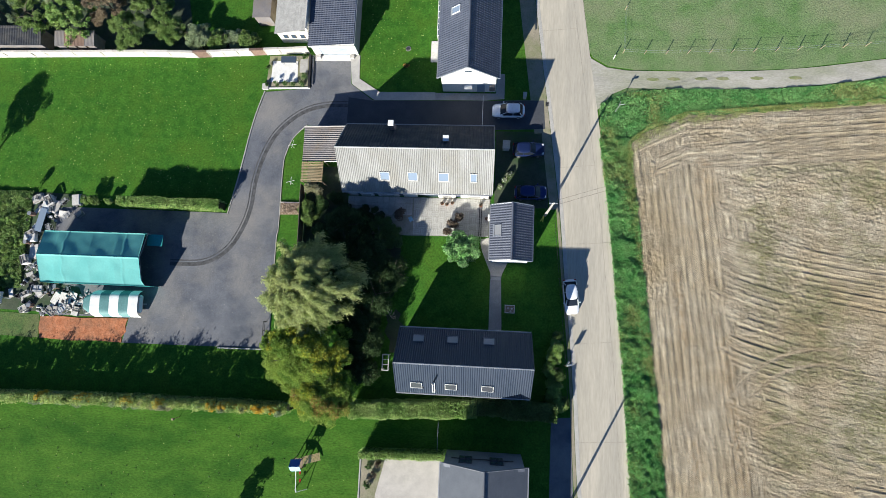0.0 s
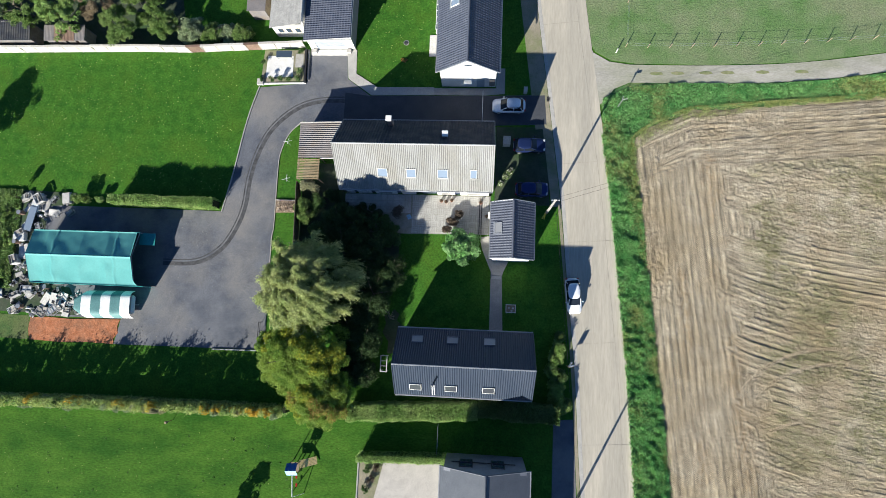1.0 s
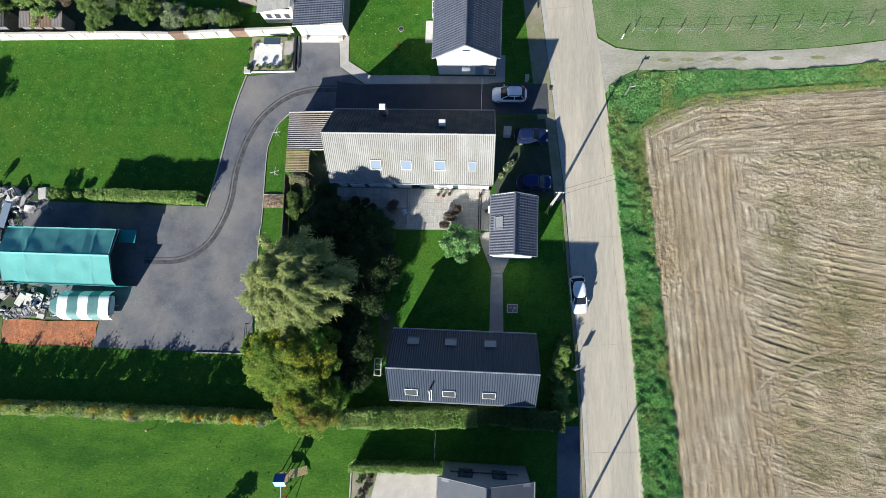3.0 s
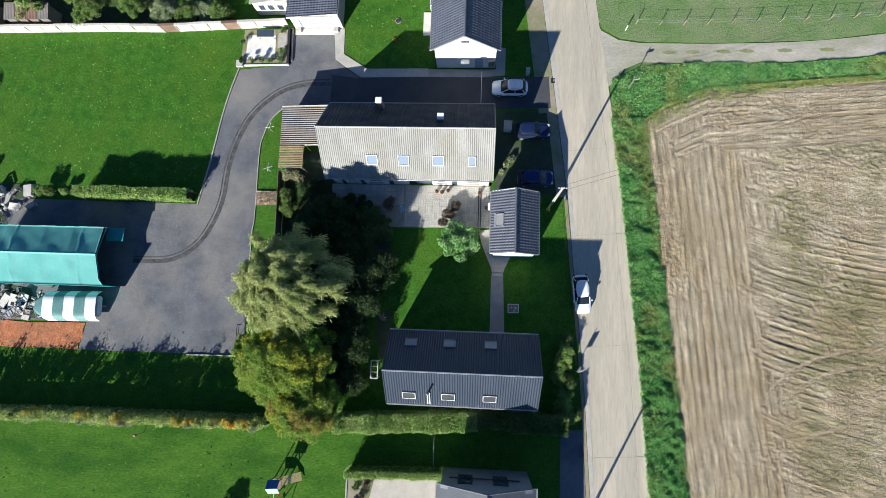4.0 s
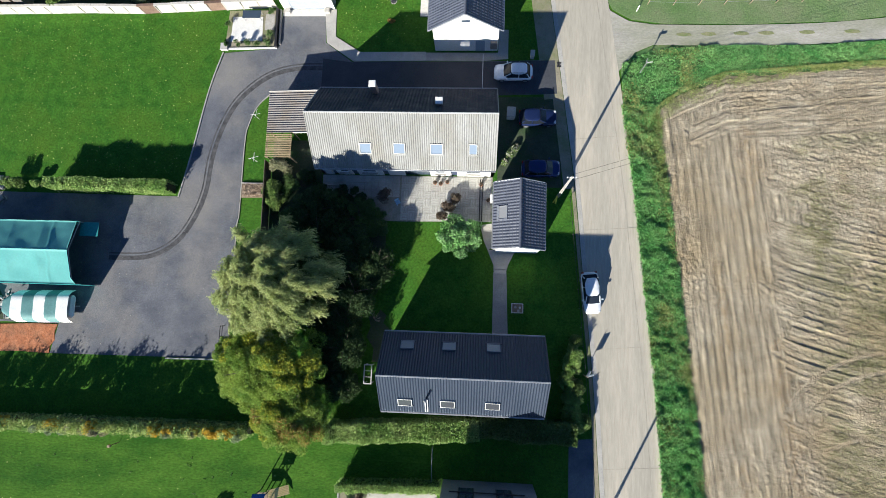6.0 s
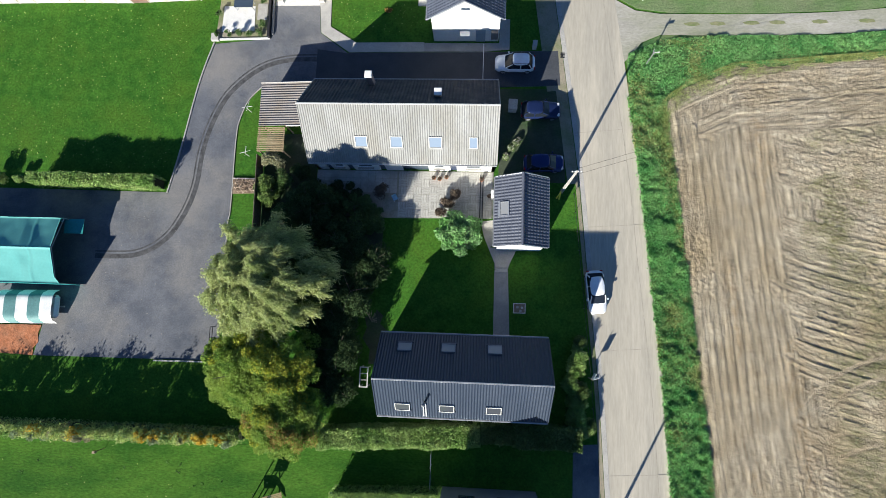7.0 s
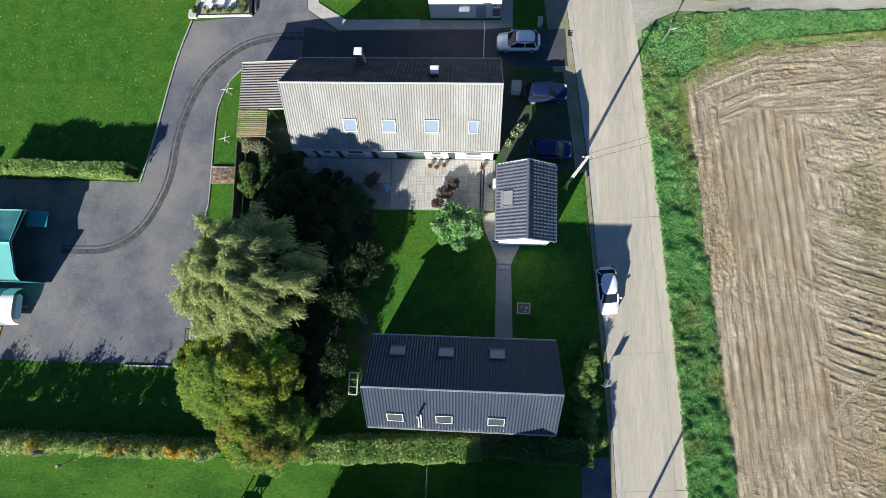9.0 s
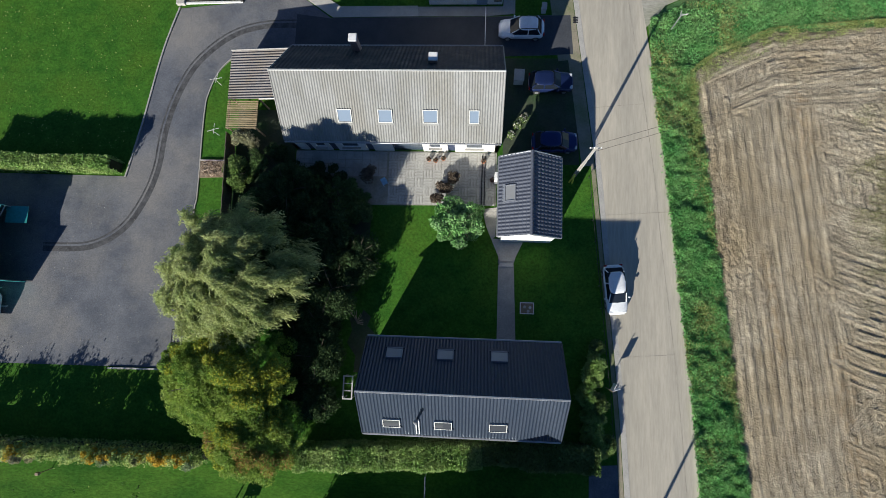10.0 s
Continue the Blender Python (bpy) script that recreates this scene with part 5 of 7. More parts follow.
def tyre_pile(at, turn, group):
    o = thing("tyre_pile", "two worn black tyres lying on one another", "tyres", at=at, turn=turn, group=group)
    n, m = 18, 8
    for k in range(2):
        verts, faces = [], []
        for i in range(n):
            a = 2 * math.pi * i / n
            for j in range(m):
                b = 2 * math.pi * j / m
                r = 0.26 + 0.09 * math.cos(b)
                verts.append((r * math.cos(a) + 0.06 * k, r * math.sin(a), 0.1 + 0.2 * k + 0.1 * math.sin(b)))
        for i in range(n):
            for j in range(m):
                faces.append((i * m + j, ((i + 1) % n) * m + j, ((i + 1) % n) * m + (j + 1) % m, i * m + (j + 1) % m))
        raw("tyre", verts, faces, M_DARK, o, smooth=True)
    return o


def drum(at, turn, group):
    o = thing("metal_drum", "old metal drum standing among the scrap", "drum", at=at, turn=turn, group=group)
    bm = bmesh.new()
    rod(bm, (0, 0, 0), (0, 0, 0.86), 0.28, sides=16)
    for z in (0.3, 0.58):
        rod(bm, (0, 0, z), (0, 0, z + 0.03), 0.295, sides=16)
    part("body", bm, M_RUST, o)
    bm = bmesh.new()
    rod(bm, (0, 0, 0.86), (0, 0, 0.885), 0.29, sides=16)
    part("lid", bm, M_GREYMETAL, o)
    return o


def panel_stack(at, turn, group):
    o = thing("panel_stack", "stack of pale boards and sheets", "panels", at=at, turn=turn, group=group)
    for k in range(4):
        d = 0.06 * k
        part("sheet", boxes((-0.9 + d, 0.9 - d * 0.5, -0.55 + d, 0.5, 0.07 * k, 0.07 * k + 0.05)), M_STONEPALE if k == 3 else M_WOODGREY if k % 2 else M_SCRAP, o)
    return o


def rubble(at, turn, group):
    o = thing("stone_pile", "small pile of pale broken stones", "stones", at=at, turn=turn, group=group)
    rng = random.Random(int(at[0] * 100))
    for k in range(9):
        bm = bmesh.new()
        bmesh.ops.create_icosphere(bm, subdivisions=1, radius=0.16 + 0.14 * rng.random())
        for v in bm.verts:
            v.co *= 0.8 + 0.4 * rng.random()
            v.co.z *= 0.7
        s = part("stone", bm, M_SCRAP, o)
        s.location = (rng.uniform(-0.6, 0.6), rng.uniform(-0.5, 0.5), 0.1 + 0.12 * (k > 5))
    return o


def frame_rack(at, turn, group):
    o = thing("metal_rack", "empty light metal rack", "rack", at=at, turn=turn, group=group)
    for x in (-0.7, 0.7):
        for y in (-0.4, 0.4):
            part("post", rods(((x, y, 0), (x, y, 1.1)), r=0.035), M_GREYMETAL, o)
    part("shelf_board", boxes((-0.62, 0.62, -0.34, 0.34, 0.9, 0.96), bevel=0.01), M_SCRAP, o)
    for z in (0.3, 1.05):
        part("shelf_frame", boxes((-0.7, 0.7, -0.43, -0.37, z, z + 0.05), (-0.7, 0.7, 0.37, 0.43, z, z + 0.05), (-0.73, -0.67, -0.4, 0.4, z, z + 0.05), (0.67, 0.73, -0.4, 0.4, z, z + 0.05), (-0.03, 0.03, -0.4, 0.4, z, z + 0.05)), M_GREYMETAL, o)
    return o


M_WOODGREY = mat("grey_wood", (0.30, 0.28, 0.25), (0.40, 0.38, 0.34), scale=2.0, rough=0.9, grain=9.0, bump=0.2, per_object=0.3)
M_SCRAP = mat("scrap_surface", (0.27, 0.27, 0.275), (0.45, 0.445, 0.44), scale=1.5, rough=0.85, grain=8.0, bump=0.3, per_object=0.55)
SCRAP = "scrap round the tent"
rng = random.Random(8)
makers = [pallet, crate, panel_stack, rubble, frame_rack, tyre_pile, drum, panel_stack, rubble, crate]
first = {}
spots = [(-53.6 + 0.9 * rng.random(), 3.6 - 1.25 * k) for k in range(10)] + [(-51.8 + 0.8 * rng.random(), 3.2 - 1.5 * k) for k in range(8)]
spots += [(-55.5 + 1.35 * k, -9.2 - 0.8 * rng.random()) for k in range(9)] + [(-53.0 + 1.25 * k, -10.9 - 0.4 * rng.random()) for k in range(8)] + [(-52.2 + 1.2 * k, -8.3 - 0.3 * rng.random()) for k in range(5)]
spots += [(-51.3 + 1.15 * k, 3.4 - 0.6 * rng.random()) for k in range(4)] + [(-50.6 + 1.2 * k, 1.6 - 0.4 * rng.random()) for k in range(4)]
spots += [(-50.9 + 0.7 * rng.random(), 0.6 - 1.05 * k) for k in range(8)] + [(-46.8 + 1.2 * k, -9.0 - 2.2 * rng.random()) for k in range(4)]
spots += [(x + rng.uniform(-0.8, 0.8), y + rng.uniform(-0.5, 0.5)) for x, y in spots[:44]]
for k, (x, y) in enumerate(spots):
    make = makers[(k * 7 + rng.randrange(3)) % len(makers)]
    x, y, size = x + rng.uniform(-0.35, 0.35), y + rng.uniform(-0.35, 0.35), rng.uniform(0.55, 1.15) if k < 60 else rng.uniform(0.4, 0.75)
    m = pose(x, y, 0.02, rng.uniform(-4, 4), rng.uniform(-4, 4), rng.uniform(0, 360))
    if make in first:
        copy_thing(first[make], m).scale = (size, size * rng.uniform(0.7, 1.2), size * rng.uniform(0.6, 1.3))
    else:
        first[make] = make((x, y, 0.03), rng.uniform(0, 90), SCRAP)


slab("scrap_ground", [(-56.2, 4.6), (-46.6, 4.3), (-46.8, 2.8), (-50.2, 2.4), (-50.6, -7.6), (-45.8, -8.2), (-44.0, -11.7), (-57.5, -11.5), (-56.0, -8.2), (-54.4, -4.0), (-54.8, 1.6)], -0.03, 0.037, M_DARKSHADEGROUND, "dark ground under the scrap", category="ground")


def scrap_table(at, turn, lean):
    o = thing("scrap_table", "long pale board with dark cut-outs laid on trestles", "table", at=at, turn=turn, group="boards beside the boat")
    p = part("sheet", boxes((-0.5, 0.5, -1.25, 1.25, 0, 0.06), bevel=0.01), M_STONEPALE, o)
    p.matrix_local = pose(0, 0, 0.3, lean, 0, 0)
    for y in (-0.8, -0.1):
        part("cut_out", boxes((-0.15, 0.25, y, y + 0.4, 0.06, 0.075)), M_DARK, p)
    part("trestle", boxes((-0.4, 0.4, -0.9, -0.8, 0, 0.22), (-0.4, 0.4, 0.8, 0.9, 0, 0.34)), M_WOODGREY, o)


scrap_table((-47.6, -10.2, 0.03), -12, 5)
scrap_table((-46.3, -10.1, 0.03), -16, 7)


def white_cabinet(at, turn):
    o = thing("old_cabinet", "white enamelled cabinet lying on its back", "cabinet", at=at, turn=turn, group=SCRAP)
    b = part("body", boxes((-0.8, 0.8, -0.5, 0.5, 0, 0.55), bevel=0.04), M_WHITE, o)
    for x in (-0.7, 0.05):
        part("door", boxes((x, x + 0.65, -0.4, 0.4, 0.55, 0.575), bevel=0.01), M_PANELGREY, b)


white_cabinet((-53.4, -1.9, 0.03), 5)
white_cabinet((-51.7, 2.4, 0.03), 84)
o = thing("solar_panel", "blue glass panel leaning among the scrap", "panel", at=(-52.0, 0.6, 0.0), turn=80)
part("sheet", boxes((-1.6, 1.6, -0.5, 0.5, 0.62, 0.68)), M_GLASS, o)
part("stand", boxes((-1.5, -1.4, -0.45, 0.45, 0, 0.62), (1.4, 1.5, -0.45, 0.45, 0, 0.62)), M_GREYMETAL, o)
o = thing("white_trailer", "white box trailer at the edge of the yard", "trailer", at=(-58.0, -9.9, 0.0), turn=-3)
part("body", boxes((-2.2, 2.0, -0.8, 0.8, 0.45, 1.5), bevel=0.05), M_WHITE, o)
part("drawbar", boxes((2.0, 3.2, -0.05, 0.05, 0.45, 0.55)), M_GREYMETAL, o)
for y in (-0.85, 0.85):
    bm = bmesh.new()
    rod(bm, (0, y - 0.1, 0.32), (0, y + 0.1, 0.32), 0.32, sides=14)
    part("wheel", bm, M_DARK, o)


# ---- round the long house ----
def lean_to():
    o = thing("lean_to", "open lean-to with a grey corrugated roof", "lean-to")
    # ridges run along x, the sheet falls to the west
    m = Matrix.Translation((-15.85, 13.4, 2.6)) @ Matrix.Rotation(-math.pi / 2, 4, "Z") @ Matrix.Rotation(math.radians(4), 4, "X")
    verts, faces = sheet(18 * 8 + 1, 3, 4.5, 5.4, corrugated(0.25, 0.09))
    r = raw("roof_sheet", verts, faces, M_LEAN, o, "grey corrugated roof sheet")
    r.matrix_local = m
    part("edge_trim", rods(((-15.9, 13.45, 2.68), (-10.5, 13.45, 3.06)), r=0.07), M_STONEPALE, o, "pale edge strip")
    part("edge_trim", rods(((-12.9, 8.85, 2.86), (-10.5, 8.85, 3.03)), r=0.07), M_STONEPALE, o, "pale edge strip")
    for x in (-15.6, -13.2):
        for y in (9.1, 13.2):
            part("post", boxes((x - 0.06, x + 0.06, y - 0.06, y + 0.06, 0, 2.6)), M_WOOD, o)
    # unseen wall, added so that the lean-to throws a slanting shadow
    part("back_wall", boxes((-15.75, -10.6, 13.28, 13.33, 0.05, 2.58)), M_WOOD, o, "board wall added to close the shadow")
    part("beam", boxes((-15.7, -10.4, 13.1, 13.25, 2.42, 2.6)), M_WOOD, o)
    part("beam", boxes((-15.7, -10.4, 9.05, 9.2, 2.42, 2.6)), M_WOOD, o)
    return o


def pergola():
    o = thing("pergola", "wooden pergola of brown slats", "pergola")
    for k in range(13):
        y = 6.35 + k * 0.2
        part("slat", boxes((-16.0, -13.2, y, y + 0.11, 2.3, 2.36)), M_SLAT, o)
    for x in (-15.9, -13.4):
        part("beam", boxes((x, x + 0.1, 6.3, 8.95, 2.16, 2.3)), M_WOOD, o)
        part("post", boxes((x, x + 0.1, 6.4, 6.5, 0, 2.16)), M_WOOD, o)
    return o


M_SLAT = mat("mossy_slat", (0.27, 0.21, 0.12), (0.36, 0.29, 0.18), scale=1.5, rough=0.9, grain=9.0, bump=0.2, per_object=0.25)
M_LEAN = mat("grey_corrugated", (0.16, 0.15, 0.15), (0.235, 0.215, 0.21), scale=0.8, rough=0.85, grain=8.0, bump=0.15, third=(0.16, 0.13, 0.10), big=0.4)
lean_to()
pergola()
M_STALK = mat("dry_stalk", (0.42, 0.33, 0.25), (0.52, 0.42, 0.33), scale=1.0, rough=0.9, grain=8.0, bump=0, per_island=0.4)
M_BED = mat("garden_soil", (0.17, 0.125, 0.085), (0.24, 0.19, 0.14), scale=1.5, rough=0.95, grain=8.0, bump=0.6)
o = thing("garden_fence", "dark wooden panel fence along the garden", "fence")
for k in range(8):
    y = 6.1 - 1.25 * k
    x = -16.15 + 0.03 * k
    part("panel", boxes((x - 0.03, x + 0.03, y - 1.2, y, 0.08, 1.85)), M_BARK, o)
    part("post", boxes((x - 0.05, x + 0.05, y, y + 0.06, 0, 1.95)), M_BARK, o)
slab("flower_bed", [(-19.3, 4.0), (-16.4, 4.0), (-16.35, 2.5), (-19.3, 2.4)], 0, 0.07, M_BED, "bare brown flower bed edged with concrete", category="bed")
slab("bed_edging", [(-19.3, 4.0), (-16.4, 4.0), (-16.4, 4.1), (-19.3, 4.1)], 0, 0.14, M_STONEPALE, "pale concrete edging of the bed", category="edging")
# sheet over the lawn that darkens it as tree shade
slab("shaded_ground", [(-16.05, 9.0), (-10.5, 9.0), (-10.4, 5.2), (-10.3, 0.3), (-3.0, 0.2), (-3.2, -6.0), (-9.0, -14.0), (-16.0, -4.0)], -0.03, 0.018, M_DARKSHADEGROUND, "ground under the garden trees, coloured dark for their shade", category="ground")
r2 = np.random.default_rng(61)
p = np.stack([r2.uniform(-19.1, -16.5, 500), r2.uniform(2.5, 3.9, 500), 0.1 + 0.25 * r2.random(500)], 1)
a = r2.normal(size=p.shape)
a /= np.linalg.norm(a, axis=1)[:, None]
b = np.cross(a, r2.normal(size=p.shape))
b /= np.linalg.norm(b, axis=1)[:, None]
tagged(blades("dry_stalks", p, a * 0.2, b * 0.025, M_STALK), "dry pale stalks on the flower bed", "stalks", "", "stuff")


# ---- cars ----
def car(label, at, turn, body, length=4.2, width=1.76, height=1.48, hood=1.05, boot=0.25, rails=False, group="parked cars"):
    """A parked car, its nose to +x."""
    o = thing("car", label, "car", at=at, turn=turn, group=group)
    L, W = length / 2, width / 2
    belt = height * 0.62
    xs = L * np.sin(np.linspace(-math.pi / 2, math.pi / 2, 23))
    verts, faces = [], []
    for x in xs:
        e = abs(x) / L
        w = W * (1 - 0.10 * max(0.0, (e - 0.45) / 0.55) ** 2 - 0.28 * max(0.0, (e - 0.8) / 0.2) ** 2.2)
        nose = max(0.0, (x - (L - hood)) / hood)
        tail = max(0.0, (-x - (L - 0.5)) / 0.5)
        top = belt - 0.16 * nose ** 1.5 - 0.10 * tail ** 2 - (0.06 if nose > 0 else 0)
        if e > 0.985:
            top -= 0.15
        prof = [(-w * 0.9, 0.2), (-w, 0.42), (-w * 0.99, top - 0.12), (-w * 0.88, top), (-w * 0.45, top + 0.035), (0, top + 0.045), (w * 0.45, top + 0.035), (w * 0.88, top), (w * 0.99, top - 0.12), (w, 0.42), (w * 0.9, 0.2)]
        verts += [(x, y, z) for y, z in prof]
    n = 11
    for i in range(len(xs) - 1):
        for j in range(n):
            a, b = i * n + j, i * n + (j + 1) % n
            faces.append((a, b, b + n, a + n))
    faces += [tuple(range(n)), tuple(range(len(verts) - n, len(verts)))[::-1]]
    raw("body", verts, faces, body, o, smooth=True)
    # cabin: belt ring and roof ring
    xf, xr, tf, tr = L - hood + 0.05, -L + boot, L - hood - 0.72, -L + boot + 0.42
    wb, wt = W * 0.91, W * 0.755
    zt = height - 0.02
    bm = bmesh.new()
    ring = []
    for z, f, r, w in ((belt - 0.04, xf, xr, wb), (zt - 0.10, tf + 0.1, tr - 0.05, wt + 0.06), (zt, tf - 0.1, tr + 0.1, wt - 0.05)):
        ring.append([bm.verts.new(p) for p in ((f, w * 0.82, z), (f + 0.06, 0, z), (f, -w * 0.82, z), (f - 0.3, -w, z), (r + 0.25, -w, z), (r, -w * 0.85, z), (r - 0.03, 0, z), (r, w * 0.85, z), (r + 0.25, w, z), (f - 0.3, w, z))])
    for a, b in zip(ring, ring[1:]):
        for i in range(10):
            bm.faces.new((a[i], a[(i + 1) % 10], b[(i + 1) % 10], b[i]))
    bm.faces.new(ring[0][::-1]), bm.faces.new(ring[2])
    part("glasshouse", bm, M_CARGLASS, o, "dark tinted car windows")
    bm = bmesh.new()
    rings = []
    for scale, z in ((1.0, zt - 0.07), (1.0, zt - 0.03), (0.9, zt + 0.015), (0.55, zt + 0.04)):
        ring_now = []
        for k in range(28):
            ang = 2 * math.pi * k / 28
            cx, sy = math.cos(ang), math.sin(ang)
            ex, ey = abs(cx) ** 0.45 * (1 if cx > 0 else -1), abs(sy) ** 0.45 * (1 if sy > 0 else -1)
            narrow = 1 - 0.07 * max(0.0, -ex) - 0.03 * max(0.0, ex)
            ring_now.append(bm.verts.new(((tf + tr) / 2 + ex * scale * (tf - tr + 0.06) / 2, ey * scale * (wt + 0.03) * narrow, z)))
        rings.append(ring_now)
    for a, b in zip(rings, rings[1:]):
        for k in range(28):
            bm.faces.new((a[k], a[(k + 1) % 28], b[(k + 1) % 28], b[k]))
    bm.faces.new(rings[-1]), bm.faces.new(rings[0][::-1])
    part("roof", bm, body, o, smooth=True)
    for s in (-1, 1):
        for p, q in (((xf - 0.05, s * wb * 0.9, belt), (tf + 0.02, s * wt * 0.97, zt)), (((tf + tr) / 2, s * wb, belt), ((tf + tr) / 2, s * (wt + 0.02), zt)), ((xr + 0.12, s * wb * 0.95, belt), (tr, s * wt, zt))):
            part("pillar", rods((p, q), r=0.045), body, o)
        part("mirror", boxes((xf - 0.45, xf - 0.3, s * (W + 0.1) - 0.1, s * (W + 0.1) + 0.1, belt - 0.02, belt + 0.13), bevel=0.03), body, o)
        part("headlight", boxes((L - 0.42, L - 0.12, s * W * 0.62 - 0.17, s * W * 0.62 + 0.17, belt - 0.27, belt - 0.14), bevel=0.03), M_LAMPGLASS, o, "clear headlight")
        part("tail_light", boxes((-L + 0.0, -L + 0.13, s * W * 0.74 - 0.12, s * W * 0.74 + 0.12, belt - 0.25, belt - 0.05), bevel=0.02), M_REDLAMP, o, "red tail light")
        if rails:
            part("roof_rail", rods(((tr + 0.1, s * wt * 0.9, zt + 0.09), (tf - 0.15, s * wt * 0.9, zt + 0.09)), r=0.03), M_DARK, o)
        for x in (L - 0.82, -L + 0.75):
            bm = bmesh.new()
            rod(bm, (x, s * (W - 0.2), 0.31), (x, s * (W + 0.005), 0.31), 0.31, sides=18)
            t = part("wheel", bm, M_DARK, o, "black tyre")
            bm = bmesh.new()
            rod(bm, (x, s * (W - 0.03), 0.31), (x, s * (W + 0.015), 0.31), 0.19, sides=14)
            part("rim", bm, M_GREYMETAL, t)
    part("bumper", boxes((L - 0.14, L + 0.02, -W * 0.72, W * 0.72, 0.3, 0.48), bevel=0.04), body, o)
    part("number_plate", boxes((-L - 0.015, -L + 0.02, -0.26, 0.26, 0.55, 0.66)), M_WHITE, o)
    return o


M_CARGLASS = glass_mat("car_glass", (0.012, 0.016, 0.024))
M_CARGLASS.node_tree.nodes["Principled BSDF"].inputs["Specular IOR Level"].default_value = 0.22
M_LAMPGLASS = glass_mat("lamp_glass", (0.6, 0.62, 0.65))
M_REDLAMP = paint("red_lamp", (0.35, 0.02, 0.02), 0.2)
M_CARWHITE = paint("white_car_paint", (0.75, 0.77, 0.80), 0.25, 0.0, 0.6)
M_CARSILVER = paint("silver_car_paint", (0.78, 0.81, 0.88), 0.25, 0.1, 0.7)
M_CARBLUE = paint("blue_car_paint", (0.012, 0.022, 0.075), 0.3, 0.1, 0.25)
M_CARBLUE2 = paint("deep_blue_car_paint", (0.010, 0.024, 0.12), 0.3, 0.1, 0.25)
car("white hatchback parked at the edge of the road", (18.25, -6.78, 0.06), -84.2, M_CARWHITE)
car("silver estate car with roof rails on the drive", (10.05, 16.75, 0.03), 180, M_CARSILVER, rails=True, length=4.1, height=1.55)
car("dark blue saloon parked in front of the house", (12.75, 11.65, 0.03), 1, M_CARBLUE, length=4.0, boot=0.1, hood=1.15)
car("deep blue car parked beside the shed", (13.1, 6.05, 0.03), 1, M_CARBLUE2, length=4.0, hood=0.85, height=1.6)


# ---- along the road ----
def power_pole(label, at, height):
    """A concrete lattice pole with a cross arm and insulators."""
    o = thing("power_pole", label, "pole", at=at)
    bm = bmesh.new()
    for s in (-1, 1):
        rod(bm, (s * 0.11, 0, -0.1), (s * 0.05, 0, height), 0.09, 0.06, sides=6)
    part("mast", bm, M_CONCRETE, o, "pale concrete twin mast")
    for k in range(9):
        z = 0.5 + k * (height - 0.8) / 8
        w = 0.11 - 0.06 * z / height
        part("rung", boxes((-w, w, -0.05, 0.05, z, z + 0.14)), M_CONCRETE, o)
    part("cross_arm", boxes((-0.45, 0.45, -0.05, 0.05, height - 0.35, height - 0.26)), M_GREYMETAL, o)
    for x in (-0.38, -0.12, 0.12, 0.38):
        bm = bmesh.new()
        rod(bm, (x, 0, height - 0.24), (x, 0, height - 0.08), 0.05, 0.03, sides=8)
        part("insulator", bm, M_WHITE, o)
    return o


power_pole("tall pale concrete power pole beside the road", (14.95, 3.2, 0), 7.9)
power_pole("tall pale concrete power pole further down the road", (16.9, -34.0, 0), 8.2)
M_YELLOW = paint("yellow_plastic", (0.75, 0.66, 0.10), 0.5)
o = thing("stay_guard", "yellow guard on the pole's stay wire", "guard", at=(14.5, 2.6, 0))
part("guard", rods(((0, 0, 0), (0.15, 0.25, 1.7)), ((0.25, -0.1, 0), (0.15, 0.25, 1.6)), r=0.075), M_YELLOW, o)


def cable(a, b, sag):
    a, b = Vector(a), Vector(b)
    cu = bpy.data.curves.new("cable", "CURVE")
    cu.dimensions, cu.bevel_depth = "3D", 0.012
    sp = cu.splines.new("POLY")
    sp.points.add(16)
    for i, p in enumerate(sp.points):
        t = i / 16
        q = a.lerp(b, t)
        p.co = (q.x, q.y, q.z - sag * 4 * t * (1 - t), 1)
    cu.materials.append(M_DARK)
    return tagged(new("cable", cu), "thin black overhead cable", "cable", "overhead cables")


for dy in (-0.25, 0.25):
    cable((15.0, 3.2 + dy, 7.7), (62.0, 19.0 + dy, 7.5), 0.9)


def v_sign():
    o = thing("board_sign", "white folded board on a post beside the road", "sign", at=(17.62, -15.0, 0))
    part("post", boxes((-0.025, 0.025, -0.025, 0.025, 0, 2.1)), M_WOOD, o)
    for s, a in ((1, 35), (-1, -10)):
        b = part("board", boxes((0.0, 0.65, -0.02, 0.02, 1.25, 2.05)), M_WHITE, o)
        b.matrix_local = pose(0, 0, 0, 0, 0, 20 + 40 * (s > 0))
    return o


v_sign()


def fingerpost():
    o = thing("fingerpost", "white signpost with arms at the lane corner", "signpost", at=(23.6, 17.0, 0))
    part("post", rods(((0, 0, 0), (0, 0, 2.5)), r=0.05), M_GREYMETAL, o)
    for z, a in ((2.3, 10), (2.0, 75)):
        p = part("arm", boxes((0, 0.6, -0.02, 0.02, -0.08, 0.08)), M_PANELGREY, o)
        p.matrix_local = pose(0, 0, z, 0, 0, a)
    return o


fingerpost()

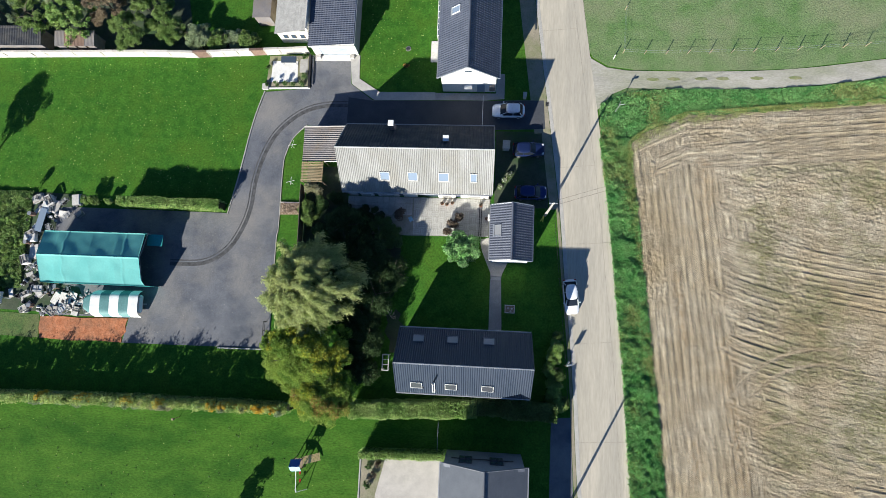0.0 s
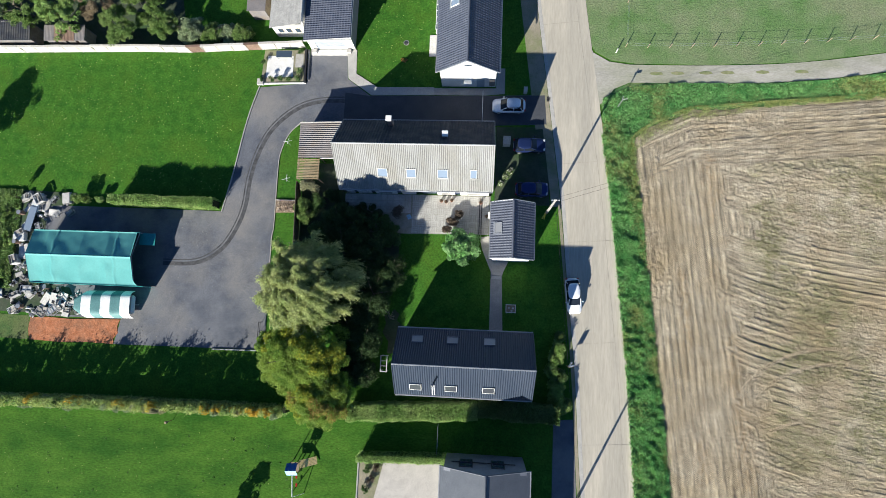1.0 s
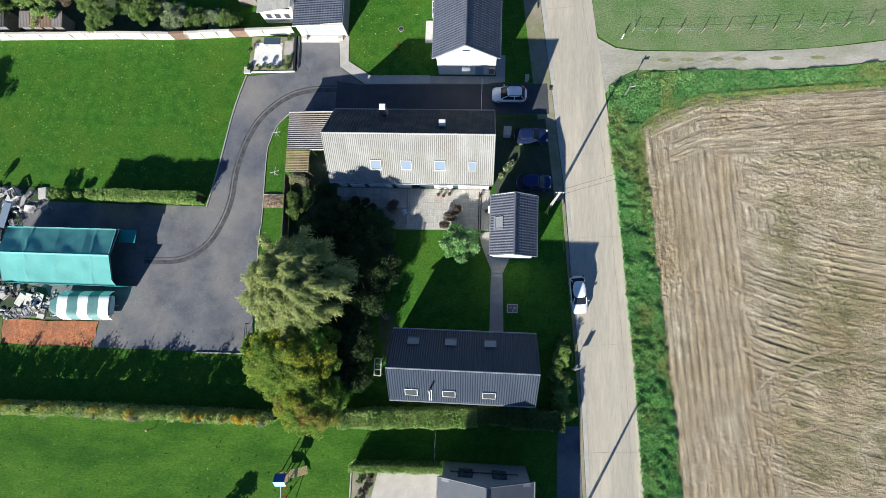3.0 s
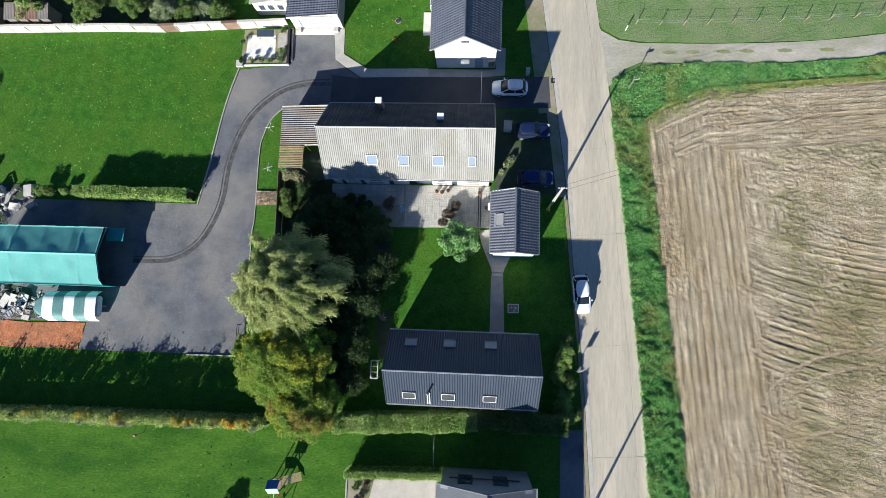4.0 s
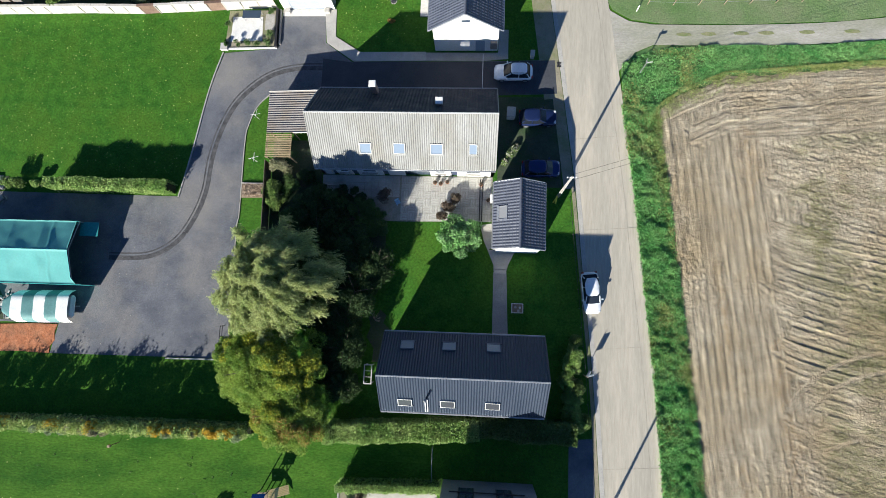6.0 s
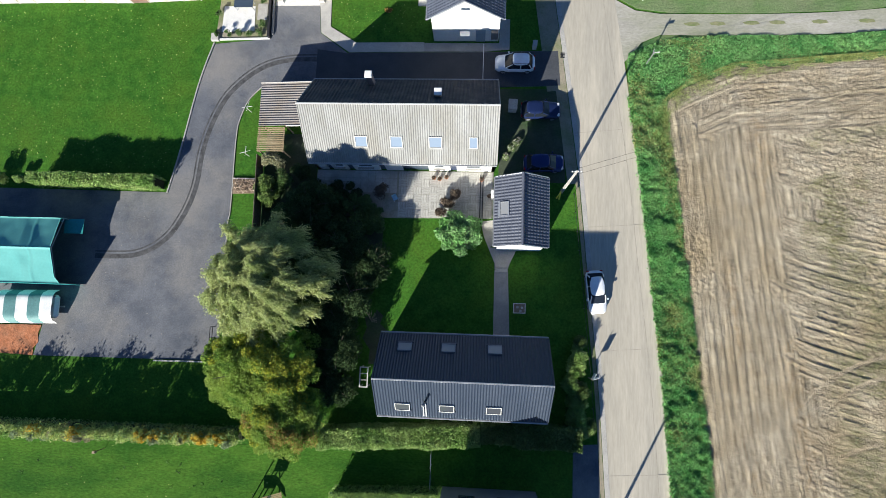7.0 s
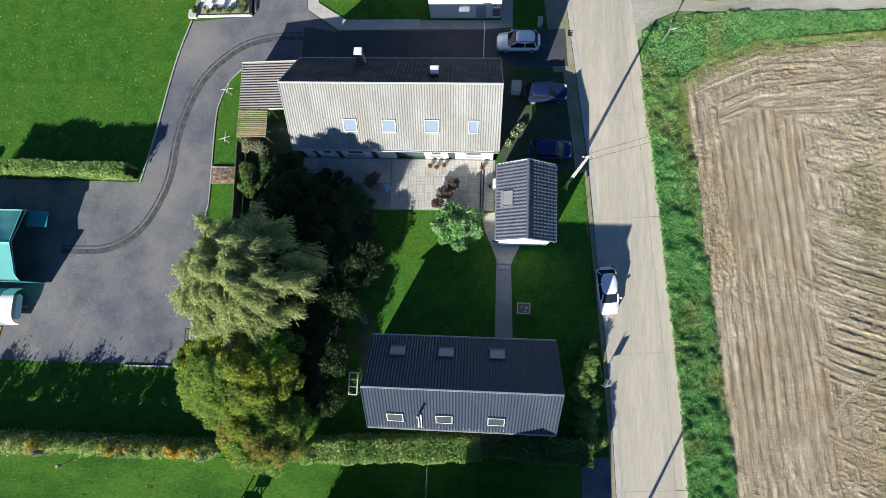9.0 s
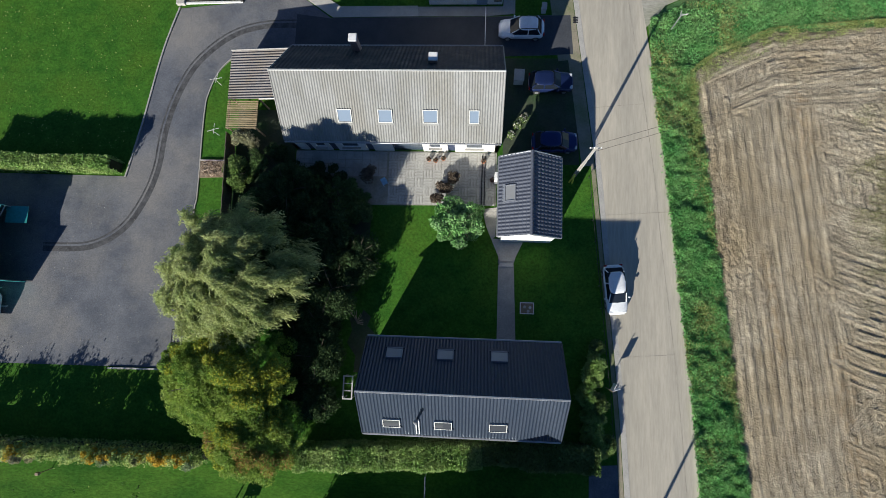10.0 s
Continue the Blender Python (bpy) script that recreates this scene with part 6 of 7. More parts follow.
M_OLDSLATE = mat("old_pale_slate", (0.40, 0.39, 0.37), (0.30, 0.295, 0.28), scale=1.5, rough=0.85, grain=6.0, bump=0.3, dark=0.12)
M_MIDLEAF = foliage("green_leaf", (0.15, 0.25, 0.065), (0.25, 0.335, 0.11))
M_BROWNLEAF = foliage("brown_leaf", (0.13, 0.10, 0.075), (0.20, 0.16, 0.125))
M_REDDISH = foliage("reddish_leaf", (0.21, 0.165, 0.11), (0.33, 0.27, 0.18))
M_DIRT = mat("dry_dirt", (0.30, 0.265, 0.20), (0.24, 0.22, 0.16), scale=0.8, rough=0.95, grain=9.0, bump=0.4, big=0.3, third=(0.17, 0.19, 0.09))

# ---- north: boundary wall, garage, outbuildings ----
def boundary_wall():
    """A wall of concrete panels between posts, with one or two rusty panels."""
    wall = tagged(new("wall_north"), "pale concrete panel wall along the lawn with rusty panels", "wall", "", "structure")
    line = [(-78.0, 23.8), (-60.7, 24.0), (-40.0, 24.2), (-32.7, 24.1), (-16.9, 24.8)]
    pts, acc = [], 0.0
    for (xa, ya), (xb, yb) in zip(line, line[1:]):
        n = max(1, round(math.hypot(xb - xa, yb - ya) / 2.05))
        pts += [(xa + (xb - xa) * k / n, ya + (yb - ya) * k / n) for k in range(n)]
    pts.append(line[-1])
    for k, ((xa, ya), (xb, yb)) in enumerate(zip(pts, pts[1:])):
        ln, ang = math.hypot(xb - xa, yb - ya), math.degrees(math.atan2(yb - ya, xb - xa))
        rusty = k in (len(pts) - 5, len(pts) - 9)
        p = part("panel", boxes((0.06, ln - 0.06, -0.04, 0.04, 0.02, 1.55), bevel=0.01), M_RUST if rusty else M_PANEL, wall)
        p.matrix_local = pose(xa, ya, 0, -4 + (k * 37 % 5), 0, ang)
        c = part("coping", boxes((0.0, ln, -0.17, 0.17, 1.55, 1.62), bevel=0.015), M_RUST if rusty else M_PANEL, wall)
        c.matrix_local = pose(xa, ya, -0.02 * (k % 3), 0, 0, ang + (k * 53 % 7 - 3) * 0.25)
        q = part("post", boxes((-0.07, 0.07, -0.08, 0.08, 0, 1.5)), M_CONCRETE, wall)
        q.matrix_local = pose(xa, ya, 0, 0, 0, ang)


M_PANEL = mat("white_concrete_panel", (0.58, 0.55, 0.50), (0.48, 0.455, 0.41), scale=0.9, rough=0.9, grain=9.0, bump=0.15, per_object=0.12)
boundary_wall()


def garage():
    o = thing("garage", "white garage with a dark tiled roof", "garage")
    xa, xb, ya, yb = -16.3, -10.1, 24.55, 36.0
    part("wall", boxes((xa + 0.2, xa + 0.45, ya + 0.1, yb, 0, 2.65)), M_WHITEWALL, o)
    # unlit east wall coloured grey, the others stay white
    part("wall", boxes((xb - 0.35, xb - 0.1, ya + 0.1, yb, 0, 3.2)), M_GREYSHADEWALL, o)
    part("wall", boxes((xa + 0.2, -15.2, ya, ya + 0.1, 0, 2.6), (-11.4, xb - 0.1, ya, ya + 0.1, 0, 2.9), (-15.2, -11.4, ya, ya + 0.1, 2.35, 2.75)), M_WHITEWALL, o)
    d = part("garage_door", boxes((-15.2, -11.4, ya + 0.06, ya + 0.1, 0.03, 2.35)), M_DOORGREY, o, "pale blue-grey garage door")
    for k in range(5):
        part("door_panel", boxes((-15.15, -11.45, ya + 0.03, ya + 0.06, 0.08 + 0.46 * k, 0.48 + 0.46 * k), bevel=0.01), M_DOORGREY, d)
    roof_slope("roof_slope", (xa, yb, 2.75), (xa, ya - 0.25, 2.75), (xb, yb, 3.35), tiled(0.3, 0.36, 0.05), 240, 50, M_TILE, o)
    part("verge_trim", boxes((xa, xb, ya - 0.33, ya - 0.25, 2.6, 2.72)), M_WHITE, o)
    part("rain_gutter", boxes((xb, xb + 0.15, ya - 0.2, yb, 3.2, 3.32)), M_GREYMETAL, o)
    for x in (-15.6, -11.0):
        p = part("planter", boxes((x - 0.3, x + 0.3, ya - 0.6, ya - 0.1, 0, 0.45), bevel=0.03), M_STONEPALE, o, "stone planter beside the door")
    return o


M_DOORGREY = paint("garage_door_paint", (0.36, 0.40, 0.46), 0.4)
garage()
slab("garage_apron", [(-16.2, 24.55), (-11.2, 24.55), (-11.2, 23.7), (-16.2, 23.7)], 0, 0.05, M_STONEPALE, "pale threshold slab before the garage", category="pavement")



def old_outbuilding():
    o = thing("old_outbuilding", "old outbuilding with a pale slate roof and white walls", "outbuilding")
    part("wall", boxes((-20.8, -16.6, 26.35, 26.6, 0, 2.5)), M_WHITEWALL, o)
    part("wall", boxes((-20.8, -20.55, 26.6, 38.0, 0, 2.45)), M_WHITEWALL, o)
    part("wall", boxes((-16.85, -16.6, 26.6, 38.0, 0, 3.3)), M_WHITEWALL, o)
    for x in (-20.2, -19.1, -17.9):
        w = part("window", boxes((x, x + 0.7, 26.3, 26.35, 1.1, 2.0)), M_WOOD, o)
        part("pane", boxes((x + 0.06, x + 0.64, 26.28, 26.3, 1.16, 1.94)), M_WINDOW, w)
    roof_slope("roof_slope", (-21.0, 38.0, 2.55), (-21.0, 26.1, 2.55), (-16.45, 38.0, 3.6), lambda x, y: 0.05 * (1 - (y / 0.45) % 1.0), 40, 80, M_OLDSLATE, o, "pale weathered slates")
    return o


old_outbuilding()


def lean_shed(label, xa, xb, ya, yb, z0, z1, material, profile):
    o = thing("garden_shed", label, "shed")
    for y0, y1, z in ((ya + 0.15, ya + 0.25, z0), (yb - 0.25, yb - 0.15, z1)):
        part("wall", boxes((xa + 0.15, xb - 0.15, y0, y1, 0, z)), M_LEAN, o)
    for x in (xa + 0.15, xb - 0.25):
        part("wall", boxes((x, x + 0.1, ya + 0.25, yb - 0.25, 0, z0)), M_WOOD, o)
    roof_slope("roof_slope", (xa, ya, z0), (xb, ya, z0), (xa, yb, z1), profile, int((xb - xa) / 0.04), 2, material, o)
    return o


lean_shed("small hut with a flat grey felt roof", -24.4, -21.9, 28.6, 33.0, 2.3, 2.4, M_LEAN, lambda x, y: 0.0)
lean_shed("long low shed with a dark corrugated roof behind the wall", -68.0, -54.1, 24.6, 27.2, 2.2, 2.7, M_DARKSHADEFIBRE, corrugated(0.25, 0.06))
for k in range(4):
    lean_shed("small shed with a rusty sheet roof", -52.3 + 1.46 * k, -50.9 + 1.46 * k, 24.6, 26.7, 2.05, 2.3, M_RUST if k in (1, 2) else M_LEAN, corrugated(0.2, 0.03))


def terrace():
    slab("terrace", [(-22.7, 19.8), (-16.8, 19.8), (-16.9, 24.4), (-22.5, 24.4)], 0, 0.06, M_DIRT, "planted gravel terrace beside the drive", category="terrace")
    slab("terrace_paving", [(-22.1, 20.6), (-18.4, 20.7), (-18.5, 23.6), (-22.0, 23.6)], 0.0, 0.10, M_WHITESTONE, "bright white paving slabs on the terrace", category="paving")
    slab("terrace_paving", [(-18.2, 22.0), (-17.1, 22.0), (-17.1, 23.9), (-18.2, 23.9)], 0.0, 0.09, M_STONEPALE, "pale paving on the terrace", category="paving")
    slab("terrace_edge", [(-22.8, 19.6), (-16.6, 19.75), (-16.6, 19.9), (-22.8, 19.78)], 0, 0.16, M_WHITESTONE, "white stone edging", category="edging")
    slab("terrace_corner", [(-23.1, 19.5), (-22.3, 19.5), (-22.3, 20.3), (-23.1, 20.3)], 0, 0.35, M_STONEPALE, "square pale stone pillar base", category="stone")
    o = thing("garden_table", "low glass-topped garden table", "table", at=(-19.6, 23.5, 0.06))
    part("tabletop", boxes((-1.0, 1.1, -0.45, 0.45, 0.68, 0.72)), M_WINDOW, o)
    for x in (-0.9, 1.0):
        for y in (-0.38, 0.38):
            part("leg", boxes((x - 0.03, x + 0.03, y - 0.03, y + 0.03, 0, 0.68)), M_GREYMETAL, o)
    slab("drive_wall", [(-16.75, 19.8), (-16.5, 19.8), (-16.6, 24.4), (-16.85, 24.4)], 0, 0.55, M_DARK, "dark low wall between terrace and drive", category="wall")
    slab("drive_wall", [(-16.38, 20.2), (-16.22, 20.2), (-16.32, 24.4), (-16.48, 24.4)], 0, 0.3, M_CONCRETE, "pale low wall along the drive", category="wall")


M_WHITESTONE = mat("white_stone", (0.72, 0.71, 0.69), (0.64, 0.63, 0.61), scale=1.5, rough=0.8, grain=9.0, bump=0.1)
terrace()
for k, (x, y) in enumerate([(-22.3, 20.2), (-21.2, 20.2), (-20.0, 20.25), (-18.9, 20.3), (-17.6, 20.3), (-17.4, 21.3), (-17.6, 24.1), (-22.4, 22.5)]):
    tree("terrace_shrub", "small grey-green shrub on the terrace", (x, y, 0.05), 0.7 + 0.1 * (k % 3), 0.5, 0.4, 6, 0.25, 500, 0.07, 0.4, M_LEAF, 40 + k, z0=0.05, limbs=3, radius=0.02)

# trees and bushes behind the wall
def garden_tree(label, at, height, r, material, seed):
    """A loose tree of several boughs of unlike height, each a cloud of small leaf clumps."""
    rng = np.random.default_rng(seed)
    o = thing("garden_tree", label, "tree" if height > 3 else "shrub", at=at)
    trunk(height * 0.7, 0.05 + 0.02 * height, (0.3 * rng.normal(), 0.3 * rng.normal()), 6, rng, r * 0.7, o)
    c, rad = [], []
    for k in range(int(9 + 4.5 * r)):
        ang, rr = k * 2.39996 + rng.random(), r * math.sqrt(rng.random()) * 0.9
        top = height * (1 - 0.45 * (rr / r) ** 2) * rng.uniform(0.7, 1.05)
        lobe = rng.uniform(0.35, 0.75) * min(1.0, 0.5 + r * 0.25)
        for i in range(9):
            d = rng.normal(size=3)
            d /= np.linalg.norm(d)
            q = np.array([math.cos(ang) * rr, math.sin(ang) * rr, max(0.3, top - lobe)]) + d * lobe * (0.9, 0.9, 0.7)
            c.append((q[0], q[1], max(0.25, q[2])))
            s = rng.uniform(0.22, 0.48)
            rad.append((s, s, s * 0.7))
    blades("crown", *crown_cards(rng, c, rad, 120 * len(c), 0.095, 0.36, 0.1, shell=0.2, out=0.9), material, o)
    return o



TREES = [(-60.5, 29.5, 5.0, 3.0, 0), (-55.5, 29.0, 5.5, 3.0, 0), (-49.3, 28.0, 6.0, 3.0, 2), (-45.0, 30.0, 6.0, 2.8, 3), (-41.5, 27.0, 4.6, 2.8, 1), (-38.5, 29.5, 5.0, 2.6, 0), (-35.8, 27.0, 3.6, 2.0, 1), (-32.4, 26.5, 2.6, 1.8, 1),
         (-29.6, 26.2, 1.9, 1.5, 1), (-27.4, 26.4, 1.7, 1.3, 0), (-25.5, 26.2, 2.0, 1.2, 1), (-52.0, 32.5, 7.0, 3.4, 1), (-40.0, 33.5, 7.0, 3.2, 0), (-62.0, 35.0, 7.0, 3.5, 0), (-68, 30, 6, 3.2, 1)]
for k, (x, y, h, r, s) in enumerate(TREES):
    garden_tree(("dark green garden tree behind the wall", "green bushy tree behind the wall", "yellow-green tree behind the wall", "tree with reddish brown leaves behind the wall")[s],
         (x, y, 0), h, r, (M_MIDLEAF if k % 3 else M_GREYLEAF, M_GREYLEAF if k % 2 else M_MIDLEAF, M_HEDGE, M_REDDISH)[s], 60 + k)
# tree shade behind the wall painted as a dark sheet
slab("shrubbery_ground", [(-75, 24.5), (-36, 24.6), (-25, 24.9), (-26, 26.6), (-34, 28.5), (-37, 42), (-75, 42)], -0.03, 0.02, M_DARKSHADEGROUND, "ground under the trees behind the wall, coloured dark for shade", category="ground")
# rough bushes at the yard's west edge
for k in range(11):
    x, y = -56.6 + (k * 37 % 10) * 0.38, 3.0 - 1.25 * k
    tree("wild_bush", "rough green wild bush", (x - 1.6, y, 0), 0.5 + 0.12 * (k % 3), 1.2, 1.1, 14, 0.3, 3000, 0.09, 0.4, M_MIDLEAF if k % 2 else M_HEDGE, 80 + k, z0=0.05, limbs=4, radius=0.04)
# trees that throw their shade on the lawns
tree("lawn_tree", "slim tree at the side of the lawn", (-61.4, 8.4, 0), 6.6, 2.9, 2.6, 34, 0.8, 9000, 0.14, 0.4, M_MIDLEAF, 95, z0=1.6, radius=0.14)
tree("garden_shrub", "green shrub at the end of the hedge", (-45.0, 3.4, 0), 1.9, 1.1, 0.9, 12, 0.45, 2200, 0.10, 0.4, M_MIDLEAF, 98, z0=0.1, limbs=4, radius=0.04)
tree("garden_shrub", "small green shrub before the hedge", (-42.6, 3.3, 0), 1.2, 0.8, 0.6, 9, 0.35, 1300, 0.10, 0.4, M_HEDGE, 99, z0=0.1, limbs=4, radius=0.04)
tree("young_tree", "slim young tree beside the scrap heap", (-54.3, 3.4, 0), 2.3, 0.5, 0.5, 8, 0.35, 900, 0.08, 0.4, M_MIDLEAF, 96, z0=0.8, radius=0.05)
tree("lawn_tree", "bushy tree in the south lawn", (-22.4, -37.0, 0), 4.4, 1.3, 1.2, 20, 0.55, 4500, 0.13, 0.4, M_MIDLEAF, 97, z0=1.4, radius=0.12)

# garden of the long house, in the willow's shade
GARDEN = [(-14.5, 5.7, 2.7, 1.2, 2), (-15.3, 3.2, 2.4, 1.0, 1), (-15.0, 2.2, 2.2, 1.3, 1), (-13.6, 3.6, 2.0, 1.3, 0), (-11.0, 1.6, 1.8, 1.6, 0), (-8.4, 1.4, 1.7, 1.5, 0), (-6.0, 1.0, 1.9, 1.7, 0), (-9.6, -1.2, 1.6, 1.5, 0), (-6.6, -2.2, 1.5, 1.4, 0), (-4.2, -0.6, 1.6, 1.4, 0),
          (-13.4, 0.4, 1.7, 1.4, 0), (-4.6, -4.4, 1.4, 1.2, 0), (-6.2, -12.5, 1.5, 1.3, 0), (-5.0, -8.6, 1.0, 1.0, 0)]
for k, (x, y, h, r, s) in enumerate(GARDEN):
    tree("garden_shrub", ("dark green shrub in the shaded garden", "green shrub beside the fence", "pale leafy climber beside the pergola")[s],
         (x, y, 0), h, r, r * 0.9, 14, 0.55, 3500, 0.10, 0.45, (M_LEAF, M_MIDLEAF, M_CLIMBER)[s], 110 + k, z0=0.1, limbs=4, radius=0.05)
# low shrubs over the patio, most with shade put into the leaf colour
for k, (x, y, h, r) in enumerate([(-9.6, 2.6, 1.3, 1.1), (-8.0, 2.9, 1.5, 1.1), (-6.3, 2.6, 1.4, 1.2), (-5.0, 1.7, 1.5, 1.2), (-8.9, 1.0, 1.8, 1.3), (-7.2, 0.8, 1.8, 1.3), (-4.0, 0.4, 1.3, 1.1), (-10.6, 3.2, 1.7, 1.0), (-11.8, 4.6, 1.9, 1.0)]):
    tree("garden_shrub", "low dark shrub growing over the shaded patio", (x, y, 0), h, r, r * 0.9, 16, 0.42, 3600, 0.10, 0.42, M_LEAF if k % 3 == 0 else M_SHADELEAF, 170 + k, z0=0.1, limbs=4, radius=0.04)
# trees added to fill the dark garden, shade put into their leaves
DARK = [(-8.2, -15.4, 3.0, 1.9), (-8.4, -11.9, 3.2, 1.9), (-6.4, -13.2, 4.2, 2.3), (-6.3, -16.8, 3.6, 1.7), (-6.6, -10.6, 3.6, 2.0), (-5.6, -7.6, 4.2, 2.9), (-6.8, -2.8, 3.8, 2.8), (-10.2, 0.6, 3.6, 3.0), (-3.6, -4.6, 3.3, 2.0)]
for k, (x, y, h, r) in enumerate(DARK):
    tree("shade_tree", "garden tree in the willow's shade, its leaves coloured darker for it", (x, y, 0), h, r, r, 60, 0.75, 16000, 0.11, 0.4, M_SHADELEAF, 150 + k, z0=0.5, limbs=7, radius=0.12)
for k, (x, y, h, r) in enumerate([(2.9, 0.9, 1.0, 0.65), (3.6, 1.8, 1.2, 0.75), (4.2, 2.7, 1.1, 0.65)]):
    tree("red_shrub", "shrub with dry reddish brown leaves beside the patio", (x, y, 0), h, r, r * 0.9, 11, 0.32, 1500, 0.09, 0.5, M_BROWNLEAF, 130 + k, z0=0.1, limbs=6, radius=0.03)
tree("red_shrub", "shrub with reddish leaves in the willow's shade", (-3.2, 2.8, 0), 1.6, 0.8, 0.8, 10, 0.4, 1600, 0.09, 0.5, M_BROWNLEAF, 134, z0=0.1, limbs=5, radius=0.03)
o = thing("ground_rail", "pale timber rail lying before the patio wall", "rail")
part("rail", boxes((-10.3, -6.2, 3.92, 4.02, 0.06, 0.2), bevel=0.02), M_STONEPALE, o)

# ---- the house to the south and its garden ----
slab("gravel_drive", [(-6.6, -27.1), (3.3, -26.8), (3.3, -46), (-6.6, -46)], 0, 0.04, M_GRAVEL, "pale gravel forecourt", category="drive")
# concrete under the house's shadow, shade painted with the asphalt colour
slab("side_drive", [(16.2, -21.4), (18.5, -21.2), (19.7, -46), (16.0, -46)], 0, 0.03, M_ASPHALT, "side drive, shaded concrete coloured as dark asphalt", category="drive")
strip("drive_kerb", [(-6.7, -46), (-6.7, -27.0)], 0.0, -0.15, 0, 0.14, M_CONCRETE, "concrete edging of the gravel", "kerb")
hedge("gravel_hedge", "narrow clipped hedge along the gravel", [(-6.5, -26.5), (3.75, -26.15)], 0.7, 2.0, 9000, 0.09, M_HEDGE, 17)
slab("gravel_bed", [(-6.5, -27.3), (-3.6, -27.2), (-3.9, -28.6), (-4.6, -31.5), (-4.8, -36.0), (-6.5, -36.0)], 0.0, 0.055, M_DIRT, "stony planting bed along the gravel", category="bed")
for k, (x, y) in enumerate([(-5.5, -28.2), (-5.0, -29.2), (-5.6, -30.4), (-4.4, -28.0)]):
    tree("garden_shrub", "small dry brown shrub in the stony bed", (x, y, 0.03), 0.55, 0.5, 0.6, 8, 0.22, 600, 0.07, 0.4, M_BROWNLEAF if k % 2 else M_LEAF, 140 + k, z0=0.05, limbs=4, radius=0.03)
for x in (6.2, 9.7):
    w = part("window", boxes((x - 0.75, x + 0.75, -25.76, -25.7, 2.2, 4.9)), M_DARK, south, "tall dark window")
    part("pane", boxes((x - 0.65, x - 0.03, -25.7, -25.67, 2.3, 4.8), (x + 0.03, x + 0.65, -25.7, -25.67, 2.3, 4.8)), M_WINDOW, w)
part("awning_bar", rods(((4.6, -25.62, 3.6), (11.6, -25.62, 3.6)), r=0.06), M_DARK, south)
o = thing("wire_fence", "thin wire fence with slim posts", "fence")
for k in range(4):
    part("post", rods(((2.75, -22.6 - k * 1.2, 0), (2.75, -22.6 - k * 1.2, 1.3)), r=0.03), M_GREYMETAL, o)
part("rail", rods(((2.75, -22.6, 1.28), (2.75, -26.2, 1.28)), ((2.75, -22.6, 0.7), (2.75, -26.2, 0.7)), r=0.015), M_GREYMETAL, o)


def play_tower():
    o = thing("play_tower", "wooden play tower with a blue roof and a ramp", "play tower", at=(-14.0, -28.2, 0), turn=4)
    for x in (-0.6, 0.6):
        for y in (-0.6, 0.6):
            part("post", boxes((x - 0.05, x + 0.05, y - 0.05, y + 0.05, 0, 2.2)), M_WOOD, o)
    part("deck", boxes((-0.65, 0.65, -0.65, 0.65, 1.1, 1.18)), M_WOOD, o)
    for s, m, lab in ((1, M_BLUE, "blue tarpaulin roof"), (-1, M_PALEBLUE, "pale blue tarpaulin roof")):
        bm = bmesh.new()
        vs = [bm.verts.new(p) for p in ((-0.75, 0, 2.9), (0.75, 0, 2.9), (0.75, s * 0.8, 2.15), (-0.75, s * 0.8, 2.15))]
        f = bm.faces.new(vs)
        r = bmesh.ops.extrude_face_region(bm, geom=[f])
        for v in r["geom"]:
            if isinstance(v, bmesh.types.BMVert):
                v.co.z -= 0.04
        part("roof", bm, m, o, lab)
    for k in range(6):
        b = part("ramp_board", boxes((0, 2.4, -0.55 + 0.18 * k, -0.4 + 0.18 * k, -0.02, 0.02)), M_NEWWOOD, o, "new yellow wood board")
        b.matrix_local = pose(0.65, 0.35, 1.15, 0, 22, 8)
    part("swing_beam", rods(((0, -0.6, 2.1), (0, -3.6, 2.1)), r=0.06), M_WHITE, o)
    part("swing_leg", rods(((0, -3.6, 2.1), (-0.9, -3.9, 0)), ((0, -3.6, 2.1), (0.9, -3.9, 0)), r=0.05), M_WHITE, o)
    for y in (-1.5, -2.6):
        part("swing_seat", boxes((-0.12, 0.12, y - 0.25, y + 0.25, 0.45, 0.49)), M_REDLAMP, o, "red swing seat")
        part("swing_rope", rods(((0, y - 0.22, 2.1), (0, y - 0.22, 0.48)), ((0, y + 0.22, 2.1), (0, y + 0.22, 0.48)), r=0.012), M_DARK, o)
    return o


M_PALEBLUE = mat("pale_blue_sheet", (0.26, 0.46, 0.62), (0.30, 0.50, 0.66), scale=1.0, rough=0.6, grain=6.0, bump=0.05)
M_NEWWOOD = mat("new_wood", (0.62, 0.46, 0.22), (0.70, 0.54, 0.28), scale=1.5, rough=0.7, grain=8.0, bump=0.1)
play_tower().scale = (0.85, 0.85, 0.85)
o = thing("bird_post", "slim post with a small box in the lawn", "post", at=(-30.1, -23.9, 0))
part("post", rods(((0, 0, 0), (0, 0, 1.3)), r=0.04), M_WOOD, o)
part("box", boxes((-0.15, 0.15, -0.12, 0.12, 1.3, 1.6), bevel=0.02), M_WOOD, o)

# ---- small things ----
o = thing("garden_table", "small pale-rimmed garden table on the shaded lawn", "table", at=(10.9, -8.6, 0))
part("rim", boxes((-0.6, 0.6, -0.5, -0.42, 0.42, 0.47), (-0.6, 0.6, 0.42, 0.5, 0.42, 0.47), (-0.6, -0.52, -0.42, 0.42, 0.42, 0.47), (0.52, 0.6, -0.42, 0.42, 0.42, 0.47)), M_STONEPALE, o)
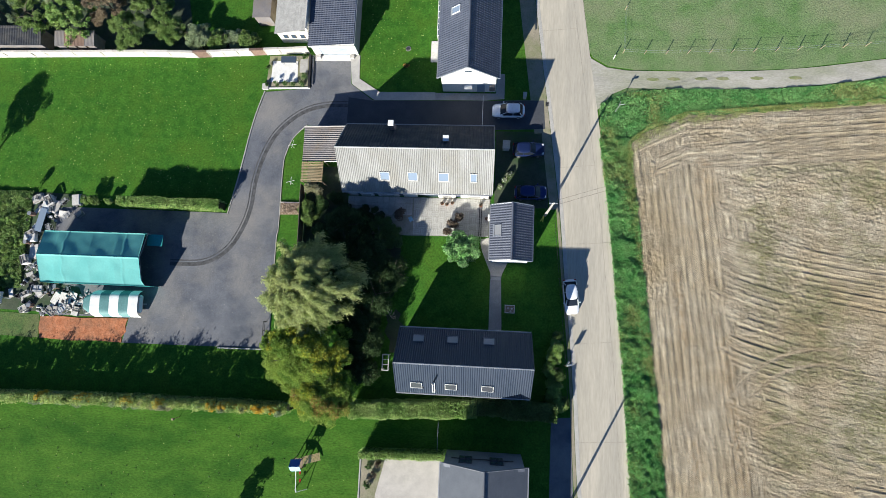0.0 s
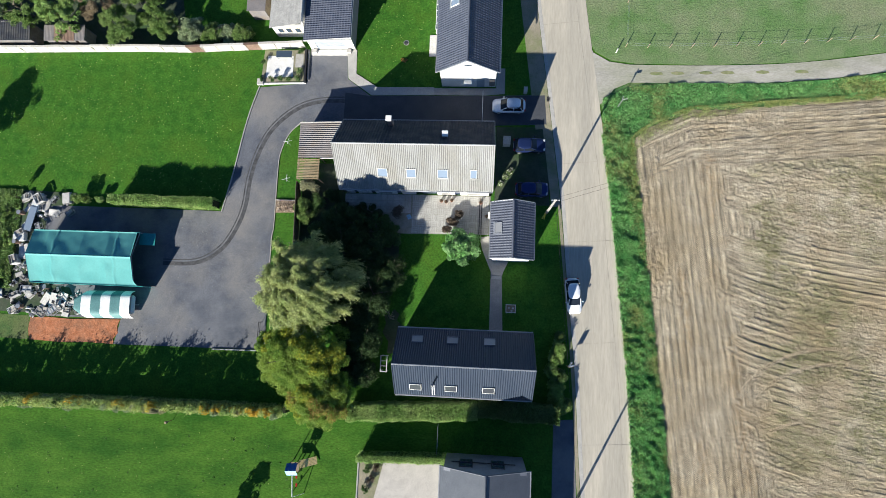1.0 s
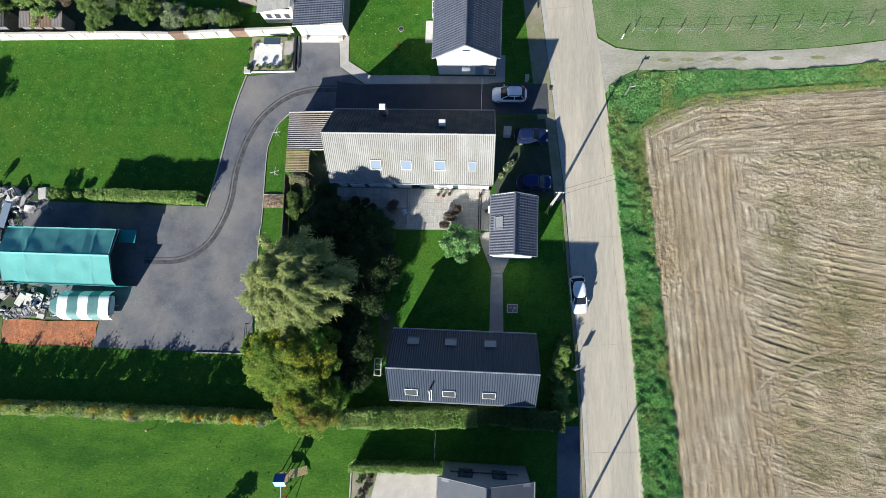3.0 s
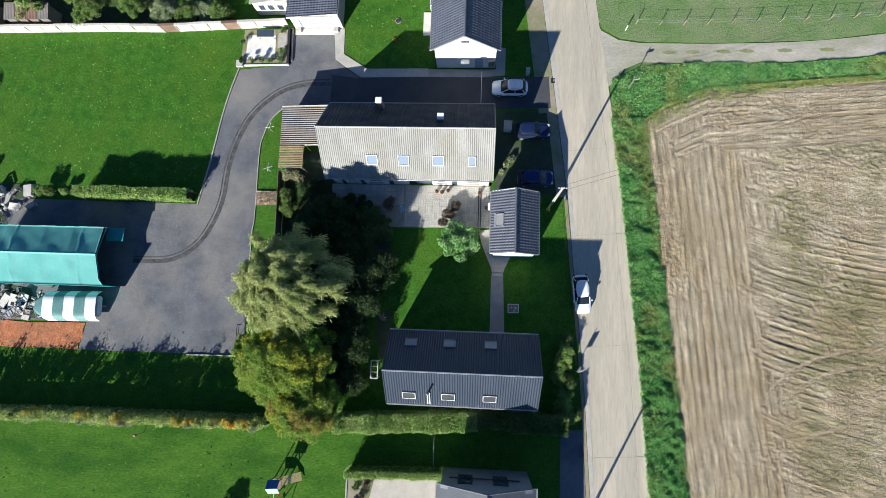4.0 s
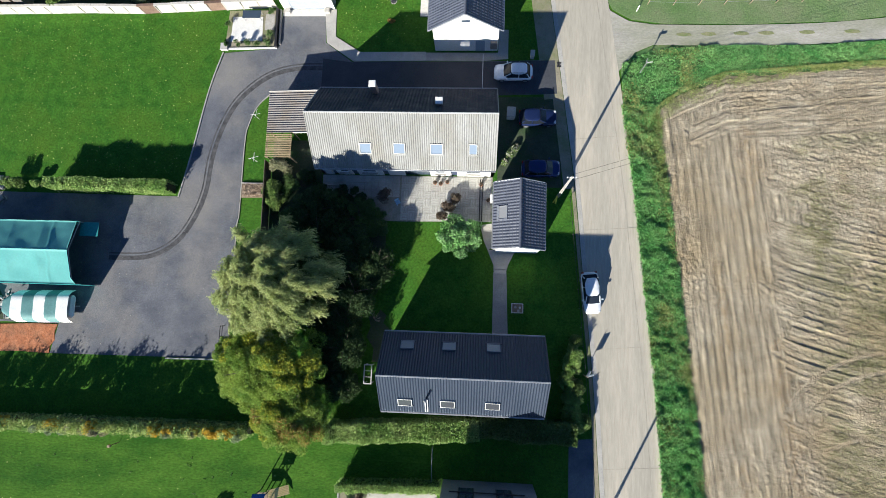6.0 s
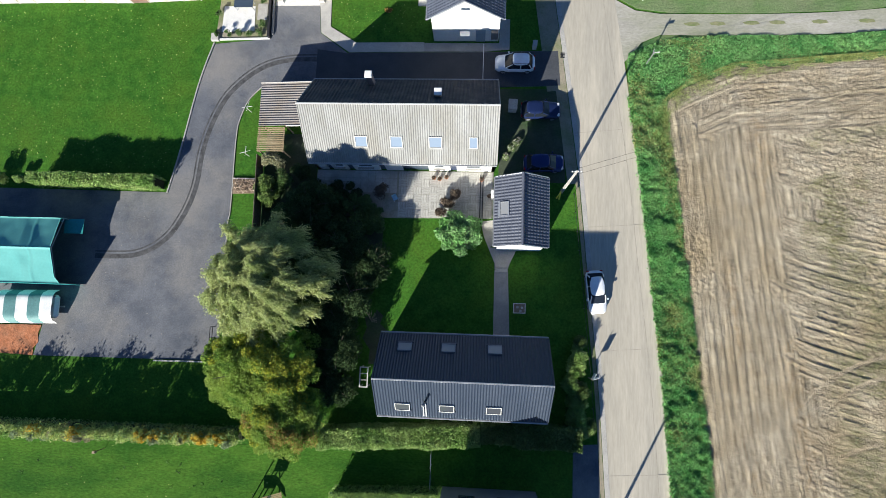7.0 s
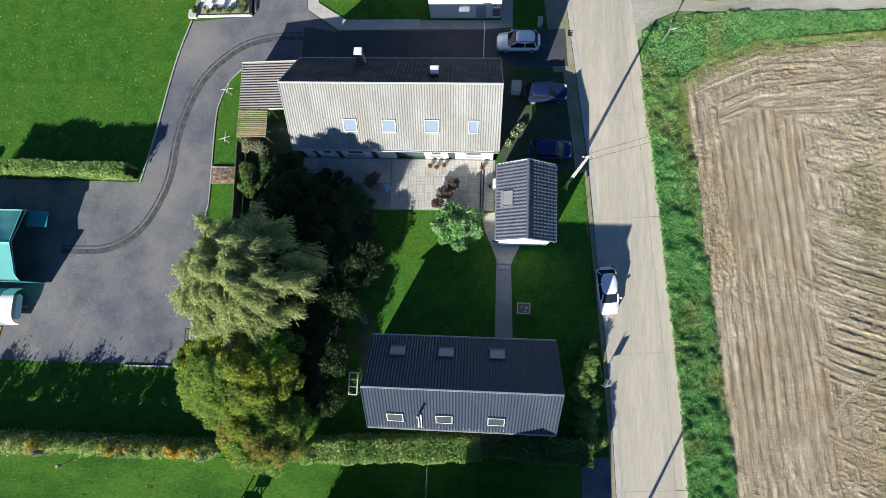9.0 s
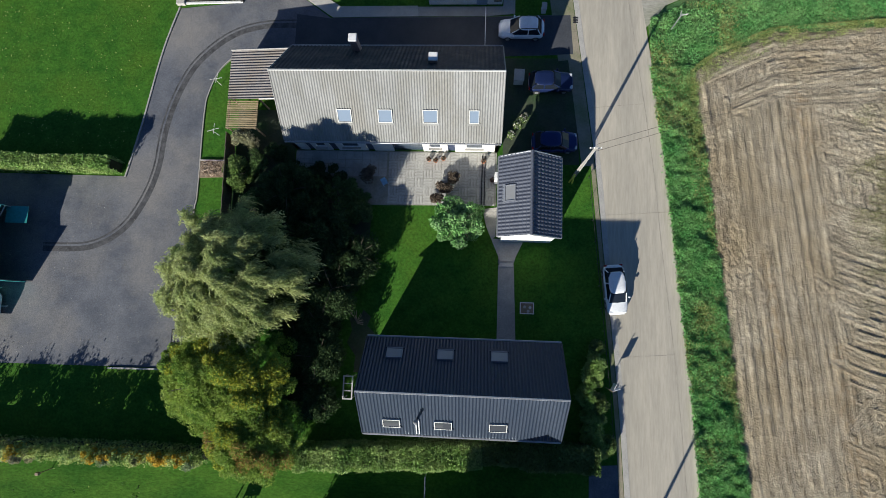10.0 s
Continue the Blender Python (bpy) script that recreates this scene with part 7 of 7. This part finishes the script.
part("tabletop", boxes((-0.52, 0.52, -0.42, 0.42, 0.42, 0.45)), M_WOOD, o)
for x, y in ((-0.2, 0.1), (0.25, 0.05), (0.1, -0.25)):
    part("bowl", rod(bmesh.new(), (x, y, 0.45), (x, y, 0.53), 0.08, 0.13, sides=10), M_STONEPALE, o)
for x in (-0.5, 0.5):
    for y in (-0.4, 0.4):
        part("leg", boxes((x - 0.04, x + 0.04, y - 0.04, y + 0.04, 0, 0.42)), M_WOOD, o)
o = thing("gate_rack", "white metal rack standing beside the house wall", "rack", at=(-4.0, -15.7, 0))
for x in (-0.35, 0.35):
    for y in (-0.9, 0.9):
        part("post", rods(((x, y, 0), (x, y, 1.3)), r=0.04), M_PANELGREY, o)
part("top_frame", boxes((-0.42, 0.42, -0.98, -0.88, 1.27, 1.33), (-0.42, 0.42, 0.88, 0.98, 1.27, 1.33), (-0.42, -0.32, -0.88, 0.88, 1.27, 1.33), (0.32, 0.42, -0.88, 0.88, 1.27, 1.33), (-0.32, 0.32, -0.3, -0.24, 1.27, 1.33), (-0.32, 0.32, 0.3, 0.36, 1.27, 1.33)), M_PANELGREY, o)
for lab, at, sx, sy, h in (("pale storage chest beside the house", (9.9, 12.15, 0.0), 0.42, 0.52, 1.0), ("pale cabinet beside the drive", (12.1, 18.9, 0.0), 0.2, 0.32, 0.8)):
    o = thing("storage_chest", lab, "chest", at=at, turn=-3)
    part("body", boxes((-sx, sx, -sy, sy, 0, h * 0.85), bevel=0.02), M_STONEPALE, o)
    part("lid", boxes((-sx - 0.04, sx + 0.04, -sy - 0.04, sy + 0.04, h * 0.85, h), bevel=0.03), M_STONEPALE, o)
o = thing("pole_barrier", "slim white pole fence beside the house", "fence")
part("rail", rods(((6.75, 14.9, 1.4), (6.75, 18.4, 1.4)), r=0.035), M_WHITE, o)
for y in (14.9, 16.6, 18.4):
    part("post", rods(((6.75, y, 0), (6.75, y, 1.4)), r=0.035), M_WHITE, o)
for x, y in ((-18.0, 11.4), (-17.8, 6.5)):
    o = thing("drying_rack", "white metal stake with crossed arms in the grass strip", "stake", at=(x, y, 0), turn=x * 40, group="stakes in the grass")
    part("post", rods(((0, 0, 0), (0, 0, 1.2)), r=0.02), M_WHITE, o)
    part("arm", rods(((-0.5, 0, 1.2), (0.6, 0.2, 1.15)), ((0, -0.3, 1.1), (0.2, 0.7, 1.15)), r=0.02), M_WHITE, o)
o = thing("garden_chair", "pale garden chair on the patio", "chair", at=(-1.9, 2.2, 0.06), turn=30)
part("seat", boxes((-0.25, 0.25, -0.25, 0.25, 0.42, 0.46), bevel=0.015), M_PALEBLUE, o)
part("backrest", boxes((-0.25, 0.25, 0.22, 0.27, 0.5, 0.9), bevel=0.015), M_PALEBLUE, o)
for x in (-0.22, 0.22):
    for y in (-0.22, 0.22):
        part("leg", boxes((x - 0.02, x + 0.02, y - 0.02, y + 0.02, 0, 0.42)), M_WHITE, o)
for k, (x, y) in enumerate([(2.0, 4.4), (2.6, 4.3), (3.3, 4.5), (6.9, 4.3), (7.7, 2.6)]):
    o = thing("plant_pot", "terracotta pot with a dry plant on the patio", "plant pot", at=(x, y, 0.06), group="pots on the patio")
    bm = bmesh.new()
    rod(bm, (0, 0, 0), (0, 0, 0.35), 0.15, 0.22, sides=12)
    part("pot", bm, M_BRICK, o)
    r2 = np.random.default_rng(200 + k)
    blades("plant", *crown_cards(r2, [(0, 0, 0.45)], [(0.2, 0.2, 0.18)], 110, 0.08, 0.4), M_BROWNLEAF, o)
o = thing("wall_cabinet", "white meter box on the shed wall", "cabinet", at=(8.1, 2.5, 0.0))
part("box", boxes((-0.25, 0.15, -0.3, 0.3, 1.2, 2.3), bevel=0.02), M_WHITE, o)
part("leg", boxes((-0.2, 0.1, -0.2, 0.2, 0, 1.2)), M_GREYMETAL, o)

# roadside strip west of the kerb, its fence and the drain
strip("roadside_strip", [p for p in ROAD_W if 13 < p[1] < 60], -0.05, -2.1, -0.03, 0.035, M_DIRT, "dry dirt and gravel strip beside the kerb", "verge")
strip("roadside_strip", [(15.58, 14.2), (16.81, 4.2)], -0.05, -1.2, -0.03, 0.033, M_DIRT, "dry dirt strip beside the kerb", "verge")
strip("roadside_strip", [(16.81, 4.2)] + [p for p in ROAD_W if -70 < p[1] < 4], -0.05, -0.4, -0.03, 0.035, M_DIRT, "narrow dry dirt strip beside the kerb", "verge")
# house and shed shadow on the front lawn, painted as dark ground
slab("front_yard", [(8.6, 4.2), (15.4, 4.2), (15.2, 8.0), (14.9, 14.2), (8.6, 14.2)], -0.03, 0.022, M_DARKSHADEGROUND, "lawn before the house, painted dark for the shadow on it", category="ground")
o = thing("road_fence", "low dark wire fence along the front garden", "fence")
ys = list(np.arange(3.0, -20.5, -1.9))
for y in ys:
    x = road_x(y) - 0.75
    part("post", rods(((x, y, 0), (x, y, 0.7)), r=0.02), M_DARK, o)
part("rail", rods(*[((road_x(a) - 0.75, a, 0.68), (road_x(b) - 0.75, b, 0.68)) for a, b in zip(ys, ys[1:])], r=0.02), M_DARK, o)
o = thing("drain_cover", "small iron drain grate in the road edge", "drain", at=(15.05, 17.95, 0.055))
for k in range(4):
    part("bar", boxes((-0.22, 0.22, -0.3 + 0.16 * k, -0.2 + 0.16 * k, 0, 0.03)), M_DARK, o)


def lawn_specks():
    """Fallen leaves and daisies on the lawns."""
    rng = np.random.default_rng(51)
    n = 1000
    p = np.concatenate([np.stack([rng.uniform(-60, -26, n), rng.uniform(5, 23.5, n)], 1), np.stack([rng.uniform(-60, -8, 260), rng.uniform(-40, -24.5, 260)], 1), np.stack([rng.uniform(-9, 0.5, 300), rng.uniform(20.5, 36, 300)], 1)])
    p = np.concatenate([p, np.full((len(p), 1), 0.03)], 1)
    a = rng.normal(size=p.shape)
    a[:, 2] *= 0.15
    a /= np.linalg.norm(a, axis=1)[:, None]
    b = np.cross(a, [0, 0, 1.0])
    s = (0.03 + 0.07 * rng.random(len(p)) ** 2)[:, None]
    tagged(blades("fallen_leaves", p, a * s, b * s * 0.8, M_SPECK), "pale fallen leaves scattered on the lawn", "leaves", "", "stuff")


def yard_litter():
    """Small stones, chips and leaves over the asphalt."""
    rng = np.random.default_rng(52)
    n = 1100
    p = np.stack([rng.uniform(-38, -20, n), rng.uniform(-14.6, 2.0, n), np.full(n, 0.05)], 1)
    p[:, :2] += rng.normal(size=(n, 2)) * 0.6
    p = p[(p[:, 0] < -19.9) & (p[:, 1] > -14.8)]
    a = rng.normal(size=p.shape)
    a[:, 2] *= 0.2
    a /= np.linalg.norm(a, axis=1)[:, None]
    b = np.cross(a, [0, 0, 1.0])
    s = (0.018 + 0.06 * rng.random(len(p)) ** 4)[:, None]
    tagged(blades("yard_litter", p, a * s, b * s * 0.6, M_LITTER), "pale chips and leaves scattered over the asphalt", "litter", "", "stuff")


M_LITTER = mat("litter", (0.30, 0.29, 0.26), (0.16, 0.155, 0.14), scale=1.0, rough=0.8, grain=9.0, bump=0, per_island=0.5)
yard_litter()
M_SPECK = mat("dry_leaf", (0.20, 0.31, 0.06), (0.34, 0.40, 0.13), scale=2.0, rough=0.8, grain=9.0, bump=0, per_island=0.3)
lawn_specks()


# patio slabs, last
M_JOINT = mat("mossy_joint", (0.33, 0.32, 0.28), (0.24, 0.24, 0.19), scale=1.5, rough=0.95, grain=9.0, bump=0.3)
def patio():
    base = slab("patio", [(-10.3, 0.3), (-1.7, 0.2), (8.1, 0.35), (8.1, 5.2), (-10.3, 5.2)], -0.03, 0.045, M_JOINT, "worn grey concrete slab patio before the house", category="patio")
    bm = box(bmesh.new(), -0.39, 0.39, -0.126, 0.126, 0, 0.04, bevel=0.01)
    me = bpy.data.meshes.new("paving_slab")
    bm.to_mesh(me)
    bm.free()
    me.materials.append(M_PAVING)
    rng = random.Random(4)
    # three slabs a square, the squares turned in turn
    for i in range(12):
        for j in range(6):
            for k in (-1, 0, 1):
                x, y, turned = -1.25 + 0.8 * i, 0.72 + 0.8 * j, (i + j) % 2
                ob = new("paving_slab", me)
                ob.parent = base
                ob.matrix_basis = pose(x + turned * k * 0.265, y + (1 - turned) * k * 0.265, 0.018 + 0.008 * rng.random(), rng.uniform(-0.7, 0.7), rng.uniform(-0.7, 0.7), 90 * turned + rng.uniform(-1.0, 1.0))
    bm = bmesh.new()
    for i in range(11):
        for j in range(3):
            x, y = -9.9 + 0.77 * i, 3.2 + 0.77 * j
            box(bm, x - 0.37, x + 0.37, y - 0.37, y + 0.37, 0.02, 0.06)
    tagged(part("shaded_paving", bm, M_PAVING, base), "larger grey slabs before the wall", "", "", "stuff")


M_PAVING = mat("paving_concrete", (0.47, 0.46, 0.43), (0.36, 0.352, 0.33), scale=0.6, rough=0.9, grain=8.0, bump=0.2, big=0.5, third=(0.27, 0.265, 0.24), per_object=0.10)
patio()


# pasture fence beside the lane
def pasture_fence():
    o = thing("pasture_fence", "wire pasture fence on wooden posts beside the lane", "fence")
    line = [(24.9, 31.0), (24.6, 25.0)] + [(24.6 + 2.7 * k, 24.85 + 0.02 * k * k * 0.5) for k in range(1, 16)]
    for x, y in line:
        part("post", rods(((x, y, 0), (x, y, 1.0)), r=0.045), M_WOOD, o)
    for z in (0.5, 0.95):
        part("wire", rods(*[((*a, z), (*b, z)) for a, b in zip(line, line[1:])], r=0.008), M_GREYMETAL, o)


pasture_fence()
o = thing("road_marker", "short white post at the lane corner", "post", at=(23.4, 24.2, 0))
part("post", rods(((0, 0, 0), (0, 0, 1.0)), r=0.06), M_WHITE, o)

# front of the tiled house
part("porch_canopy", boxes((4.3, 5.3, 18.95, 19.55, 1.75, 2.0), bevel=0.02), M_WHITE, north, "small white porch canopy")
part("door", boxes((5.9, 6.9, 19.49, 19.54, 0.03, 2.1), bevel=0.01), M_DOORBLUE, north, "blue-grey front door")
part("meter_box", boxes((7.5, 8.2, 19.2, 19.54, 0.9, 2.1), bevel=0.02), M_LEAN, north, "grey box on the wall")
w = part("window", boxes((4.4, 5.4, 19.48, 19.54, 5.55, 6.0)), M_WHITE, north, "small gable window")
part("pane", boxes((4.47, 5.33, 19.46, 19.48, 5.62, 5.93)), M_WINDOW, w)

o = thing("cold_frame", "white glazed lean-to frame along the house wall", "cold frame", at=(0.45, 26.6, 0))
bm = bmesh.new()
for k in range(9):
    rod(bm, (0.0, 0.85 * k, 1.25), (0.55, 0.85 * k, 1.75), 0.05, sides=5)
for x, z in ((0.0, 1.25), (0.27, 1.5), (0.55, 1.75)):
    rod(bm, (x, 0, z), (x, 6.8, z), 0.045, sides=5)
part("frame", bm, M_WHITE, o)
raw("pane", [(0.0, 0, 1.22), (0.55, 0, 1.72), (0.55, 6.8, 1.72), (0.0, 6.8, 1.22), (0.0, 0, 1.20), (0.55, 0, 1.70), (0.55, 6.8, 1.70), (0.0, 6.8, 1.20)], [(0, 1, 2, 3), (7, 6, 5, 4), (0, 4, 5, 1), (1, 5, 6, 2), (2, 6, 7, 3), (3, 7, 4, 0)], M_WINDOW, o)
part("plinth", boxes((0.0, 0.06, 0, 6.8, 0, 1.2)), M_WHITEWALL, o)
slab("door_step", [(-0.4, 23.6), (0.9, 23.6), (0.9, 26.5), (-0.4, 26.5)], 0, 0.14, M_STONEPALE, "pale concrete step beside the house", category="step")

# small things on the lawn of the tiled house and beside the yard
o = thing("leaf_heap", "small heap of orange-brown fallen leaves on the lawn", "leaf heap", at=(-3.7, 23.0, 0))
r2 = np.random.default_rng(71)
blades("leaves", *crown_cards(r2, [(0, 0, 0.06), (0.2, 0.1, 0.05), (-0.15, 0.15, 0.05)], [(0.32, 0.25, 0.07)] * 3, 420, 0.06, 0.6), M_RUSSET, o)
o = thing("manhole_cover", "round dark iron manhole cover in the lawn", "manhole cover", at=(-3.5, 25.5, 0))
part("rim", rod(bmesh.new(), (0, 0, 0), (0, 0, 0.04), 0.36, sides=20), M_CONCRETE, o)
part("lid", rod(bmesh.new(), (0, 0, 0.04), (0, 0, 0.06), 0.3, sides=20), M_DARKSHADEFIBRE, o)
o = thing("yard_rail", "short dark metal rail at the edge of the yard", "rail", at=(-19.85, -12.6, 0.03))
for y in (-1.1, 0.0, 1.1):
    part("post", rods(((0, y, 0), (0, y, 1.0)), r=0.04), M_DARK, o)
for z in (0.5, 0.98):
    part("bar", rods(((0, -1.15, z), (0, 1.15, z)), r=0.035), M_DARK, o)

# edging beside the patio
for x in (6.75, 7.0):
    slab("patio_edging", [(x, 0.4), (x + 0.09, 0.4), (x + 0.09, 4.9), (x, 4.9)], 0.02, 0.14, M_DARK, "dark timber edging across the patio", category="edging")
M_PALEBLOSSOM = foliage("pale_blossom", (0.62, 0.60, 0.50), (0.72, 0.70, 0.62))
# shrubs along the front of the long house, bare ground and a dead shrub beside the barn house
for k, (x, y, h, r) in enumerate([(10.26, 8.2, 0.7, 0.4), (9.8, 7.6, 0.8, 0.4), (9.3, 6.8, 0.7, 0.35), (10.6, 8.6, 0.5, 0.3)]):
    o = tree("front_shrub", "low flowering shrub with pale blossoms before the house", (x, y, 0), h, r, r, 8, 0.25, 700, 0.07, 0.4, M_MIDLEAF, 340 + k, z0=0.05, limbs=4, radius=0.02)
    blades("blossoms", *crown_cards(np.random.default_rng(350 + k), [(0, 0, h * 0.75)], [(r, r, 0.2)], 60, 0.06, 0.8), M_PALEBLOSSOM, o, "pale blossoms")
# bare ground coloured as if in shade
slab("bare_ground", [(-3.9, -14.6), (-2.2, -14.6), (-2.2, -11.2), (-2.9, -10.6), (-2.6, -9.8), (-3.3, -9.2), (-3.6, -10.0), (-4.5, -9.9), (-4.2, -11.0), (-4.6, -12.1), (-3.8, -13.2)], -0.02, 0.02, M_DARKSHADEGROUND, "bare trodden ground beside the house, darkened for shade", category="ground")
o = thing("dead_shrub", "bare shrub with pale thin branches", "shrub", at=(-3.9, -10.2, 0))
rr = random.Random(12)
for k in range(11):
    a = rr.uniform(-0.6, 2.6)
    part("branch", rods(((0, 0, 0), (0.35 * math.cos(a), 0.35 * math.sin(a), 0.8)), ((0.35 * math.cos(a), 0.35 * math.sin(a), 0.8), (0.95 * math.cos(a + 0.3), 0.95 * math.sin(a + 0.3), 1.1 + 0.5 * rr.random())), r=0.014, sides=5), M_STALK, o)
